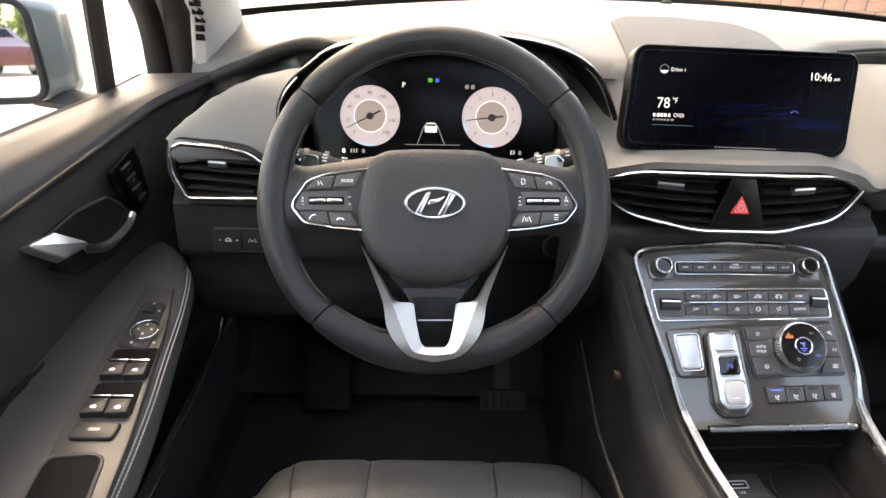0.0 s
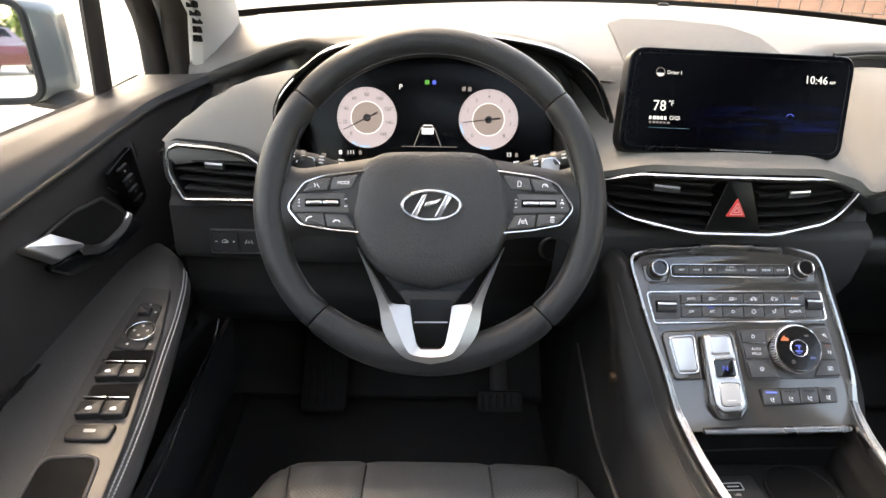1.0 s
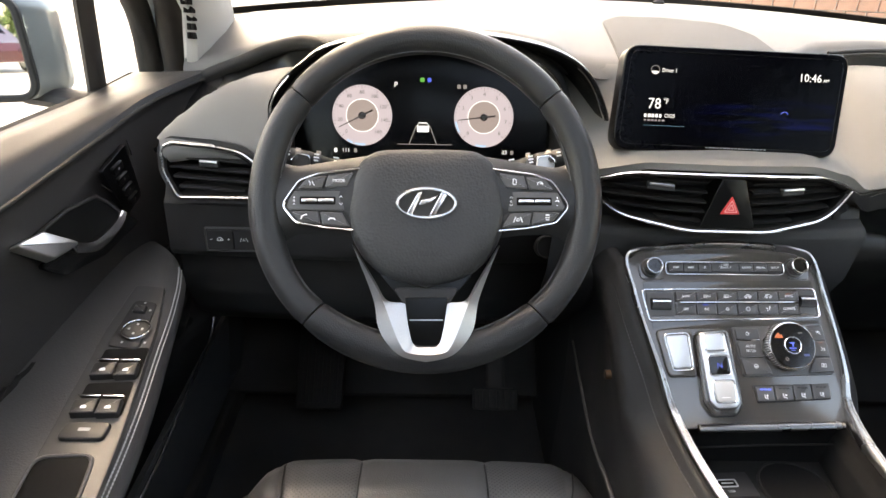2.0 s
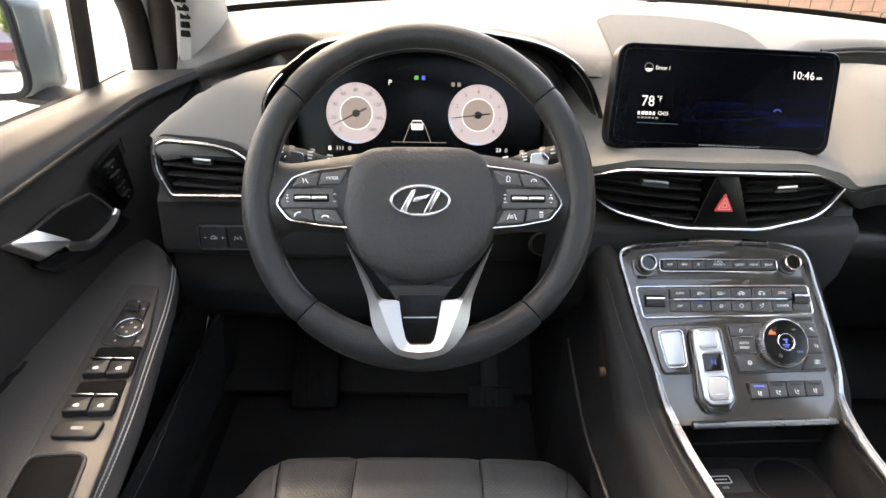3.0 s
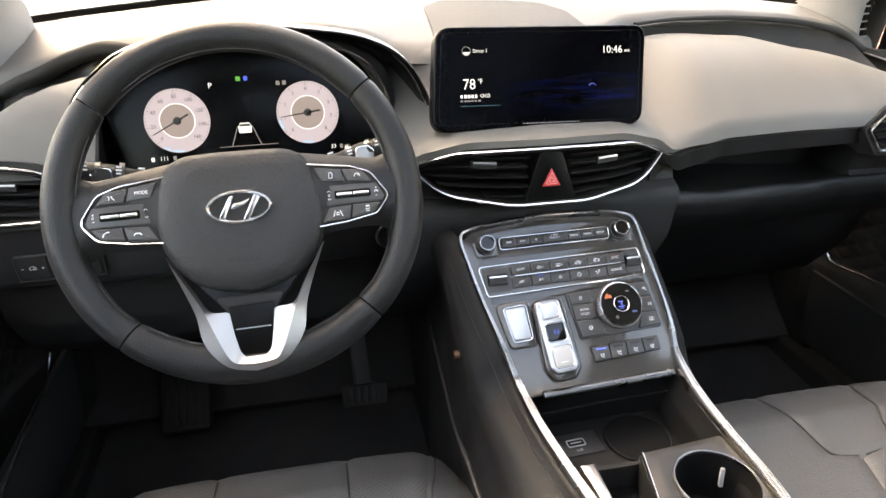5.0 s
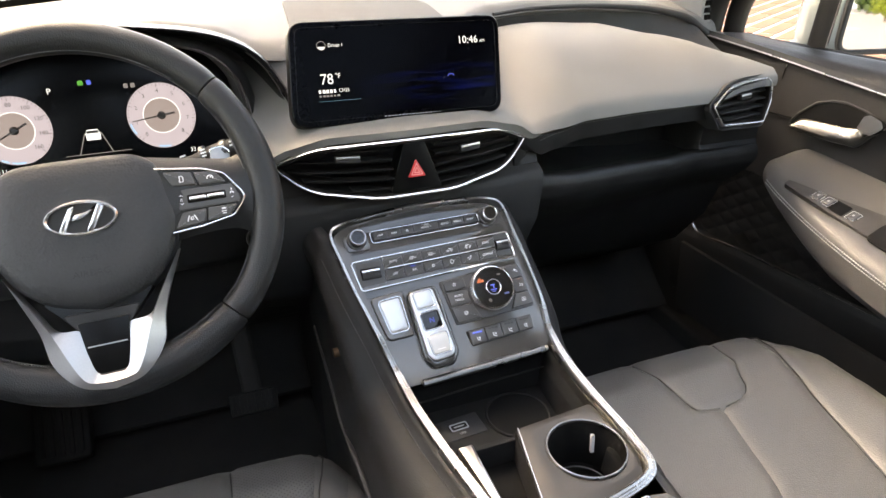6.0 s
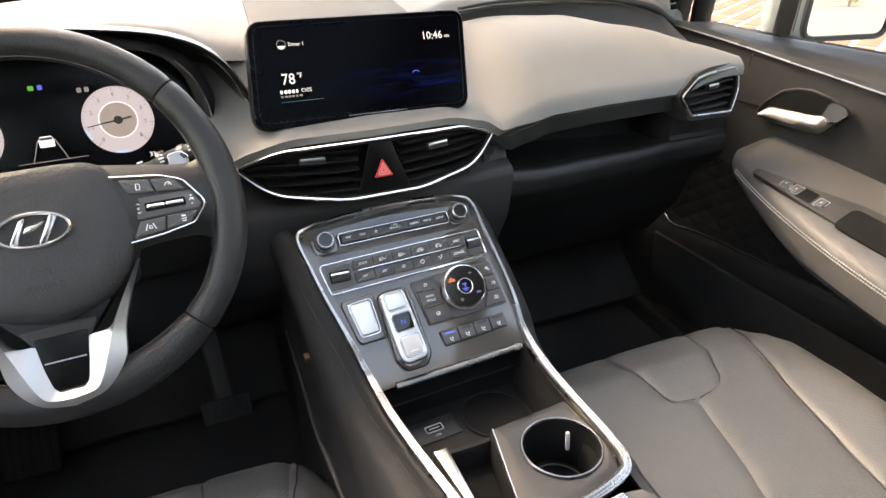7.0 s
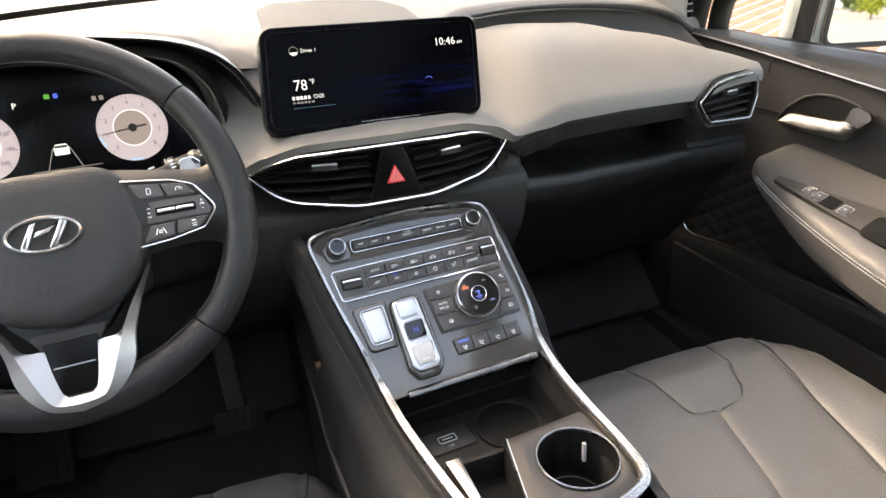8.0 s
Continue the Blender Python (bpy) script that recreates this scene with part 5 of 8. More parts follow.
def strokes(kind):
    """Line symbols of the keys, in a box about 9 mm wide: lists of points in millimetres."""
    arc = lambda r, a0, a1, cx=0.0, cy=0.0, n=8: [(cx + r * math.cos(radians(a0 + (a1 - a0) * i / n)), cy + r * math.sin(radians(a0 + (a1 - a0) * i / n))) for i in range(n + 1)]
    if kind == "front":
        return [[(-4.2, -1.6), (-3.2, 1.4), (1.2, 1.4), (2.2, -1.6)], [(-2.4, -2.6), (-2.8, -1.0), (-2.0, 0.4)], [(-0.4, -2.6), (-0.8, -1.0), (0.0, 0.4)], [(3.0, -0.6), (5.2, -0.6)]]
    if kind == "rear":
        return [[(-4.2, -1.6), (-4.2, 1.4), (1.8, 1.4), (1.8, -1.6), (-4.2, -1.6)], [(-2.4, -2.6), (-2.8, -1.0), (-2.0, 0.4)], [(-0.2, -2.6), (-0.6, -1.0), (0.2, 0.4)], [(3.0, -0.6), (5.2, -0.6)]]
    if kind in ("recirculate", "fresh"):
        car = [[(-4.4, -1.6), (-4.2, 0.0), (-2.6, 0.4), (-1.2, 1.9), (1.8, 1.9), (3.4, 0.2), (4.4, -0.2), (4.4, -1.6)], arc(0.9, 0, 360, -2.3, -1.7), arc(0.9, 0, 360, 2.3, -1.7)]
        return car + ([arc(0.9, -150, 90, 0.3, 0.4)] if kind == "recirculate" else [[(-3.4, 2.4), (-0.4, 0.6)]])
    if kind in ("fan", "small_fan"):
        k = 2.6 if kind == "fan" else 1.8
        return [arc(k * 0.55, a, a + 170, k * 0.5 * math.cos(radians(a + 85)), k * 0.5 * math.sin(radians(a + 85)), 5) for a in (0, 90, 180, 270)]
    if kind == "person":
        return [arc(0.8, 0, 360, 1.6, 2.2, 6), [(1.4, 1.0), (0.9, -1.4), (-1.6, -1.6), (-2.0, -3.0)], [(-3.6, 1.2), (-1.2, 0.4)], [(-1.8, 1.2), (-1.2, 0.4), (-2.0, -0.2)]]
    if kind == "camera":
        return [[(-2.0, -1.6), (-2.0, 1.4), (1.0, 1.4), (1.0, -1.6), (-2.0, -1.6)], [(-1.2, 1.6), (-0.5, 2.6), (0.4, 1.6)], [(1.0, 0.0), (2.4, 1.2)]]
    if kind == "wheel":
        return [arc(2.4, 0, 360, 0, 0, 12), [(-2.2, 0.2), (0, -0.3), (2.2, 0.2)], [(0, -0.3), (0, -2.2)]]
    if kind == "slope":
        return [[(-3.0, 1.8), (3.2, -1.8)], [(-1.4, 1.6), (-0.6, 2.8), (1.2, 1.8), (1.8, 0.2)], arc(0.7, 0, 360, -0.8, 1.2, 6)]
    if kind == "sensor":
        return [[(-3.0, -1.4), (-1.4, -1.4), (-1.4, 1.8), (-2.6, 1.8)], arc(1.6, -50, 50, -0.8, -0.4, 5), arc(2.8, -45, 45, -0.8, -0.4, 5)]
    if kind == "view":
        return [[(-3.0, -2.0), (-3.0, 2.0), (3.0, 2.0), (3.0, -2.0), (-3.0, -2.0)], arc(1.1, 0, 360, 0, 0, 8), [(-1.2, -2.0), (-1.0, -1.2)]]
    if kind == "star":
        return [[(2.0 * math.cos(radians(90 + 144 * i)), 2.0 * math.sin(radians(90 + 144 * i))) for i in range(6)]]
    if kind == "cooled":
        return [[(-1.8, 3.0), (-1.2, -1.2), (2.0, -1.8), (2.2, -3.0)], arc(0.8, 0, 360, 1.6, 1.8, 6), [(0.6, -0.2), (2.4, 0.4)]]
    return [[(-1.8, 3.0), (-1.2, -1.2), (2.0, -1.8), (2.2, -3.0)], [(0.6, 0.2), (1.2, 1.2), (0.6, 2.2)], [(1.9, 0.2), (2.5, 1.2), (1.9, 2.2)]]


def symbol(kind, m, mat, parent, size=1.0, weight=0.00035, name="key_symbol"):
    """A printed symbol, its lines raised a hair over the key."""
    bm = BM()
    for line in strokes(kind):
        tube(bm, [m @ Vector((x * 0.001 * size, y * 0.001 * size, 0)) for x, y in line], weight, 5, flat=0.5, up=m.col[2].xyz)
    return part(name, bm, mat, parent)


# gloss bars added over each row of the face to catch bright reflections
for x0, x1, y, tilt, h in ((-0.088, 0.100, 0.0235, 0.6, 0.0060), (-0.094, 0.116, -0.0140, 1.4, 0.0055), (-0.086, 0.118, -0.0625, 1.6, 0.0045)):
    bm = BM()
    q = shift(C, (x0 + x1) / 2, y, 0, tilt)
    w = (x1 - x0) / 2
    sheet(bm, lambda u, v: q @ Vector((w * (2 * u - 1), h * (2 * v - 1) - (0.006 * (2 * u - 1) ** 2 if y > 0 else 0), 0.0010 + 0.0003 * (1 - (2 * v - 1) ** 2))), 20, 10, 0.003, -C.col[2].xyz)
    part("highlight_bar", bm, GLOSS_GREY, console, "gloss dark grey bar added across the console face to catch highlights")

# rotary knobs
for x, y, plate in ((-0.0833, 0.0054, [(-0.1000, 0.0115), (-0.0690, 0.0165), (-0.0675, -0.0085), (-0.0965, -0.0085)]), (0.0957, 0.0095, [(0.0880, 0.0190), (0.1140, 0.0185), (0.1140, -0.0045), (0.0870, -0.0050)])):
    bm = BM()
    slab(bm, rounded(plate, 0.004), 0.0, 0.0018, C, 0.001)
    base = part("knob_plate", bm, CON, console)
    bm = BM()
    k = circle(x, y, 0.0125, 40)
    loft(bm, [[C @ Vector((x + (p.x - x) * g, y + (p.y - y) * g, z)) for p in k] for g, z in ((1.0, 0.0), (1.0, 0.003), (0.92, 0.005), (0.80, 0.0055), (0.80, 0.015), (0.78, 0.0165), (0.70, 0.017), (0.66, 0.0145), (0.1, 0.0140))])
    kn = part("rotary_knob", bm, BUTTON, base, "dark rotary knob with chrome edge")
    bm = BM()
    for i in range(36):
        a = 2 * math.pi * i / 36
        tube(bm, [C @ Vector((x + 0.0100 * math.cos(a), y + 0.0100 * math.sin(a), z)) for z in (0.006, 0.0148)], 0.00035, 4)
    part("knob_grip", bm, BUTTON, kn)
    bm = BM()
    band(bm, circle(x, y, 0.0101, 40), circle(x, y, 0.0085, 40), 0.0150, 0.0182, C, 0.0006)
    part("knob_edge", bm, CHROME, kn)
    bm = BM()
    slab(bm, circle(x, y, 0.0086, 32), 0.0140, 0.0152, C)
    part("knob_face", bm, PIANO, kn)

# radio button row
bm = BM()
row_o = rounded([(-0.0640, -0.0010), (0.0825, 0.0018), (0.0825, 0.0155), (-0.0640, 0.0130)], 0.004)
slab(bm, row_o, 0.0, 0.0012, C)
rowp = part("radio_panel", bm, BLACK, console)
bm = BM()
band(bm, offset(row_o, -0.0015), row_o, 0.0, 0.0028, C, 0.0005)
part("row_outline", bm, CHROME, rowp, "thin chrome outline")
cells = [(-0.0615, -0.0435, "MAP"), (-0.0430, -0.0250, "NAV"), (-0.0245, -0.0085, "star"), (-0.0080, 0.0260, "< SEEK\nTRACK >"), (0.0265, 0.0440, "RADIO"), (0.0445, 0.0620, "MEDIA"), (0.0625, 0.0800, "SETUP")]
for a, b, t in cells:
    s = lambda x: 0.0003 + 0.0182 * (x + 0.064)
    y0, y1 = s(a) + 0.0008, s(b) + 0.0008
    bm = BM()
    slab(bm, rounded([(a, y0), (b, y1), (b, y1 + 0.0108), (a, y0 + 0.0108)], 0.0012, 3), 0.001, 0.0038, C, 0.0012)
    key = part("radio_key", bm, BUTTON, rowp)
    at = shift(C, (a + b) / 2, (y0 + y1) / 2 + 0.0054, 0.0039, 1)
    if t == "star":
        symbol(t, at, WHITE_PRINT, key)
    else:
        lettering("key_lettering", t, 0.0036, at if "\n" not in t else shift(at, 0, 0.0018), WHITE_PRINT, key, 0.0001)

# climate panel
cl_o = rounded([(-0.0958, -0.0228), (0.1165, -0.0170), (0.1192, -0.0507), (-0.0890, -0.0590)], 0.004)
bm = BM()
slab(bm, cl_o, 0.0, 0.0010, C)
clim = part("climate_panel", bm, CON, console)
bm = BM()
band(bm, offset(cl_o, -0.0021), cl_o, 0.0, 0.0034, C, 0.0007)
part("panel_outline", bm, CHROME, clim, "thin chrome outline")
for r, (texts, yc) in enumerate(((["AUTO", "front", "rear", "recirculate", "fresh", "SYNC"], -0.0296), (["OFF", "A/C", "small_fan", "fan", "person", "CLIMATE"], -0.0452))):
    for i, t in enumerate(texts):
        a = -0.0562 + i * 0.0254 - r * 0.0006
        y = yc + 0.0006 * i
        top = 0.0046 - 0.0014 * r
        bm = BM()
        slab(bm, rect(a, y - 0.0062 - 0.0008 * r, a + 0.0249, y + 0.0060 + 0.0008 * r, 0.001, 3), 0.0005, top, C, 0.0014)
        key = part("climate_key", bm, BUTTON, clim)
        at = shift(C, a + 0.0124, y, top + 0.0001, 1.4)
        if t.isupper() or "/" in t:
            lettering("key_lettering", t, 0.0042, at, WHITE_PRINT, key, 0.0001, squeeze=0.9)
        else:
            symbol(t, at, WHITE_PRINT, key, 0.95)
bm = BM()
slab(bm, rect(-0.052, -0.0007, 0.089, 0.0007, 0.0005, 2), 0.003, 0.0050, shift(C, 0, -0.0360, 0, 1.35), 0.0004)
part("silver_line", bm, CHROME, clim)
bm = BM()
slab(bm, rect(-0.0235, -0.0402, -0.0170, -0.0386, 0.0005, 2), 0.0032, 0.0036, C)
part("indicator_lamp", bm, BLUE, clim, "small lit blue lamp")
bm = BM()
slab(bm, rect(0.0800, -0.0245, 0.0850, -0.0237, 0.0003, 2), 0.0046, 0.0049, C)
part("indicator_lamp", bm, AMBER, clim, "small lit amber lamp")
for x0, x1, y, w in ((-0.0915, -0.0580, -0.0395, 0.0113), (0.0958, 0.1160, -0.0325, 0.0085)):
    x = (x0 + x1) / 2
    bm = BM()
    slab(bm, rect(x0, y - 0.0150, x1, y + 0.0150, 0.0015), 0.0005, 0.0020, C, 0.0005)
    well = part("roller_well", bm, BUTTON, clim)
    bm = BM()
    slab(bm, rect(x - w - 0.0012, y - 0.0072, x + w + 0.0012, y + 0.0072, 0.0012), 0.0018, 0.0024, C)
    part("roller_slot", bm, VOID, well)
    bm = BM()
    rings = []
    for i in range(25):
        a = math.pi * i / 24
        for k in (1.0, 0.93):
            rings.append([C @ Vector((xx, y + 0.0066 * k * math.cos(a), 0.0008 + 0.0066 * k * math.sin(a))) for xx in (x - w, x + w)])
    loft(bm, rings, cap=False, closed=False)
    part("temperature_roller", bm, SWITCH_PLATE, well, "ridged dark temperature roller")
    bm = BM()
    slab(bm, rect(x - w, y + 0.0012, x + w, y + 0.0040, 0.0008, 2), 0.0064, 0.0082, C, 0.0006)
    part("roller_bar", bm, CHROME, well, "bright bar across the roller")

# big silver pad left of the selector
bm = BM()
pd = rounded([(-0.0845, -0.0710), (-0.0410, -0.0685), (-0.0390, -0.1265), (-0.0725, -0.1275)], [0.007, 0.006, 0.004, 0.008])
slab(bm, pd, 0.0, 0.0065, C, 0.0025)
pk = part("park_button_base", bm, CON, console)
bm = BM()
pb = rounded([(-0.0745, -0.0785), (-0.0480, -0.0765), (-0.0455, -0.1165), (-0.0670, -0.1180)], 0.004)
slab(bm, pb, 0.005, 0.0084, C, 0.0018)
part("park_button", bm, SILVER, pk, "large bright silver push button")
bm = BM()
band(bm, offset(pb, -0.0026), offset(pb, -0.0008), 0.006, 0.0084, C, 0.0006)
part("button_rim", bm, CHROME, pk)

# gear selector
bm = BM()
sel = rounded([(-0.0390, -0.0715), (0.0015, -0.0695), (0.0105, -0.1580), (0.0005, -0.1715), (-0.0260, -0.1725), (-0.0365, -0.1560)], [0.010, 0.010, 0.014, 0.01, 0.01, 0.014])
slab(bm, sel, 0.0, 0.0125, C, 0.005)
gs = part("selector_base", bm, GLOSS_GREY, console)
fr_o = rounded([(-0.0385, -0.0750), (-0.0060, -0.0730), (0.0045, -0.1545), (-0.0015, -0.1625), (-0.0245, -0.1645), (-0.0315, -0.1560)], [0.008, 0.008, 0.010, 0.008, 0.008, 0.010])
bm = BM()
slab(bm, fr_o, 0.010, 0.0165, C, 0.003)
part("selector_frame", bm, SILVER, gs, "bright chrome selector frame")
for pts, mt, nm, z in (([(-0.0330, -0.0775), (-0.0105, -0.0760), (-0.0080, -0.0965), (-0.0305, -0.0980)], SILVER, "reverse_key", 0.0182), ([(-0.0300, -0.1035), (-0.0060, -0.1020), (-0.0040, -0.1235), (-0.0280, -0.1250)], PIANO, "neutral_key", 0.0176), ([(-0.0270, -0.1320), (-0.0025, -0.1305), (-0.0015, -0.1540), (-0.0240, -0.1560)], STRIP, "drive_key", 0.0182)):
    ko = rounded(pts, 0.004)
    bm = BM()
    slab(bm, ko, 0.012, z, C, 0.0018)
    key = part(nm, bm, mt, gs)
    bm = BM()
    band(bm, offset(ko, -0.0016), offset(ko, -0.0002), 0.0155, 0.0180, C, 0.0005)
    part("key_bezel", bm, CHROME, key)
    if nm == "neutral_key":
        lettering("gear_letter", "N", 0.0090, shift(C, -0.0170, -0.1140, z + 0.0002, 3), BLUE, key, 0.0001, label="lit blue letter")
    elif nm == "drive_key":
        bm = BM()
        slab(bm, rect(-0.0050, -0.0004, 0.0050, 0.0004, 0.0002, 2), z, z + 0.0003, shift(C, -0.0135, -0.1500, 0, 3))
        part("key_line", bm, WHITE_PRINT, key)

# drive mode dial and the keys round it
bm = BM()
grp = rounded([(0.0080, -0.0660), (0.1195, -0.0610), (0.1275, -0.1170), (0.1245, -0.1205), (0.0175, -0.1250)], 0.004)
slab(bm, grp, 0.0, 0.0025, C, 0.001)
gp = part("mode_panel", bm, BUTTON, console)
mx, my = 0.0722, -0.0888
for pts, kind in (([(0.0115, -0.0680), (0.0400, -0.0668), (0.0415, -0.0803), (0.0130, -0.0813)], "camera"), ([(0.0132, -0.0828), (0.0417, -0.0818), (0.0435, -0.1003), (0.0150, -0.1013)], "hold"), ([(0.0152, -0.1028), (0.0437, -0.1018), (0.0520, -0.1215), (0.0190, -0.1230)], "wheel"),
                  ([(0.0985, -0.0632), (0.1185, -0.0625), (0.1210, -0.0800), (0.1055, -0.0803)], "slope"), ([(0.1060, -0.0817), (0.1213, -0.0814), (0.1238, -0.0996), (0.1050, -0.1000)], "sensor"), ([(0.1045, -0.1014), (0.1240, -0.1010), (0.1258, -0.1175), (0.0950, -0.1195)], "view")):
    bm = BM()
    slab(bm, rounded(pts, 0.0015, 3), 0.002, 0.0050, C, 0.0012)
    key = part("console_key", bm, BUTTON, gp)
    c = sum((Vector(p) for p in pts), Vector((0, 0))) / 4
    if kind == "hold":
        for j, t in enumerate(("AUTO", "HOLD")):
            lettering("key_lettering", t, 0.0042, shift(C, c.x, c.y + 0.0026 - 0.0054 * j, 0.0051), WHITE_PRINT, key, 0.0001)
    else:
        symbol(kind, shift(C, c.x + (0.002 if c.x > 0.09 else 0), c.y, 0.0051), WHITE_PRINT, key, 0.95)
for a, b in (((0.0200, -0.0818), (0.0400, -0.0810)), ((0.0222, -0.1019), (0.0425, -0.1010))):
    bm = BM()
    tube(bm, [C @ Vector((*a, 0.005)), C @ Vector((*b, 0.005))], 0.0006, 6)
    part("key_divider", bm, CHROME, gp)
bm = BM()
tube(bm, [C @ Vector((0.1125, -0.0832, 0.0051)), C @ Vector((0.1160, -0.0830, 0.0051))], 0.0004, 5)
part("indicator_lamp", bm, AMBER, gp, "small lit amber lamp")
bm = BM()
k = circle(mx, my, 0.0295, 56)
loft(bm, [[C @ Vector((mx + (p.x - mx) * g, my + (p.y - my) * g, z)) for p in k] for g, z in ((1.0, 0.0), (1.0, 0.005), (0.97, 0.0075), (0.95, 0.0155), (0.935, 0.0175), (0.905, 0.0180), (0.88, 0.0168), (0.1, 0.0168))])
md = part("mode_dial", bm, CHROME, gp, "chrome-edged drive mode dial")
bm = BM()
for i in range(60):
    a = 2 * math.pi * i / 60
    tube(bm, [C @ Vector((mx + 0.0284 * math.cos(a), my + 0.0284 * math.sin(a), z)) for z in (0.008, 0.0150)], 0.00045, 4)
part("dial_grip", bm, SILVER, md, "finely ribbed grip ring")
bm = BM()
slab(bm, circle(mx, my, 0.0258, 48), 0.016, 0.0176, C)
part("dial_face", bm, PIANO, md)
bm = BM()
band(bm, circle(mx, my, 0.0105, 36), circle(mx, my, 0.0090, 36), 0.0172, 0.0194, C, 0.0005)
part("dial_inner_ring", bm, CHROME, md)
for x, y, w, h, mt in ((-0.0005, 0.0030, 0.0062, 0.0016, BLUE), (0.0005, 0.0004, 0.0018, 0.0040, BLUE), (0.0, -0.0032, 0.0085, 0.0014, BLUE), (0.0, -0.0056, 0.0050, 0.0010, BLUE), (0.0155, -0.0110, 0.0065, 0.0026, glow("faint_blue", (0.1, 0.2, 1.0), 0.03)), (0.0110, 0.0150, 0.005, 0.002, glow("faint_white", (0.5, 0.5, 0.55), 0.012))):
    bm = BM()
    slab(bm, rect(mx + x - w / 2, my + y - h / 2, mx + x + w / 2, my + y + h / 2, 0.0005, 3), 0.0176, 0.0180, C)
    part("lit_symbol", bm, mt, md)
bm = BM()
slab(bm, rounded([(mx - 0.0205, my + 0.0085), (mx - 0.0105, my + 0.0085), (mx - 0.0115, my + 0.0130), (mx - 0.0135, my + 0.0115), (mx - 0.0155, my + 0.0150), (mx - 0.0185, my + 0.0120)], 0), 0.0176, 0.0180, C)
part("lit_symbol", bm, AMBER, md, "lit amber hill symbol")
symbol("small_fan", shift(C, mx - 0.0085, my - 0.0160, 0.0180), DIM, md, 1.0, name="lit_symbol")

# seat heater keys
LAMP_BLUE = glow("lamp_blue", (0.06, 0.14, 1.0), 0.30)
bm = BM()
slab(bm, rounded([(0.0265, -0.1345), (0.1175, -0.1310), (0.1195, -0.1490), (0.0310, -0.1550)], 0.003), 0.0, 0.002, C, 0.001)
sk = part("heater_row", bm, BLACK, console)
for i, kind in enumerate(("cooled", "heated", "heated", "cooled")):
    a = 0.0290 + 0.0222 * i
    y = -0.1447 + 0.0013 * i
    bm = BM()
    slab(bm, rounded([(a, y + 0.0088), (a + 0.0216, y + 0.0098), (a + 0.0222, y - 0.0078), (a + 0.0012, y - 0.0092)], 0.0015, 3), 0.001, 0.0045, C, 0.0012)
    key = part("heater_key", bm, BUTTON, sk)
    symbol(kind, shift(C, a + 0.0112, y - 0.0030, 0.0046), WHITE_PRINT, key, 1.0 if i % 3 else 0.9, 0.0005, "seat_symbol")
    for j in range(3):
        bm = BM()
        x = a + 0.0048 + j * 0.0046
        slab(bm, rect(x, y + 0.0048, x + 0.0036, y + 0.0064, 0.0006, 3), 0.0045, 0.0049, C)
        part("level_lamp", bm, LAMP_BLUE if i == 0 else BLACK, key, "small lit blue lamp" if i == 0 else "")
bm = BM()
tube(bm, [C @ Vector((-0.0420, -0.1845, 0.001)), C @ Vector((0.043, -0.1815, 0.002)), C @ Vector((0.1290, -0.1780, 0.001))], 0.0054, 10, flat=0.75)
part("lower_trim", bm, SATIN, console, "satin silver trim along the lower edge")

# open bin in front of the cup holders
FLOOR_BIN = ((0.290, 0.66), (0.500, 0.66), (0.494, 0.36), (0.322, 0.36))
bm = BM()
loft(bm, [[(x, y, z) for x, y in FLOOR_BIN] for z in (0.855, 0.845)])
part("bin_floor", bm, BIN, console, "black rubber bin floor")
for sg, pts in ((-1, [(0.296, 0.63), (0.302, 0.54), (0.314, 0.46), (0.328, 0.34)]), (1, [(0.501, 0.63), (0.496, 0.57), (0.494, 0.50), (0.495, 0.44), (0.488, 0.41)])):
    bm = BM()
    crv = spline([(x, y, 0) for x, y in pts], 20)
    sheet(bm, lambda u, v: (crv[round(u * 20)].x - sg * (0.005 * v + 0.004 * (v > 0.3)), crv[round(u * 20)].y, 0.918 - 0.066 * v), 20, 8, 0.003)
    part("bin_wall", bm, BIN, console)
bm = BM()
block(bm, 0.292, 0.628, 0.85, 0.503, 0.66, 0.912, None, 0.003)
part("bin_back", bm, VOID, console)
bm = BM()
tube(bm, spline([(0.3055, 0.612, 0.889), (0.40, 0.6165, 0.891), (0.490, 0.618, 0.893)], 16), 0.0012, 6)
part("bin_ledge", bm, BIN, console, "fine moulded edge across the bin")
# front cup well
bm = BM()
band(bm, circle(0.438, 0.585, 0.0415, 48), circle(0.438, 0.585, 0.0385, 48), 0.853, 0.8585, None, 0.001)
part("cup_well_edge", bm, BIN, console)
# flat disc: the well's depth is shade put into its colour
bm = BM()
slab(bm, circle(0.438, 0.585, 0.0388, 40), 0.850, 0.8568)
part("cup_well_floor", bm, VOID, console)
# data socket
bm = BM()
U = axes((0.3600, 0.590, 0.8555), (1, 0.06, 0), (-0.06, 1, 0))
slab(bm, rect(-0.028, -0.019, 0.030, 0.017, 0.002), 0, 0.0012, U, 0.0006)
us = part("socket_plate", bm, BLACK, console, "dark plate round the socket")
bm = BM()
band(bm, rect(-0.0115, -0.0055, 0.0115, 0.0060, 0.002), rect(-0.0102, -0.0042, 0.0102, 0.0047, 0.002), 0.001, 0.0026, U, 0.0004)
part("socket_rim", bm, GREY_PRINT, us)
bm = BM()
slab(bm, rect(-0.0100, -0.0040, 0.0100, 0.0045, 0.001), 0.0012, 0.0016, U)
part("socket_mouth", bm, VOID, us)
bm = BM()
slab(bm, rect(-0.007, -0.0004, 0.007, 0.0012, 0.0004), 0.0016, 0.0022, U)
part("socket_tongue", bm, GREY_PRINT, us)
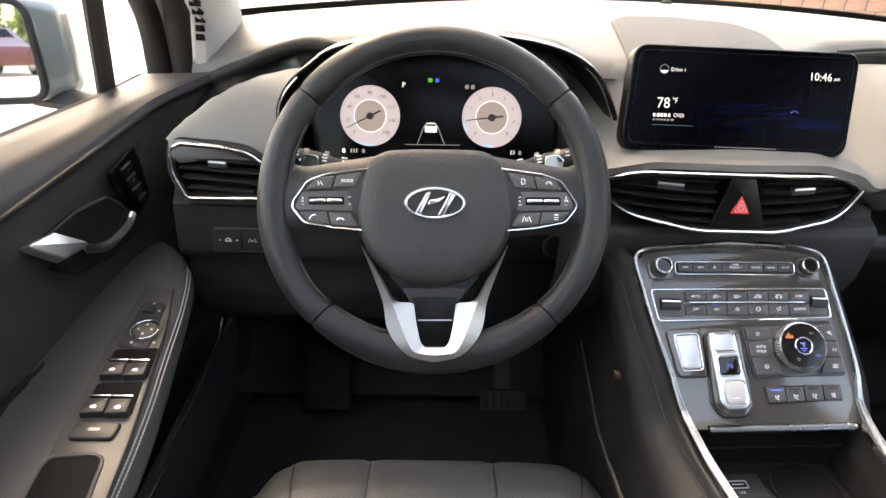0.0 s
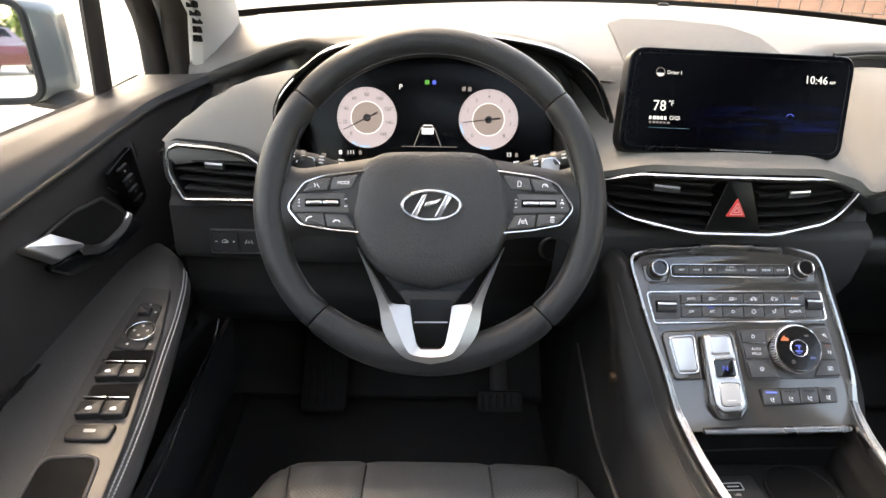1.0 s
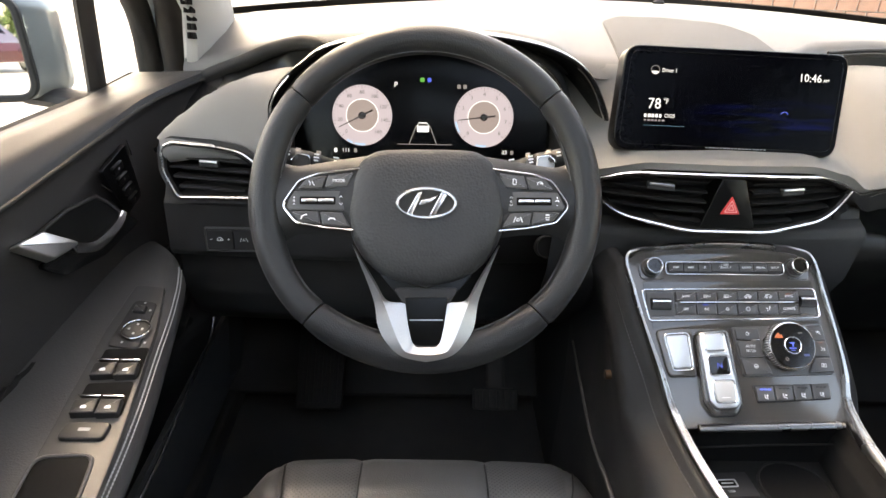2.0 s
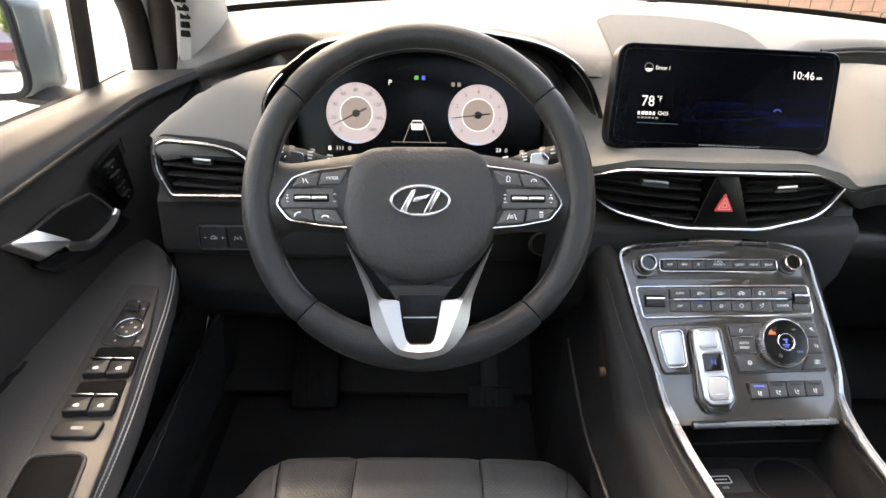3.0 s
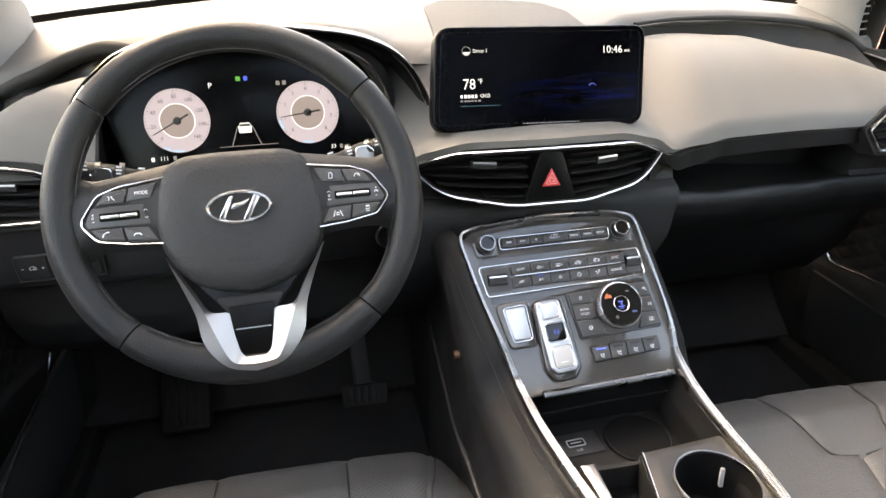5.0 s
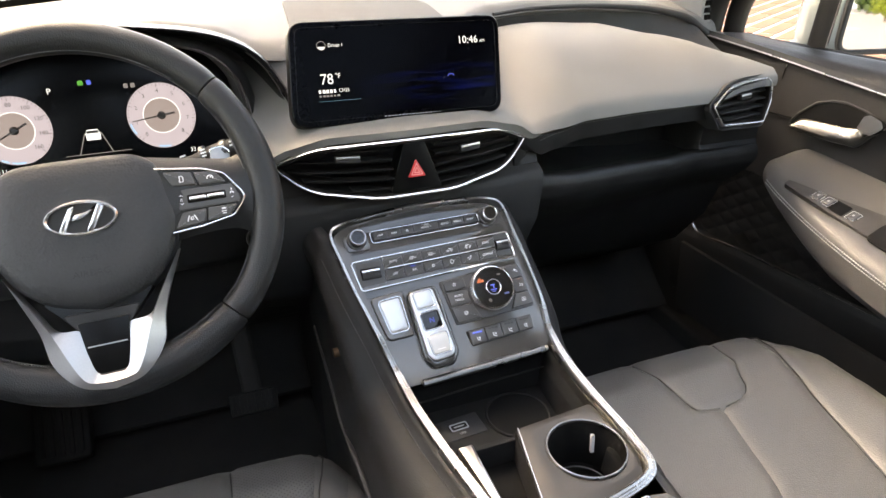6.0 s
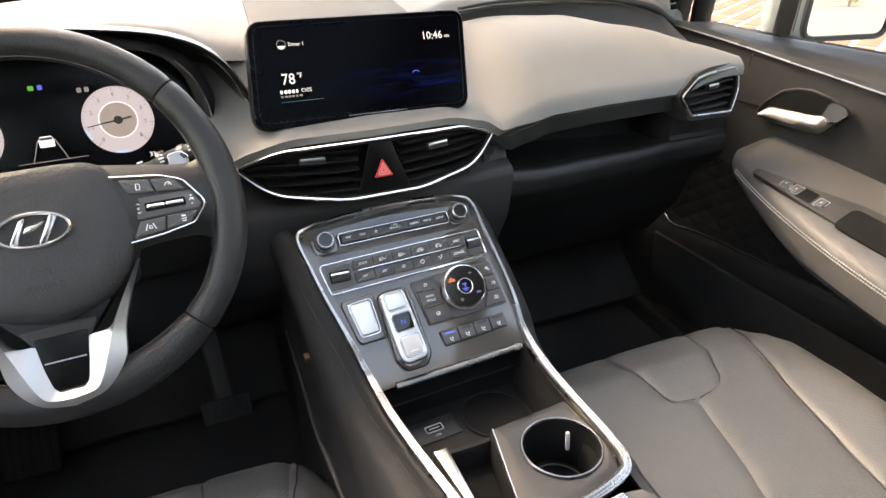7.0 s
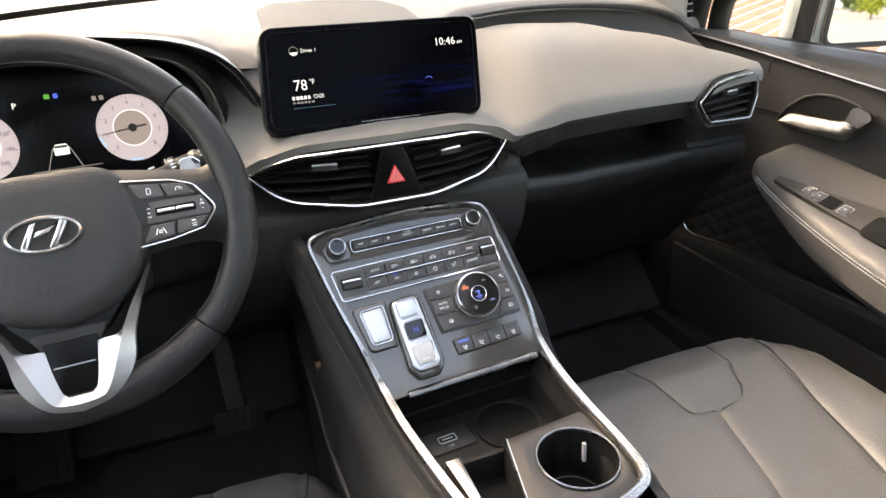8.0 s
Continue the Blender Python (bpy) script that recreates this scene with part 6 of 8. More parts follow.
lettering("socket_lettering", "USB", 0.0048, shift(U, 0.000, -0.0115, 0.0014), GREY_PRINT, us, 0.0001)

# cup holder plate
PL = axes((0, 0, 0.9185), (1, 0, 0), (0, 1, 0))
CUP = Vector((0.4485, 0.4515))
plate_o = rounded([(0.3940, 0.5035), (0.4900, 0.5110), (0.4930, 0.46), (0.4925, 0.420), (0.482, 0.400), (0.366, 0.372)], [0.002, 0.004, 0.03, 0.02, 0.012, 0.003], 5)
def reach(a):
    """Where the plate's edge lies in the direction a from the cup's middle."""
    w = Vector((math.cos(a), math.sin(a)))
    far = 0
    for p, q in zip(plate_o, plate_o[1:] + plate_o[:1]):
        e = q - p
        k = w.x * e.y - w.y * e.x
        if abs(k) > 1e-9:
            s = ((p.x - CUP.x) * e.y - (p.y - CUP.y) * e.x) / k
            f = ((p.x - CUP.x) * w.y - (p.y - CUP.y) * w.x) / k
            if s > far and -0.001 <= f <= 1.001:
                far = s
    return CUP + w * far
hole = circle(CUP.x, CUP.y, 0.0415, 144)
plate_o = [reach(math.atan2(p.y - CUP.y, p.x - CUP.x)) for p in hole]
bm = BM()
band(bm, plate_o, hole, -0.012, 0.0, PL, 0.0012)
cupp = part("cup_plate", bm, PLATE, console, "satin silver cup holder plate")
bm = BM()
tube(bm, [(p.x, p.y, 0.9172) for p in spline([(0.3945, 0.5042, 0), (0.380, 0.440, 0), (0.3665, 0.376, 0)], 12)], 0.0009, 6)
part("plate_edge", bm, RAIL, cupp, "bright edge of the plate")
bm = BM()
band(bm, circle(CUP.x, CUP.y, 0.0428, 56), circle(CUP.x, CUP.y, 0.0405, 56), -0.002, 0.0016, PL, 0.0008)
part("cup_ring", bm, SATIN, cupp)
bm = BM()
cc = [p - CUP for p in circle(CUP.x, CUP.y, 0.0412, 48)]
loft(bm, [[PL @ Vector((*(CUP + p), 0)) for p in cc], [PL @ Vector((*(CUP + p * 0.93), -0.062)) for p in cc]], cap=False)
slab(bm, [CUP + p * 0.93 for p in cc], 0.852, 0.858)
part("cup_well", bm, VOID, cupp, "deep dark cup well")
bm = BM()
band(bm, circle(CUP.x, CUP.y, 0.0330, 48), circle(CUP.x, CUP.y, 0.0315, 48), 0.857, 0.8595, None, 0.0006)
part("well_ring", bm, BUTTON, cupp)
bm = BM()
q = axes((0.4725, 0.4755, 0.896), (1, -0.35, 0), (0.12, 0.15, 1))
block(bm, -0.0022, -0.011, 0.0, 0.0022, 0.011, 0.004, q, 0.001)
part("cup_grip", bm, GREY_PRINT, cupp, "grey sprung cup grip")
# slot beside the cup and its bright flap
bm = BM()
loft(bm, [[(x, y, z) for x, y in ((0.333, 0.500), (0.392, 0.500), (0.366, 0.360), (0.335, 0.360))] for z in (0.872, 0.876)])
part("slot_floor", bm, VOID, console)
bm = BM()
loft(bm, [[(0.3925 - 0.0270 * v, 0.5020 - 0.13 * v, z) for v, z in ((0, 0.9165), (1, 0.9165), (1, 0.872), (0, 0.872))], [(0.3905 - 0.0270 * v, 0.5020 - 0.13 * v, z) for v, z in ((0, 0.9165), (1, 0.9165), (1, 0.872), (0, 0.872))]])
part("slot_side", bm, BIN, console)
bm = BM()
block(bm, 0.330, 0.500, 0.86, 0.394, 0.506, 0.906, None, 0.001)
part("slot_front", bm, BIN, console)
bm = BM()
slab(bm, rounded([(0.3235, 0.5030), (0.3400, 0.5030), (0.3385, 0.4250), (0.3345, 0.3900), (0.3310, 0.4100)], 0.001), 0.900, 0.9150, None, 0.002)
part("slot_flap", bm, SILVER, console, "bright satin flap beside the slot")
# console lid behind
bm = BM()
loft(bm, [[(x, y, z) for x, z in ((0.322, 0.88), (0.325, 0.912), (0.345, 0.917), (0.475, 0.917), (0.502, 0.910), (0.506, 0.88))] for y in (0.376, 0.30, 0.1, -0.2)])
part("console_lid", bm, DOOR_SKIN, console, "dark leather console lid")
bm = BM()
slab(bm, rounded([(0.424, 0.350), (0.470, 0.350), (0.470, 0.376), (0.424, 0.372)], 0.004), 0.916, 0.9215, None, 0.002)
part("lid_latch", bm, CHROME, console, "bright latch of the console lid")

# ---- front doors ----
def trim_d(y):
    """Half width of the door lining, seen from the car's middle."""
    return 0.742 + 0.13 * max(0, 1.10 - max(y, 0.45))


def arm_at(y, sg):
    """Inner edge and height of the armrest, smoothed along its length."""
    tab = [(-r[0], r[1], r[2]) for r in ARM_IN]
    q = Vector((0, 0))
    for k in range(9):
        yy = y + 0.012 * (k - 4) * min(1, max(0.02, (0.905 - y) / 0.05))
        q += Vector(along(tab, -yy)) + Vector(((0.020 if sg < 0 else -0.004) * min(1, max(0, (0.88 - yy) / 0.2)), 0))
    return q / 9


ARM_IN = [(0.90, 0.722, 1.000), (0.885, 0.708, 0.998), (0.84, 0.688, 0.994), (0.745, 0.660, 0.979), (0.63, 0.642, 0.961), (0.54, 0.634, 0.947), (0.40, 0.630, 0.930), (-0.3, 0.630, 0.92)]


def bead_z(y):
    """Height of the crease under the window ledge."""
    return 1.14 + 0.1255 * (max(y, 0.5) - 0.62)


def build_door(sg, label):
    X = lambda d: CX + sg * d
    dr = thing("front_door", (X(0.85), 0.5, 0.60), label, "car door", "front doors")
    ys = [1.105 - 1.36 * i / 60 for i in range(61)]
    # lining from the window line to the sill
    def lining(u, v):
        y = ys[round(u * 60)]
        d = trim_d(y) - (0.045 if sg < 0 else 0.015) * max(0, (y - 0.95) / 0.15) ** 1.5
        bz = bead_z(y)
        zt = 1.192 + 0.4 * max(0, bz - 1.185)
        rows = [(sill_d(y) + 0.005, zt - 0.012), (sill_d(y) - 0.010, zt), (d + 0.052, zt + 0.004), (d + 0.020, (zt + bz) / 2 + 0.008), (d + 0.004, bz + 0.010), (d, bz + 0.002), (d + 0.005, bz - 0.005), (d + 0.007, bz - 0.04), (d + 0.012, 1.04), (d + 0.018, 1.0), (d + 0.022, 0.93), (d + 0.024, 0.85), (d + 0.018, 0.78), (d + 0.012, 0.765), (d + 0.014, 0.70), (d + 0.03, 0.62), (d + 0.06, 0.57)]
        s = v * (len(rows) - 1)
        k = min(int(s), len(rows) - 2)
        q = Vector(rows[k]).lerp(Vector(rows[k + 1]), s - k)
        return (X(q.x), y, q.y)
    for nm, a, b, mat, lb in (("belt_roll", 0, 5, DOOR_TOP, "soft dark padded window ledge"), ("door_lining", 5, 10, TRIM, "dark moulded door lining"), ("lower_lining", 10, 16, BLACK, "black lower door lining")):
        bm = BM()
        sheet(bm, lambda u, v: lining(u, (a + (b - a) * v) / 16), 60, 4 * (b - a), 0.004, (sg, 0, -0.3))
        part(nm, bm, mat, dr, lb)
    bm = BM()
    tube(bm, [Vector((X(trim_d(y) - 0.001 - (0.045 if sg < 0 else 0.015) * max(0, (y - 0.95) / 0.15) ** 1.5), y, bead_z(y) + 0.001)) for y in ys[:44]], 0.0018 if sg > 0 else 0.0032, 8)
    # driver's bead is near black, its darker look put into the colour
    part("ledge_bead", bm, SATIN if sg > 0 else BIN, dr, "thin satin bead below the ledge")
    # outer skin
    bm = BM()
    sheet(bm, lambda u, v: (X(0.90 + 0.05 * math.sin(math.pi * v)), 1.30 - 1.6 * u, 1.165 - 0.70 * v), 10, 8, 0.004)
    part("door_skin", bm, PAINT, dr)
    # armrest
    bm = BM()
    rings = []
    for i in range(49):
        y = 0.9052 - 1.0 * (i / 48) ** 1.8
        q = arm_at(y, sg)
        d_in, z = q.x, q.y
        d_out = trim_d(y) + 0.026
        w = d_out - d_in
        f = min(1, (0.906 - y) / 0.05) ** 0.5
        h = 0.088 * min(1, ((0.906 - y) / 0.25) ** 0.6) + 0.012
        up = (0.034 if sg > 0 else -0.012) * f
        ring = [(d_out, z - 0.002 + up), (d_in + w * 0.55, z + 0.002 + up * 0.42), (d_in + 0.028 * f, z + up * 0.05), (d_in + 0.012 * f, z - 0.004), (d_in + 0.003, z - 0.014 * f), (d_in, z - 0.028 * f), (d_in + 0.003, z - h * (0.60 if sg > 0 else 0.45)), (d_in + w * (0.14 if sg > 0 else 0.30), z - h * 0.85), (d_in + w * 0.6, z - h), (d_out, z - h)]
        if sg > 0:
            ring = [(a, b + 0.012 * f) for a, b in ring]
        k = min(1, (0.906 - y) / 0.075)
        k = math.sqrt(1 - (1 - k) ** 2)
        dc, zc = d_out - 0.42 * w, z - h * 0.5
        rings.append([Vector((X(dc + (a - dc) * k), y, zc + (b - zc) * (0.35 + 0.65 * k))) for a, b in ring])
    loft(bm, rings)
    arm = part("armrest", bm, DOOR_SKIN, dr, "stitched leather armrest")
    bm = BM()
    for i in range(150):
        y = 0.845 - 0.0046 * i
        pts = []
        for yy in (y, y - 0.0030):
            q = arm_at(yy, sg)
            dd = q.x
            pts.append(Vector((X(dd + (0.0066 if sg < 0 else 0.0012)), yy, q.y - (0.0078 if sg < 0 else 0.0045))))
        tube(bm, pts, 0.0010, 5)
        tube(bm, [p + Vector((-sg * 0.0030, 0, -0.0040)) for p in pts] if sg < 0 else [p + Vector((-sg * 0.0012, 0, -0.0045)) for p in pts], 0.0009, 5)
    part("arm_stitching", bm, THREAD, arm, "double row of grey stitches")
    # switch plate on the armrest, built flat along the slope of its top
    A = axes((X(0.69), 0.72, 0.9945), (sg, 0, 0.30), (0, 1, 0.155)) if sg > 0 else axes((X(0.7), 0.72, 0.9745), (1, 0, 0), (0, 1, 0.155))
    fx = (lambda d: (d - 0.69) * 1.044) if sg > 0 else (lambda d: -(d - 0.7))
    def outline(pts, r):
        if sg < 0:
            pts = [(d - 0.10 * (0.77 - y), y - 0.014) for d, y in pts]
        else:
            pts = [(d - 0.024, y) for d, y in pts]
        o = [(fx(d), y - 0.72) for d, y in pts]
        return rounded(o, r)
    bm = BM()
    slab(bm, outline([(0.697, 0.802), (0.735, 0.806), (0.748, 0.720), (0.757, 0.560), (0.770, 0.33), (0.690, 0.33), (0.684, 0.560), (0.688, 0.72)] if sg < 0 else [(0.703, 0.794), (0.716, 0.797), (0.736, 0.705), (0.756, 0.620), (0.768, 0.33), (0.694, 0.33), (0.696, 0.560), (0.698, 0.70)], [0.006, 0.006, 0.05, 0.1, 0.03, 0.03, 0.05, 0.05]), -0.004, 0.004, A, 0.0015)
    pl = part("switch_plate", bm, SWITCH_PLATE if sg < 0 else TRIM, dr, "dark satin switch plate")
    def key(pts, name, z=0.008, mat=BUTTON, r=0.003, parent=None, bevel=0.002, z0=0.003):
        bm = BM()
        slab(bm, outline(pts, r), z0, z, A, bevel)
        return part(name, bm, mat, parent or pl)
    if sg < 0:
        mk = key([(0.698, 0.768), (0.727, 0.773), (0.738, 0.690), (0.699, 0.684)], "mirror_pod", 0.0065, BLACK_SOFT, 0.008)
        bm = BM()
        slab(bm, [p for p in circle(fx(0.704), 0.7005 - 0.72, 0.0150, 36)], 0.006, 0.0095, A, 0.002, dome=0.0008)
        part("mirror_adjuster", bm, DARK_KEY, mk)
        bm = BM()
        band(bm, circle(fx(0.704), -0.0195, 0.0168, 36), circle(fx(0.704), -0.0195, 0.0154, 36), 0.006, 0.0105, A, 0.0005)
        part("adjuster_ring", bm, CHROME, mk)
        key([(0.707, 0.757), (0.722, 0.759), (0.723, 0.747), (0.708, 0.745)], "fold_switch", 0.011, BLACK, 0.001, mk)
        for d, y in ((0.7010, 0.738), (0.7215, 0.738), (0.6870, 0.681), (0.7135, 0.681), (0.7120, 0.752), (0.704, 0.7085), (0.704, 0.6925), (0.6962, 0.7005), (0.7118, 0.7005)):
            bm = BM()
            slab(bm, rect(fx(d) - 0.0013, y - 0.72 - 0.0014, fx(d) + 0.0013, y - 0.72 + 0.0014, 0.0005, 2), 0.0064, 0.0068 if abs(y - 0.7005) > 0.012 else 0.0106, A)
            part("pod_symbol", bm, GREY_PRINT, mk)
        for y0, dd in ((0.643, 0.0), (0.590, 0.003)):
            well = key([(0.688 + dd, y0 + 0.046), (0.737 + dd, y0 + 0.042), (0.741 + dd, y0 - 0.006), (0.688 + dd, y0 - 0.002)], "switch_well", 0.0048, VOID, 0.004, bevel=0.0005)
            for a, b in ((0.690 + dd, 0.7125 + dd), (0.7140 + dd, 0.7385 + dd)):
                k = key([(a, y0 + 0.016), (b, y0 + 0.014), (b + 0.001, y0 - 0.006), (a, y0 - 0.004)], "window_switch", 0.0125, DARK_KEY, 0.002, well, 0.002)
                bm = BM()
                yy = y0 + 0.003
                off = 0.10 * (0.77 - yy)
                c = ((fx(a) + fx(b)) / 2 - fx(0.7 + off), yy - 0.014 - 0.72)
                slab(bm, rounded([(c[0] - 0.0030, c[1] - 0.0022), (c[0] + 0.0030, c[1] - 0.0022), (c[0] + 0.0030, c[1] + 0.0006), (c[0] + 0.0012, c[1] + 0.0024), (c[0] - 0.0030, c[1] + 0.0010)], 0.0005, 2), 0.0124, 0.0129, A)
                part("switch_symbol", bm, WHITE_PRINT, k)
                bm = BM()
                slab(bm, rect(min(fx(a), fx(b)) - fx(0.7 + off), y0 + 0.0025 - 0.72, max(fx(a), fx(b)) - fx(0.7 + off), y0 + 0.0042 - 0.72, 0.0005, 2), 0.010, 0.0140, A, 0.0005)
                part("switch_edge", bm, CHROME, k, "silver front edge of the switch")
        lk = key([(0.696, 0.578), (0.742, 0.576), (0.746, 0.556), (0.700, 0.556)], "lock_switch", 0.0085, DARK_KEY, 0.006)
        bm = BM()
        slab(bm, rect(fx(0.7005) - 0.006, 0.553 - 0.72 - 0.002, fx(0.7005) + 0.006, 0.553 - 0.72 + 0.002, 0.001, 2), 0.0083, 0.0089, A)
        part("lock_symbol", bm, GREY_PRINT, lk)
        po = [(0.702, 0.540), (0.758, 0.536), (0.770, 0.36), (0.702, 0.36)]
        # thin near-black slab: the pocket's inner shade is put into its colour
        key(po, "pull_pocket", 0.0046, VOID, 0.014, bevel=0.0005)
        bm = BM()
        tube(bm, [A @ Vector((p.x, p.y, 0.0044)) for p in outline(po, 0.014)], 0.0022, 8, closed=True)
        part("pocket_rim", bm, SWITCH_PLATE, pl)
    else:
        for y in (0.735, 0.715, 0.668):
            k = key([(0.707, y + 0.007), (0.725, y + 0.008), (0.726, y - 0.006), (0.708, y - 0.007)], "window_switch", 0.0065, BUTTON, 0.002, None, 0.002)
            bm = BM()
            slab(bm, rect(fx(0.692) - 0.0022, y - 0.7195 - 0.0016, fx(0.692) + 0.0022, y - 0.7195 + 0.0016, 0.001, 2), 0.0063, 0.0068, A)
            part("switch_symbol", bm, GREY_PRINT, k)
            bm = BM()
            band(bm, outline([(0.7055, y + 0.0085), (0.7265, y + 0.0095), (0.7275, y - 0.0075), (0.7065, y - 0.0085)], 0.002), outline([(0.7064, y + 0.0076), (0.7256, y + 0.0086), (0.7266, y - 0.0066), (0.7074, y - 0.0076)], 0.002), 0.003, 0.0050, A, 0.0003)
            part("switch_outline", bm, RAIL, k)
        key([(0.703, 0.708), (0.729, 0.710), (0.730, 0.682), (0.704, 0.680)], "switch_well", 0.0048, VOID, 0.003, bevel=0.0005)
        # pocket drawn as a flat slab, shade given by its near-black colour
        key([(0.690, 0.625), (0.742, 0.630), (0.748, 0.43), (0.690, 0.43)], "pull_pocket", 0.0046, VOID, 0.014, bevel=0.0005)
    # pull handle in its recess
    hy, hz = (0.775, 1.070) if sg < 0 else (0.790, 1.099)
    H = axes((X(trim_d(hy) + 0.004), hy, hz), (-0.13 * sg, 1, 0.03), (0, 0, 1))
    inw = -sg
    rec = rounded([(-0.0745, 0.032), (-0.015, 0.038), (0.041, 0.032), (0.062, 0.014), (0.086, -0.012), (0.02, -0.024), (-0.03, -0.008), (-0.075, 0.003)] if sg < 0 else [(0.105, -0.030), (0.0914, -0.0085), (0.0624, 0.019), (0.0366, 0.029), (0.010, 0.032), (-0.0228, 0.0275), (-0.0390, 0.022), (-0.050, -0.006), (-0.0295, -0.0350), (0.0243, -0.0395), (0.0842, -0.0385)], 0.008, 6)
    # slab in near-black: the recess's shade is put into its colour
    bm = BM()
    slab(bm, rec, *sorted((inw * -0.001, inw * 0.004)), H, 0.0005)
    hd = part("handle_recess", bm, VOID, dr, "dark recess behind the pull handle")
    bm = BM()
    tube(bm, [H @ Vector((p.x, p.y, inw * 0.004)) for p in rec], 0.0022, 8, closed=True)
    part("recess_edge", bm, TRIM, hd)
    # the blade: a bright lip, thin on the driver's side and a broad scoop on the other
    bm = BM()
    rings = []
    if sg < 0:
        line = spline([(0.082, -0.0070, 0.006), (0.062, -0.0155, 0.012), (0.020, -0.0190, 0.018), (-0.006, -0.0150, 0.020), (-0.034, -0.0010, 0.018)], 30)
        for i, p in enumerate(line):
            hgt = 0.0028 + 0.0036 * i / 30
            t = (line[min(i + 1, 30)] - line[max(i - 1, 0)]).normalized()
            n = Vector((-t.y, t.x, 0))
            n = n if n.y > 0 else -n
            rings.append([H @ Vector((*(p.xy + n.xy * (hgt * c)), p.z * 0.55 + 0.0065 * e)) for c, e in ((-1, -0.6), (-1.15, 1.0), (-1.0, 1.5), (-0.7, 1.5), (0.2, 1.05), (1.0, 0.65), (1.1, 0.2), (0.8, -0.9))])
    else:
        upper = spline([(0.092, -0.024, 0), (0.078, -0.0126, 0), (0.0433, -0.0095, 0), (0.0, -0.0060, 0), (-0.020, 0.0, 0), (-0.030, 0.010, 0)], 30)
        lower = spline([(0.094, -0.032, 0), (0.0842, -0.0355, 0), (0.0243, -0.0370, 0), (-0.015, -0.0350, 0), (-0.0292, -0.0325, 0), (-0.050, -0.0070, 0)], 30)
        for a, b in zip(lower, upper):
            rings.append([H @ Vector((*a.lerp(b, f).xy, -z)) for f, z in ((0, 0.001), (0.02, 0.010), (0.10, 0.0145), (0.30, 0.0165), (0.55, 0.0140), (0.80, 0.0085), (0.95, 0.0050), (1.0, 0.001))])
    loft(bm, rings)
    part("pull_handle", bm, CHROME if sg < 0 else SATIN, hd, "bright satin chrome pull handle")
    bm = BM()
    slab(bm, rounded([(-0.109, 0.036), (-0.066, 0.0315), (-0.0305, -0.003), (-0.0770, 0.0000)] if sg < 0 else [(-0.0310, 0.020), (-0.0400, 0.0245), (-0.0595, 0.0195), (-0.0670, 0.0102), (-0.0522, -0.0070), (-0.0270, -0.002)], 0.004), *sorted((0, inw * 0.015)), H @ Matrix.Translation((0, 0.012, inw * 0.006)) @ Matrix.Rotation(radians(-27 if sg < 0 else 10), 4, "X") @ Matrix.Translation((0, -0.012, 0)), 0.003)
    part("handle_end", bm, SILVER if sg < 0 else SATIN, hd, "satin silver handle end")
    if sg < 0:
        bm = BM()
        slab(bm, rounded([(-0.088, 0.000), (-0.048, -0.032), (0.030, -0.046), (0.117, -0.0375), (0.086, -0.013), (0.020, -0.026), (-0.030, -0.010)], 0.006), 0.0, 0.009, H, 0.003)
        part("handle_bracket", bm, HOOD, hd, "gloss black bracket below the pull handle")
    if sg > 0:
        bm = BM()
        tube(bm, [Vector((X(trim_d(y) + 0.0065), y, 1.081 + 0.02 * max(0, 0.93 - y))) for y in (1.00, 0.96, 0.93, 0.90, 0.875)], 0.0016, 6)
        part("lining_joint", bm, VOID, dr, "dark joint across the door lining")
        bm = BM()
        tube(bm, [Vector((X(trim_d(y) + 0.0045), y, z)) for y, z in ((0.927, 1.173), (0.929, 1.160), (0.930, 1.146))], 0.0007, 6)
        part("lining_seam", bm, SATIN, dr, "thin pale upright seam in the lining")
    if sg < 0:
        Q = axes((X(trim_d(0.882) + 0.004), 0.886, 1.100), (0, 1, 0.02), (0.08, 0, 1))
        k = 1 if Q.col[2].x > 0 else -1
        zr = lambda a, b: (min(k * a, k * b), max(k * a, k * b))
        bm = BM()
        slab(bm, rounded([(-0.066, 0.036), (0.006, 0.048), (0.040, -0.040), (-0.012, -0.050)], 0.006), *zr(-0.002, 0.004), Q, 0.0005)
        mp = part("memory_panel", bm, HOUSING, dr, "gloss black panel with seat memory keys")
        for i in range(4):
            y0 = 0.026 - 0.0195 * i
            bm = BM()
            slab(bm, rounded([(-0.040 + 0.013 * i, y0 - 0.006), (-0.012 + 0.012 * i, y0 - 0.004), (-0.016 + 0.012 * i, y0 + 0.008), (-0.046 + 0.013 * i, y0 + 0.006)], 0.003), *zr(0.003, 0.008), Q, 0.0015)
            key_ob = part("memory_key", bm, HOUSING, mp)
            bm = BM()
            slab(bm, rect(-0.030 + 0.0125 * i, y0 - 0.001, -0.027 + 0.0125 * i, y0 + 0.002, 0.0005), *zr(0.007, 0.0084), Q)
            part("key_symbol", bm, GREY_PRINT, key_ob)
        # glints at the panel's edges, put in as short chrome bars
        for p0, p1 in (((-0.072, 0.020), (-0.048, 0.002)), ((0.012, 0.052), (0.022, 0.028))):
            bm = BM()
            tube(bm, [Q @ Vector((*p, k * 0.004)) for p in (p0, p1)], 0.0009, 6)
            part("panel_glint", bm, CHROME, mp, "thin bright glint line at the panel edge")
    # bright strip low on the door and the dark map pocket
    bm = BM()
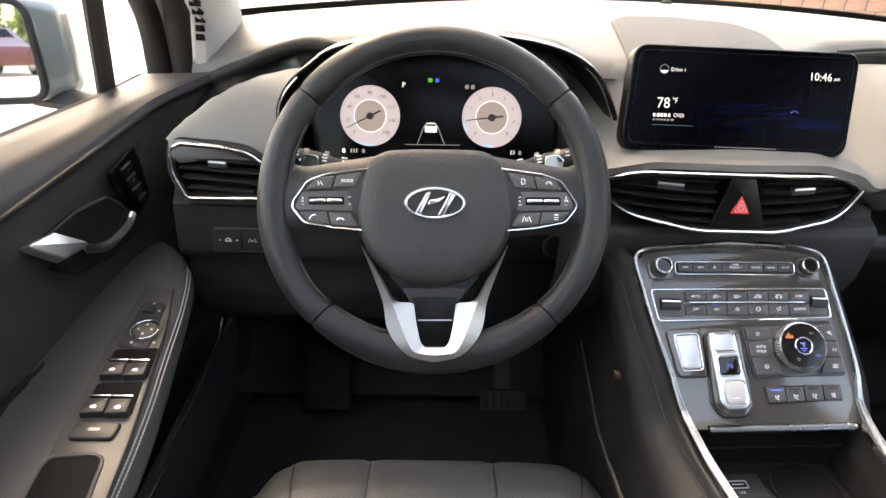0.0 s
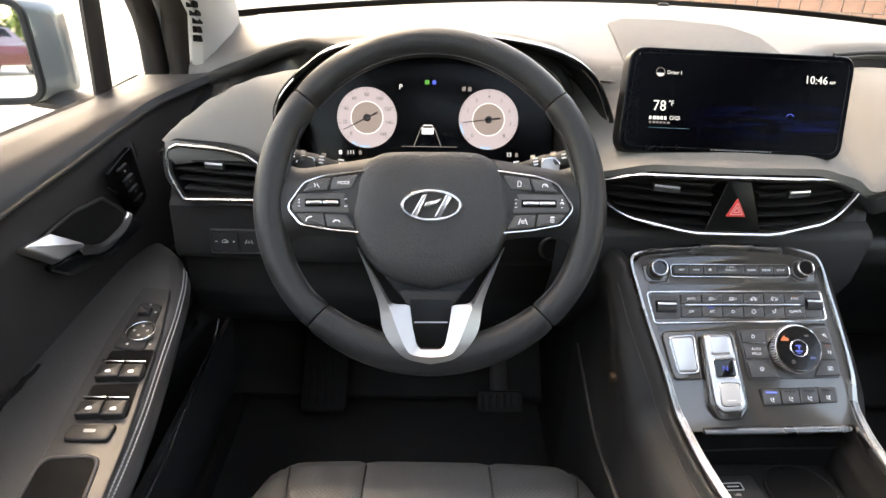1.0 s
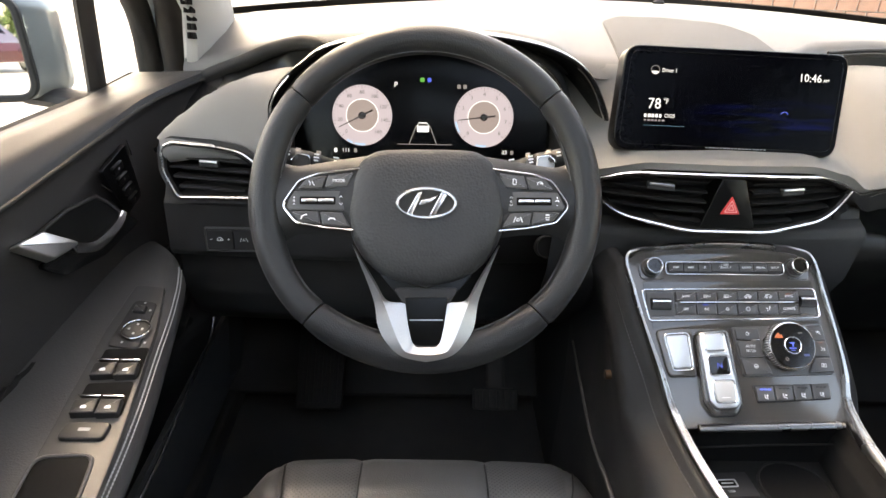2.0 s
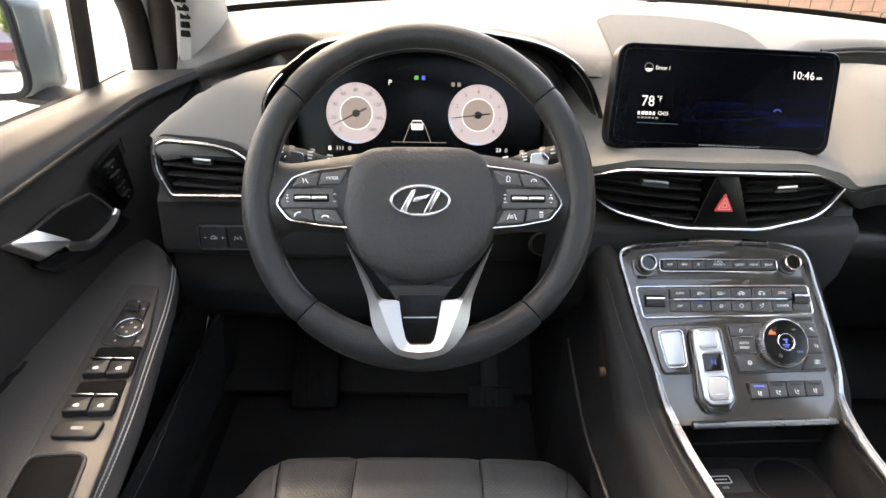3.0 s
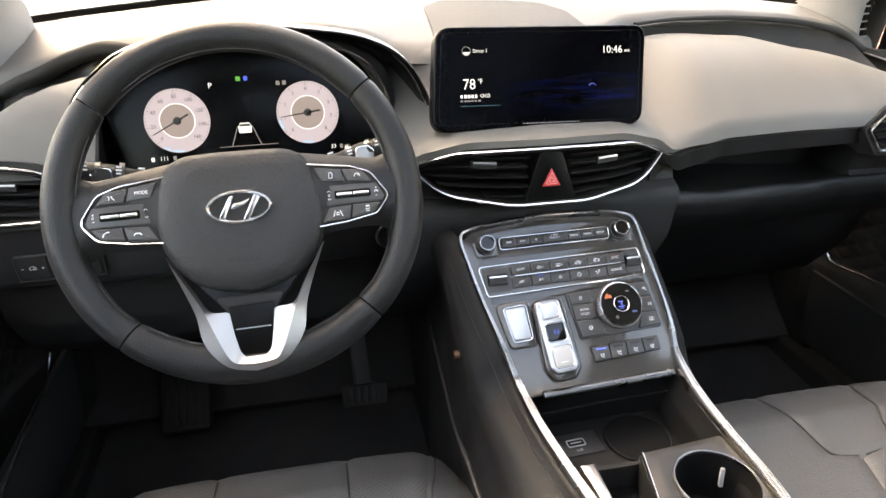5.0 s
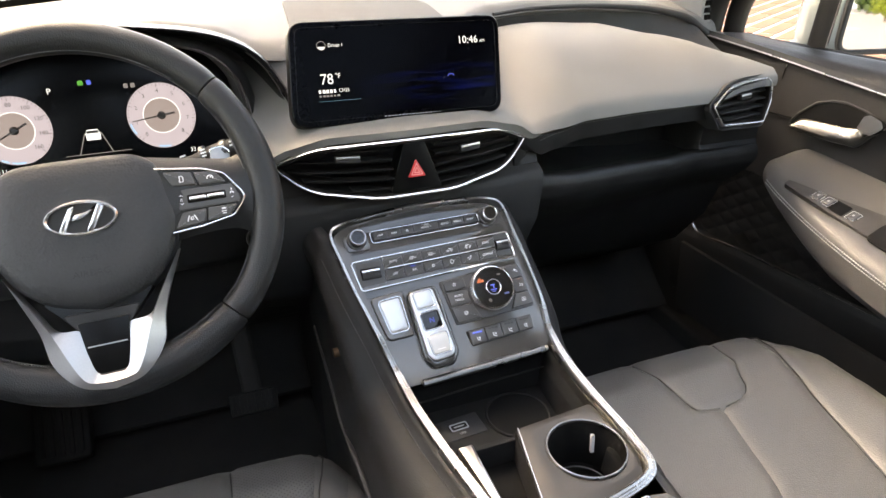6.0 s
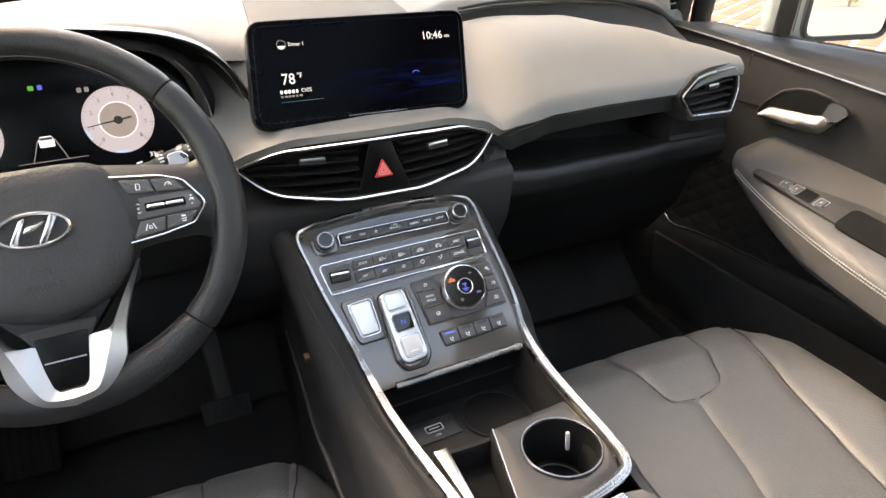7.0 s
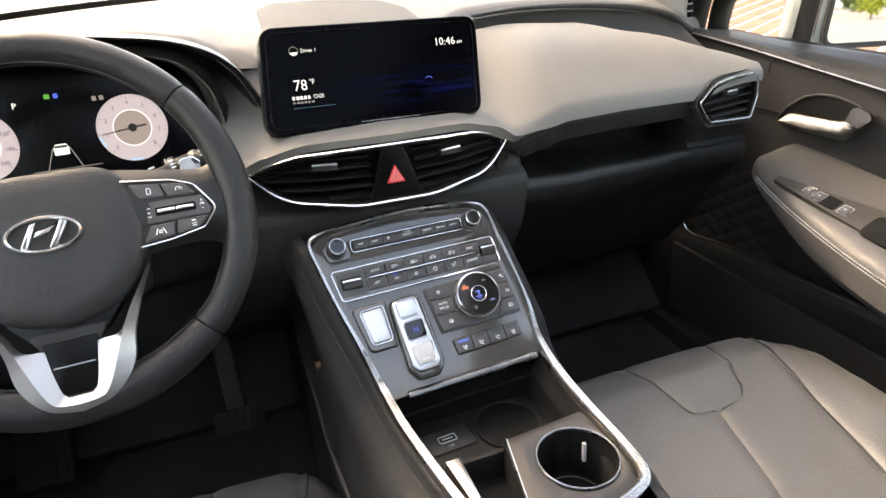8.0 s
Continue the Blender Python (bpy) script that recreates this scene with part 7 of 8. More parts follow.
    tube(bm, spline([Vector((X(d), y, z)) for y, d, z in ((0.975, 0.714, 0.822), (0.945, 0.715, 0.798), (0.879, 0.715, 0.7858), (0.8245, 0.715, 0.780), (0.738, 0.715, 0.766), (0.666, 0.715, 0.761), (0.50, 0.717, 0.757), (0.20, 0.722, 0.752))] if sg < 0 else [Vector((X(d), y, z)) for y, d, z in ((1.072, 0.750, 0.815), (1.056, 0.750, 0.792), (1.024, 0.752, 0.784), (0.95, 0.755, 0.795), (0.82, 0.765, 0.800), (0.60, 0.780, 0.806), (0.30, 0.79, 0.808), (-0.2, 0.80, 0.808))], 40), 0.0026 if sg < 0 else 0.0030, 8)
    part("bright_strip", bm, CHROME, dr, "thin bright strip over the door pocket")
    bm = BM()
    sheet(bm, lambda u, v: (X(0.715 + (0.03 if sg > 0 else 0.008) * u + 0.015 * v), 1.05 - 1.1 * u, (0.765 if sg > 0 else 0.785 - 0.035 * u) - 0.17 * v), 20, 6, 0.008, (sg, 0, 0))
    part("door_pocket", bm, BLACK, dr, "black moulded door pocket")
    # quilted panel between armrest and strip
    bm = BM()
    def quilt(u, v):
        y, z = 1.06 - 0.65 * u, 0.955 - 0.165 * v
        a, b = (y * 70 + z * 95), (y * 70 - z * 95)
        return (X(trim_d(y) + 0.012 - 0.0035 * (abs(math.sin(a)) * abs(math.sin(b))) ** 0.6), y, z)
    sheet(bm, quilt, 220, 84, 0.004, (sg, 0, 0))
    part("quilted_panel", bm, BIN, dr, "dark quilted door panel")
    fw = 0.0 if sg < 0 else -0.075
    # window frame: rear edge of the front quarter light, A pillar side and top rail
    bm = BM()
    tube(bm, [Vector((X(0.860), 1.030 + fw, 1.170)), Vector((X(0.838), 1.000 + fw, 1.34)), Vector((X(0.80), 0.95 + fw, 1.50))], 0.021 if sg < 0 else 0.019, 10, flat=0.6, up=(1, 0, 0))
    part("window_post", bm, RUBBER, dr, "black upright post between window and quarter light")
    bm = BM()
    tube(bm, spline([Vector((X(0.864), 1.246 + fw, 1.172)), Vector((X(0.864), 1.240 + fw, 1.235)), Vector((X(0.858), 1.215 + fw, 1.278)), Vector((X(0.85), 1.175 + fw, 1.318)), Vector((X(0.835), 1.12 + fw * 0.6, 1.375)), Vector((X(0.74), 0.80, 1.60)), Vector((X(0.64), 0.50, 1.73)), Vector((X(0.65), -0.3, 1.75))], 40), 0.022, 10)
    part("window_frame", bm, RUBBER, dr, "black window frame")
    for nm, quad in (("window_pane", [(0.862, 1.01 + fw, 1.17), (0.866, -0.28, 1.16), (0.66, -0.32, 1.74), (0.65, 0.48, 1.72), (0.80, 0.94 + fw, 1.50)]), ("quarter_pane", [(0.862, 1.24, 1.17), (0.862, 1.05 + fw, 1.17), (0.835, 1.01 + fw, 1.40), (0.838, 1.12, 1.37), (0.86, 1.22, 1.27)])):
        bm = BM()
        loft(bm, [[Vector((X(d), y, z)) for d, y, z in quad], [Vector((X(d + 0.004), y, z)) for d, y, z in quad]])
        g = part(nm, bm, GLASS, dr, "clear side window")
        g.visible_shadow = False
    return dr


build_door(-1, "dark driver's door with leather armrest, window switches and chrome handle")
build_door(1, "dark passenger's door with leather armrest, quilted panel and chrome handle")

# sill between door and seats
for sg in (-1, 1):
    bm = BM()
    block(bm, CX + sg * 0.80 - 0.06, -1.0, FLOOR - 0.1, CX + sg * 0.80 + 0.06, 1.25, FLOOR + 0.05, bevel=0.01)
    part("door_sill", bm, BLACK, body)
    # A pillar: cloth cover with a tweeter grille
    pil = thing("windscreen_pillar", (CX + sg * 0.77, 1.2, 1.19), "pale cloth-covered windscreen pillar with a slotted speaker", "pillar", "windscreen pillars", "structure")
    X = lambda d: CX + sg * d
    fw = 0.0 if sg < 0 else -0.06
    bm = BM()
    rings = []
    for y, z, d, w in ((1.150, 1.195, 0.735, 0.028), (1.155, 1.25, 0.722, 0.036) if sg > 0 else (1.155, 1.25, 0.730, 0.030), (1.15, 1.29, 0.712, 0.040) if sg > 0 else (1.15, 1.29, 0.729, 0.026), (1.10, 1.345, 0.708, 0.042) if sg > 0 else (1.10, 1.345, 0.730, 0.026), (1.00, 1.44, 0.695, 0.042), (0.85, 1.57, 0.665, 0.04), (0.60, 1.72, 0.62, 0.04)):
        rings.append([Vector((X(d + a * w), y + b * 0.09, z + b * 0.02 + a * 0.008)) for a, b in ((-1.0, 0.9), (-0.95, 0.3), (-0.5, -0.25), (0.0, -0.45), (0.6, -0.4), (1.15, 0.0), (1.2, 1.0), (0, 1.3))])
    loft(bm, rings)
    part("pillar_cover", bm, CLOTH, pil, "pale woven pillar cover")
    bm = BM()
    for i in range(6):
        q = axes((X(0.735 - 0.0015 * i), 1.116 - 0.004 * max(0, i - 3) if sg > 0 else 1.115 - 0.95 * max(0, 0.0135 * i - 0.026), (1.232 if sg > 0 else 1.256) + 0.0135 * i), (1, 0.25 * sg, 0), (-0.1 * sg, 0.12, 1))
        slab(bm, rect(-0.0065, -0.0050, -0.0006, 0.0050, 0.0015, 2), -0.006, 0.0065, q, 0.001)
        slab(bm, rect(0.0006, -0.0050, 0.0065, 0.0050, 0.0015, 2), -0.006, 0.0065, q, 0.001)
    part("speaker_louvre", bm, VOID, pil, "row of dark speaker slots")
    bm = BM()
    tube(bm, spline([Vector((X(d), y, z)) for d, y, z in ((0.860, 1.315 + fw, 1.15), (0.856, 1.300 + fw, 1.25), (0.835, 1.25 + fw, 1.33), (0.72, 0.92, 1.60), (0.64, 0.64, 1.735))], 20), 0.036, 10, flat=0.7)
    part("pillar_outer", bm, PAINT, pil, "pale blue-grey painted outer pillar")
    bm = BM()
    tube(bm, spline([Vector((X(d), y, z)) for d, y, z in ((0.818, 1.255 + fw, 1.160), (0.815, 1.240 + fw, 1.25), (0.795, 1.185 + fw, 1.33), (0.70, 0.85, 1.60), (0.635, 0.61, 1.725))], 20), 0.024, 10)
    part("door_seal", bm, RUBBER, pil, "black rubber door seal")

# windscreen with its dark lower border
ws = thing("windscreen", (CX, 1.45, 1.29), "clear raked windscreen with a black lower border", "windscreen", kind="structure")
def screen_at(u, v):
    d = (u - 0.5) * 2
    w = 0.80 - 0.18 * v
    y = 1.475 - 0.07 * d * d - 0.86 * v
    return (CX + d * w, y, 1.296 - 0.045 * d * d + 0.45 * v + 0.04 * math.sin(math.pi * v))
bm = BM()
sheet(bm, screen_at, 20, 14, 0.004)
part("windscreen_pane", bm, GLASS, ws).visible_shadow = False
bm = BM()
sheet(bm, lambda u, v: Vector(screen_at(u, 0.022 * v)) + Vector((0, -0.006, -0.001)), 40, 3, 0.002)
part("windscreen_border", bm, RUBBER, ws, "black border along the glass foot")

# ---- door mirrors ----
for sg in (-1, 1):
    X = lambda d: CX + sg * d
    mr = thing("door_mirror", (X(0.92), 1.10, 1.13), "pale blue-grey door mirror with dark surround", "door mirror", "door mirrors")
    M = axes((X(1.127) if sg < 0 else X(1.200), 1.135 if sg < 0 else 1.080, 1.215), (0.96, -0.24 * sg, 0), (0, 0.075 if sg < 0 else 0.05, 1))
    o = rounded([(-0.105, -0.075), (0.10, -0.075), (0.11, 0.04), (0.085, 0.085), (-0.095, 0.085)] if sg > 0 else [(-0.10, -0.075), (0.105, -0.075), (0.095, 0.085), (-0.085, 0.085), (-0.11, 0.04)], 0.03, 6)
    bm = BM()
    inb = -sg
    loft(bm, [[M @ Vector((p.x * g + inb * k * max(0, min(1, 0.5 + inb * p.x / 0.2)), p.y * g, z)) for p in o] for g, z, k in ((1.0, 0.0, 0), (1.05, -0.006, 0.004), (1.06, -0.03, 0.025), (1.05, -0.06, 0.04), (1.0, -0.10, 0.04), (0.8, -0.15, 0.03), (0.4, -0.17, 0.01))])
    part("mirror_shell", bm, PAINT, mr)
    bm = BM()
    band(bm, offset(o, -0.006), offset(o, 0.006), -0.004, 0.008, M, 0.003)
    part("mirror_surround", bm, BLACK, mr)
    bm = BM()
    slab(bm, offset(o, 0.005), 0.0, 0.002, M)
    part("mirror_glass", bm, MIRROR, mr, "silvered mirror glass")
    bm = BM()
    tube(bm, [Vector((X(0.88), 1.16, 1.125)), Vector((X(1.06), 1.20, 1.135))], 0.03, 10, flat=0.6)
    part("mirror_foot", bm, BLACK, mr)

# ---- seats ----
PIPING = material("pale_grey_piping", (0.32, 0.32, 0.31), 0.5, 0, 0.1, 900, 0.08, 20)
BOLSTER = [0.048, 0.007]     # how far the bolster's front stands back and drops


def seam_x(s):
    """Half width at which the bolster meets the cushion."""
    return 0.174 - 0.050 * max(0, min(1, s / 0.4))


def seat_top(x, s):
    """Cushion surface: x across, s the way back from under the front edge, in metres."""
    path = [(-0.16, 0.670, 0.61), (-0.10, 0.683, 0.68), (-0.05, 0.680, 0.743), (0.0, 0.660, 0.785), (0.05, 0.614, 0.795), (0.12, 0.545, 0.788), (0.25, 0.415, 0.770), (0.40, 0.265, 0.752), (0.60, 0.065, 0.742)]
    q = along(path, s)
    ax = abs(x)
    side = max(0, (ax - seam_x(s)) / (0.262 - seam_x(s)))
    front = max(0, min(1, (0.22 - s) / 0.22))
    y = q.x - (0.004 * min(1, ax / 0.17) ** 4 + BOLSTER[0] * side ** 1.3) * min(1, front * 1.5)
    z = q.y - 0.002 * (ax / 0.17) ** 2
    lift = (0.022 * (1 - front) - 0.006 * front) * math.sin(min(1, side) * math.pi * 0.62)
    drop = 0.13 * max(0, side - 0.55) ** 1.6 + BOLSTER[1] * front * min(1, side * 3)
    return Vector((x, y, z + lift - drop))


def raised(x, s, up):
    """A point at a height over the cushion's base surface."""
    p = seat_top(x, s)
    n = (seat_top(x, s + 0.002) - p).cross(seat_top(x + 0.002, s) - p).normalized()
    return p + (n if n.z >= 0 else -n) * up


TONGUE_L = [(-0.16, -0.062, 0), (-0.05, -0.057, 0), (0.05, -0.0386, 0), (0.095, -0.0320, 0), (0.110, -0.0270, 0), (0.119, -0.0130, 0), (0.1225, 0.012, 0)]
TONGUE_R = [(-0.16, 0.112, 0), (-0.03, 0.107, 0), (0.052, 0.094, 0), (0.092, 0.0750, 0), (0.108, 0.0600, 0), (0.118, 0.0380, 0), (0.1225, 0.012, 0)]


def build_seat(xc, label, turn):
    BOLSTER[:] = (0.048, 0.007) if turn > 0 else (0.085, 0.024)
    st = thing("front_seat", (xc, 0.35, FLOOR), label, "car seat", "front seats")
    def panel(name, x0, x1, s0, s1, mat, lb, nu=16, nv=24, puff=0.005, cut=None):
        bm = BM()
        def f(u, v):
            s = s0 + (s1 - s0) * v
            a, b = (x0(s), x1(s)) if callable(x0) else (x0, x1)
            if cut:
                s = s0 + (cut(u) - s0) * v
            x = a + (b - a) * u
            p = seat_top(x, s)
            q1, q2 = seat_top(x + 0.002, s), seat_top(x, s + 0.002)
            n = (q2 - p).cross(q1 - p)
            n = n.normalized() if n.length > 0 else Vector((0, 0, 1))
            if n.z < 0:
                n = -n
            e = min(u, 1 - u) * abs(b - a) + 0.002
            g = min(v, 1 - v) * (s1 - s0)
            k = (1 - max(0, 1 - e / 0.014) ** 2) * (1 - max(0, 1 - g / 0.014) ** 2)
            w = p + n * (puff * (k * 1.8 - 0.8))
            return (xc + w.x, w.y, w.z)
        sheet(bm, f, nu, nv, 0.02)
        part(name, bm, mat, st, lb)
    end = 0.1225 if turn > 0 else 0.152
    perf = SEAT_FINE if turn > 0 else SEAT_PERF
    def tongue(s, sg):
        """The seam round the front panel, which closes in a rounded end; behind it one seam runs back."""
        if turn > 0:
            if s >= end:
                return 0.012 - 0.20 * (s - end)
            return along(TONGUE_R if sg > 0 else TONGUE_L, s).x
        f = max(0, min(1, (s - 0.095) / (end - 0.095)))
        return sg * 0.078 * math.sqrt(max(0, 1 - f ** 2.4)) + 0.018 * f
    low_x, high_x = (lambda s: tongue(s, -1)), (lambda s: tongue(s, 1))
    panel("front_panel", low_x, high_x, -0.16, end - 0.0005, SEAT_SKIN, "smooth leather front panel ending in a rounded seam", 20, 60)
    panel("side_insert", lambda s: -seam_x(s) + 0.0008, lambda s: low_x(s) - 0.0006, -0.16, 0.60, perf, "perforated leather side panel", 16, 90)
    panel("side_insert", lambda s: high_x(s) + 0.0006, lambda s: seam_x(s) - 0.0008, -0.16, 0.60, perf, "perforated leather side panel", 16, 90)
    for edge, s0, s1 in ((low_x, -0.12, end - 0.001), (high_x, -0.12, end - 0.001), (lambda s: seam_x(s), -0.10, 0.58), (lambda s: -seam_x(s), -0.10, 0.58)):
        bm = BM()
        run = [raised(edge(s0 + (s1 - s0) * i / 60), s0 + (s1 - s0) * i / 60, 0.0228 if s1 < 0.2 else 0.0252) for i in range(61)]
        tube(bm, [(xc + p.x, p.y, p.z) for p in run], 0.0011, 6)
        part("seat_seam", bm, BLACK, st, "dark sunken seam")
    for sg in (-1, 1):
        a, b = (lambda s: seam_x(s), lambda s: 0.262) if sg > 0 else (lambda s: -0.262, lambda s: -seam_x(s))
        panel("bolster", a, b, -0.13, 0.60, SEAT_SKIN, "raised smooth leather bolster", 18, 40, 0.006)
        bm = BM()
        pts = [raised(sg * 0.252, -0.06 + 0.66 * i / 40, 0.024) for i in range(41)]
        tube(bm, [(xc + p.x, p.y, p.z) for p in pts], 0.0016, 6)
        part("piping", bm, PIPING, st, "pale edge piping")
        bm = BM()
        sheet(bm, lambda u, v: (xc + sg * (0.262 - 0.02 * v), 0.60 - 0.55 * u, seat_top(0.262, 0.06 + 0.5 * u).z - 0.012 - (0.16 + 0.06 * u) * v), 12, 5, 0.01)
        part("seat_valance", bm, BLACK, st, "black plastic seat side")
    bm = BM()
    block(bm, xc - 0.23, 0.06, FLOOR + 0.06, xc + 0.23, 0.66, 0.70, None, 0.02)
    part("seat_base", bm, BLACK, st)
    return st


build_seat(0.008, "black leather driver's seat cushion with perforated side panels", -1)
build_seat(0.722, "grey-lit leather passenger seat cushion with a rounded front seam", 1)

# ---- pedals and floor mat ----
ped = thing("brake_pedal", (0.12, 0.93, 0.70), "dark brake pedal with ribbed rubber pad", "pedal")
PD = axes((0.128, 0.905, 0.715), (1, 0, 0), (0, 0.62, 0.78))
bm = BM()
slab(bm, rect(-0.038, -0.018, 0.038, 0.018, 0.006), -0.008, 0.004, PD, 0.003)
pp = part("pedal_pad", bm, BIN, ped)
for i in range(6):
    bm = BM()
    block(bm, -0.034 + 0.0118 * i, -0.014, 0.003, -0.028 + 0.0118 * i, 0.014, 0.006, PD, 0.001)
    part("pad_rib", bm, BIN, pp)
bm = BM()
tube(bm, spline([PD @ Vector((0, 0.02, -0.004)), Vector((0.125, 0.95, 0.80)), Vector((0.122, 1.0, 0.92))], 10), 0.016, 8, flat=0.5, up=(0, 1, 0))
part("pedal_arm", bm, BLACK, ped)
rest = thing("foot_rest", (-0.20, 1.1, FLOOR), "dark ribbed foot rest at the side of the footwell", "foot rest")
bm = BM()
R = axes((-0.195, 1.06, 0.62), (1, 0, 0), (0, 0.72, 0.7))
slab(bm, rect(-0.045, -0.05, 0.045, 0.13, 0.01), -0.02, 0.0, R, 0.005)
rp = part("rest_plate", bm, BIN, rest)
for i in range(5):
    bm = BM()
    block(bm, -0.034 + 0.0150 * i, -0.038, 0.0, -0.026 + 0.0150 * i, 0.115, 0.004, R, 0.001)
    part("rest_rib", bm, BIN, rp)
clip = thing("trim_clip", (0.237, 0.695, 0.930), "small brass-coloured trim screw in the console side", "screw")
bm = BM()
Q = axes((0.2345, 0.695, 0.930), (0, -1, 0), (0, 0, 1))
slab(bm, circle(0, 0, 0.006, 20), -0.01, 0.003, Q, 0.001)
part("screw_head", bm, material("dull_brass", (0.10, 0.06, 0.035), 0.4, 0.8), clip)

# ---- outside ----
BRICK = material("terracotta_paver", (0.48, 0.27, 0.18), 0.85, 0, 0.5, 120, 0.25, 3)
PAVER = material("sunlit_terracotta_paver", (0.25, 0.125, 0.075), 0.85, 0, 0.5, 120, 0.25, 3)
LEAF = material("leaf_green", (0.055, 0.10, 0.02), 0.6, 0, 0, 200, 0.35, 1.5)
BARK = material("bark", (0.14, 0.10, 0.07), 0.9, 0, 0.6, 60, 0.3, 6)
STONE = material("pale_kerb_stone", (0.52, 0.49, 0.44), 0.9, 0, 0.4, 80, 0.15, 3)
RNG = random.Random(7)


def leaves(bm, centre, size, count, leaf):
    """Small bent leaves in an uneven crown."""
    for i in range(count):
        v = Vector((RNG.gauss(0, 1), RNG.gauss(0, 1), RNG.gauss(0, 1))).normalized() * (RNG.random() ** 0.4)
        p = Vector(centre) + Vector((v.x * size[0], v.y * size[1], v.z * size[2])) * (0.75 + 0.35 * noise.noise(v * 2.3 + Vector(centre)))
        q = Euler((RNG.uniform(0, 6.28), RNG.uniform(0, 6.28), RNG.uniform(0, 6.28))).to_matrix()
        s = leaf * RNG.uniform(0.6, 1.3)
        vs = [bm.verts.new(p + q @ Vector(c)) for c in ((-s, 0, 0), (0, -s * 0.45, s * 0.15), (s, 0, 0), (0, s * 0.45, s * 0.15))]
        bm.faces.new(vs[:3])
        bm.faces.new((vs[0], vs[2], vs[3]))
    return bm


def tree(x, y, h, spread, label):
    t = thing("tree", (x, y, 0), label, "tree", "trees round the driveway")
    bm = BM()
    tube(bm, spline([(x, y, -0.1), (x + 0.05, y, h * 0.3), (x - 0.05, y + 0.1, h * 0.6), (x, y, h * 0.85)], 10), lambda f: 0.16 * (1 - 0.75 * f), 8)
    for i in range(6):
        a = i * 1.05
        tube(bm, spline([(x, y, h * (0.35 + 0.06 * i)), (x + math.cos(a) * spread * 0.4, y + math.sin(a) * spread * 0.4, h * (0.5 + 0.06 * i)), (x + math.cos(a) * spread * 0.75, y + math.sin(a) * spread * 0.75, h * (0.58 + 0.06 * i))], 6), lambda f: 0.06 * (1 - 0.8 * f), 6)
    part("trunk", bm, BARK, t)
    bm = BM()
    for i in range(9):
        a = i * 2.4
        r = spread * 0.55 * (i / 9) ** 0.5
        leaves(bm, (x + r * math.cos(a), y + r * math.sin(a), h * (0.62 + 0.3 * RNG.random())), (spread * 0.5, spread * 0.5, spread * 0.38), 420, 0.13)
    part("crown", bm, LEAF, t, "loose green leafy crown")
    return t


tree(-2.2, -40.0, 7.5, 3.4, "green leafy tree beyond the driveway")
tree(-6.5, -38.0, 7.0, 3.2, "green leafy tree beyond the driveway")
tree(15.5, -33.0, 5.5, 3.0, "green leafy tree beside the brick paving")
tree(20.5, -31.0, 6.0, 3.0, "green leafy tree beside the brick paving")


def shrub(x, y, r, label, color=(0.16, 0.20, 0.015), size=0.06):
    s = thing("shrub", (x, y, 0), label, "shrub", "clipped shrubs")
    bm = BM()
    tube(bm, [(x, y, 0), (x, y, r)], 0.04, 6)
    part("stem", bm, BARK, s)
    bm = BM()
    leaves(bm, (x, y, r * 1.05), (r, r, r), 1600, size)
    part("foliage", bm, material("shrub_leaf", color, 0.6, 0, 0, 200, 0.3, 4), s)


shrub(12.6, -22.3, 0.60, "round yellow-green clipped shrub in the border")
for x, y, r in ((11.2, -29.0, 0.9), (13.6, -31.0, 1.1), (16.6, -31.5, 1.4), (19.6, -30.0, 1.2), (15.2, -29.5, 0.7), (-2.0, -36.0, 1.7), (-4.6, -36.5, 2.0), (-7.4, -35.5, 1.8)):
    shrub(x, y, r, "loose dark green bush beyond the driveway", (0.05, 0.09, 0.02), 0.16)
shrub(11.0, -24.5, 0.55, "pale grey-green bush in the gravel border", (0.14, 0.15, 0.12), 0.08)
bm = BM()
sheet(bm, lambda u, v: (3.4 + 19.0 * u, -36.5 + 34.0 * v, 0.012 + 0.03 * noise.noise(Vector((u * 9, v * 9, 0)))), 20, 30)
tagged(part("gravel_bed", bm, material("white_gravel", (0.22, 0.195, 0.16), 0.95, 0, 0.9, 90, 0.25, 8)), "pale gravel border beside the paving", "gravel", kind="structure")
for i in range(4):
    k = thing("kerb_stone", (3.35, -6.0 + i, 0), "pale kerb stone edging the gravel border", "kerb", "kerb stones")
    bm = BM()
    block(bm, 3.28, -6.48 + i, -0.05, 3.42, -5.52 + i, 0.12, None, 0.015)
    part("kerb_block", bm, STONE, k)

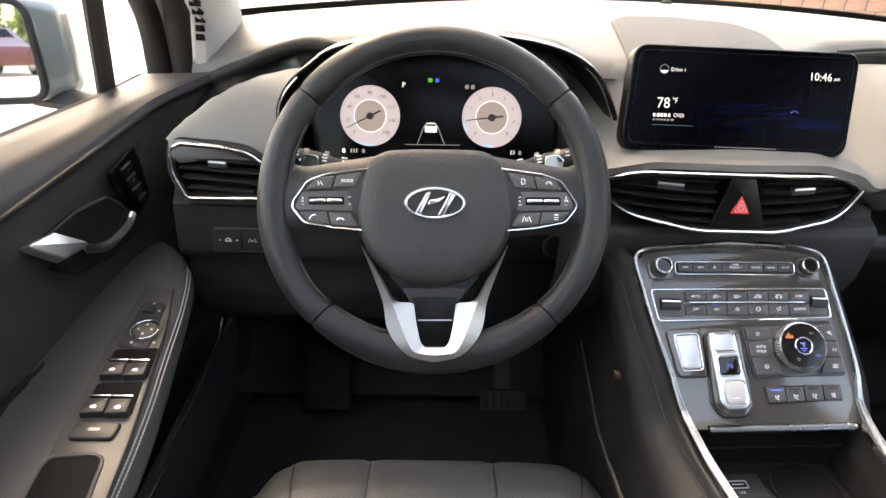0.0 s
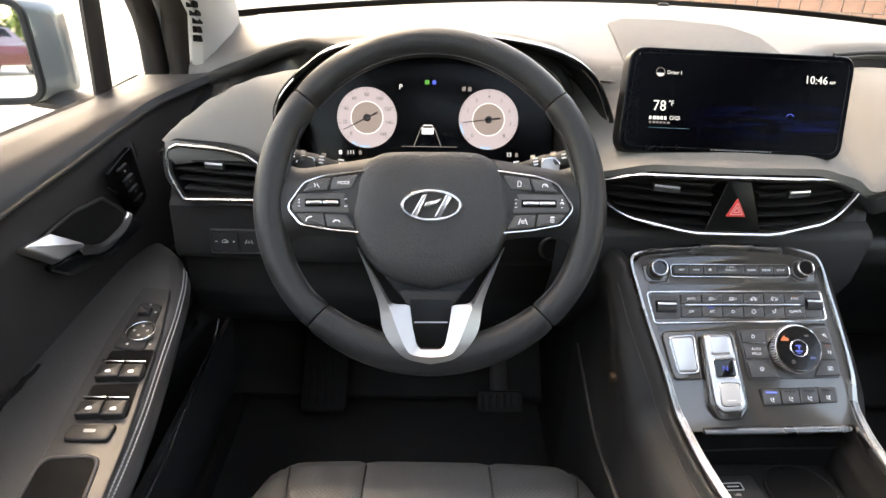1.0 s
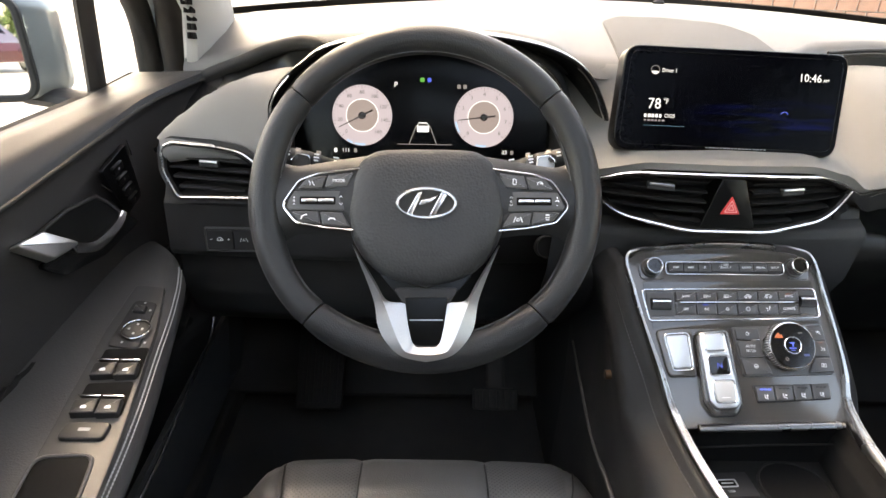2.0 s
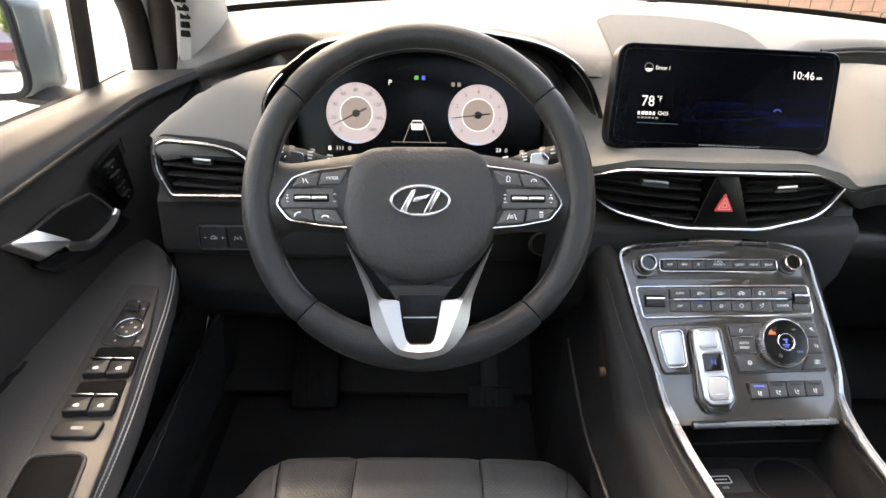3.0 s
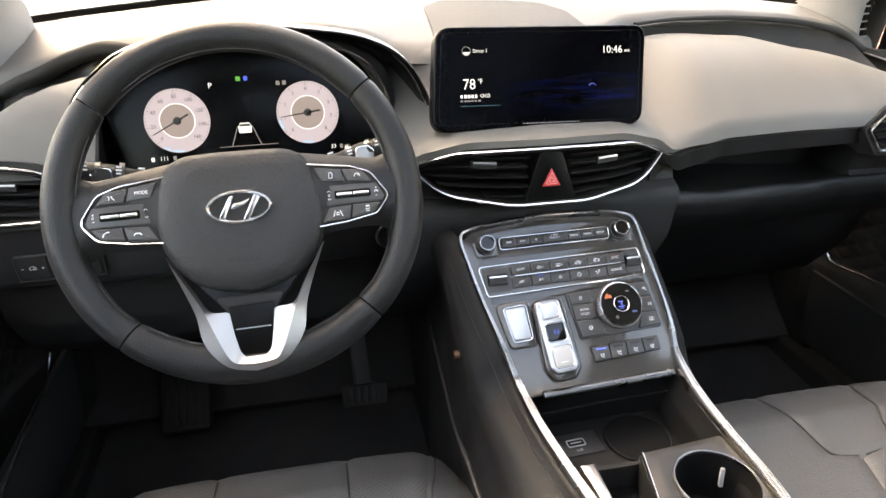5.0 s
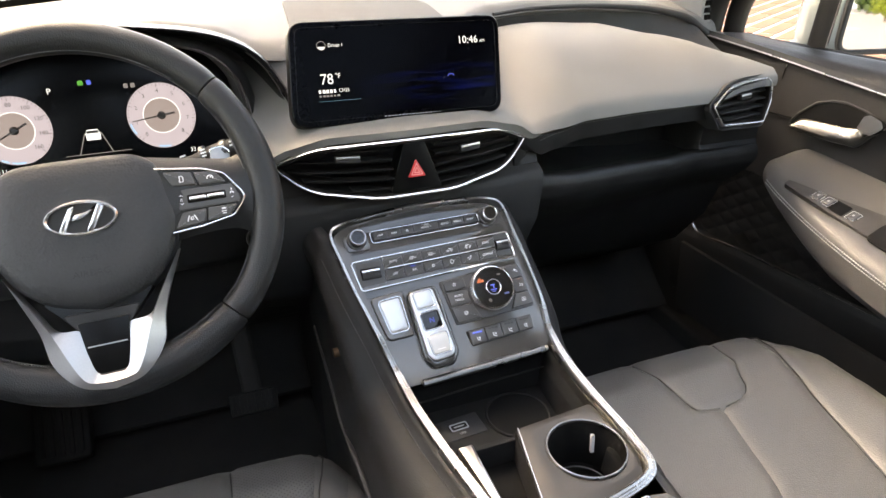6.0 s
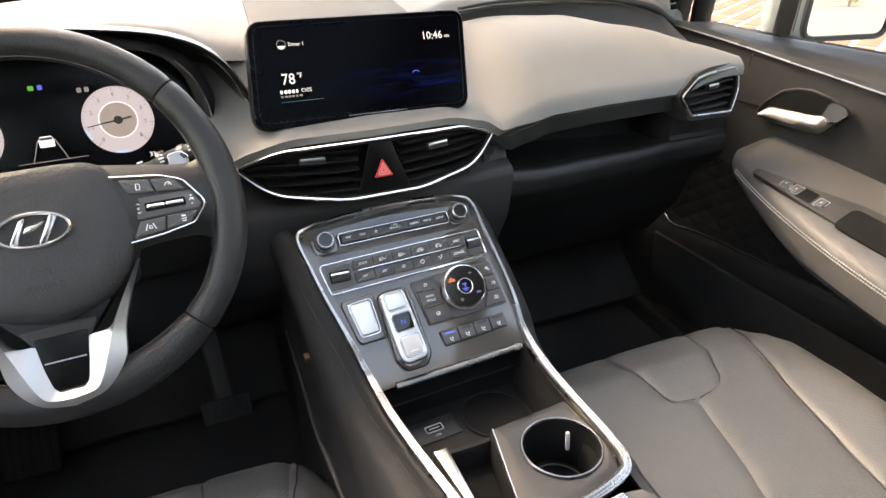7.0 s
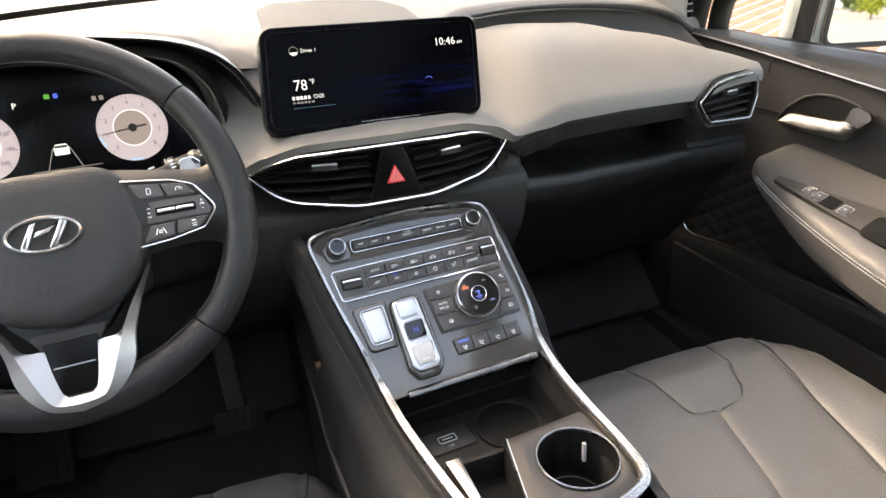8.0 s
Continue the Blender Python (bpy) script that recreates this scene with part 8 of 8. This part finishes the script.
# parked red car far behind on the driver's side
def parked_car(x, y, turn, label):
    m = Matrix.Translation((x, y, 0)) @ Matrix.Rotation(radians(turn), 4, "Z")
    car = thing("parked_car", (x, y, 0), label, "car")
    red = material("dark_red_paint", (0.05, 0.006, 0.007), 0.3, 0.1, 0, 300, 0.05, 3, coat=0.8)
    bm = BM()
    side = [(-2.25, 0.35), (-2.28, 0.72), (-2.1, 0.98), (-1.15, 1.06), (-0.35, 1.62), (1.2, 1.66), (1.95, 1.12), (2.2, 1.0), (2.25, 0.4)]
    rings = []
    for w in (-0.88, -0.84, -0.5, 0, 0.5, 0.84, 0.88):
        k = 1 - 0.04 * (abs(w) > 0.86)
        rings.append([m @ Vector((w * (1 - 0.16 * max(0, z - 1.05) / 0.6), yy * k, z * k + 0.02)) for yy, z in side])
    loft(bm, rings)
    bd = part("car_body", bm, red, car, "dark red body")
    for q in ([(-0.62, -1.02, 1.12), (0.62, -1.02, 1.12), (0.54, -0.42, 1.58), (-0.54, -0.42, 1.58)],):
        bm = BM()
        vs = [m @ Vector(p) for p in q]
        n = (vs[1] - vs[0]).cross(vs[3] - vs[0]).normalized() * 0.03
        loft(bm, [[p - n for p in vs], [p + n for p in vs]])
        part("windscreen", bm, SCREEN, bd)
    for sx in (-1, 1):
        bm = BM()
        pts = [(-0.75, 1.10), (-0.25, 1.55), (1.15, 1.58), (1.6, 1.14)]
        loft(bm, [[m @ Vector((sx * (0.885 - 0.16 * max(0, z - 1.05) / 0.6) + o, yy, z)) for yy, z in pts] for o in (-0.01, 0.01)])
        part("side_window", bm, SCREEN, bd)
        bm = BM()
        slab(bm, rect(-0.18, -0.07, 0.18, 0.07, 0.03), 0, 0.03, m @ axes((sx * 0.58, -2.24, 0.76), (1, 0, 0), (0, 0, 1)), 0.01)
        part("headlight", bm, GLASS, bd, "clear headlight")
        for yy in (-1.45, 1.4):
            bm = BM()
            slab(bm, circle(0, 0, 0.34, 28), -0.11, 0.11, m @ axes((sx * 0.80, yy, 0.34), (0, 1, 0), (0, 0, 1)), 0.03)
            w = part("wheel", bm, RUBBER, car)
            bm = BM()
            slab(bm, circle(0, 0, 0.21, 24), -0.115, 0.115, m @ axes((sx * 0.80, yy, 0.34), (0, 1, 0), (0, 0, 1)), 0.02)
            part("rim", bm, SILVER, w)


parked_car(-3.4, -27.0, 150, "dark red car parked behind on the driveway")

# brick wall ahead and house side beyond the paving
wall = thing("brick_wall", (8.0, 13.0, 0), "terracotta brick garden wall ahead of the car", "wall", kind="structure")
bm = BM()
block(bm, 3.0, 13.0, 0, 18.0, 13.3, 2.0, None, 0.01)
part("wall_core", bm, STONE, wall)
brick_mesh = None
for r in range(8):
    for c in range(36):
        x = 3.2 + c * 0.41 + (r % 2) * 0.2
        if brick_mesh is None:
            bm = BM()
            block(bm, -0.19, -0.03, -0.11, 0.19, 0.03, 0.11, None, 0.008)
            b = part("brick", bm, BRICK, wall)
            brick_mesh = b.data
        else:
            b = new("brick", brick_mesh)
            b.parent = wall
            b.matrix_parent_inverse = PLACED[wall].inverted()
        b.location = (x, 12.99, 0.13 + r * 0.24)

# brick house along the passenger's side
house = thing("brick_house", (18.6, 6, 0), "terracotta brick house side beyond the border", "house")
bm = BM()
block(bm, 16.6, -4.0, 0, 21, 16.0, 5.6, None, 0.02)
part("house_wall", bm, BRICK, house, "terracotta brick wall")
bm = BM()
loft(bm, [[(16.2, y, 5.6), (21.4, y, 5.6), (18.8, y, 7.6)] for y in (-4.4, 16.4)])
part("house_roof", bm, material("dark_shingle", (0.09, 0.085, 0.08), 0.9, 0, 0.5, 40, 0.3, 3), house)
for y in (-1.5, 4.0, 9.5):
    bm = BM()
    block(bm, 16.55, y - 0.55, 1.0, 16.62, y + 0.55, 2.4, None, 0.01)
    w = part("house_window", bm, SCREEN, house, "dark window")
    bm = BM()
    band(bm, rect(y - 0.62, 0.93, y + 0.62, 2.47), rect(y - 0.55, 1.0, y + 0.55, 2.4), 0, 0.06, axes((16.57, 0, 0), (0, 1, 0), (0, 0, 1)) @ Matrix.Diagonal((1, 1, -1, 1)), 0.005)
    part("window_frame", bm, WHITE_PRINT, w)

# paving beside the passenger's door
pave = thing("paving", (2.6, 2.0, 0), "terracotta brick paving with pale joints", "paving", kind="structure")
bm = BM()
block(bm, 1.75, 0.0, -0.02, 15.5, 12.9, 0.010, None, 0.003)
part("joint_bed", bm, STONE, pave, "pale mortar bed")
paver_mesh = None
n = 0
for i in range(10):
    for j in range(30):
        a, b = (i - 5) * 1.10 + (j % 3) * 0.36, (j - 15) * 0.27
        x, y = 8.8 + a * 0.87 - b * 0.5, 8.0 + a * 0.5 + b * 0.87
        if paver_mesh is None:
            bm = BM()
            block(bm, -0.52, -0.105, -0.01, 0.52, 0.105, 0.018, None, 0.006)
            p = part("paver", bm, PAVER, pave)
            paver_mesh = p.data
        else:
            p = new("paver", paver_mesh)
            p.parent = pave
            p.matrix_parent_inverse = PLACED[pave].inverted()
        p.location = (x, y, 0.0)
        p.rotation_euler = (0, 0, radians(30))
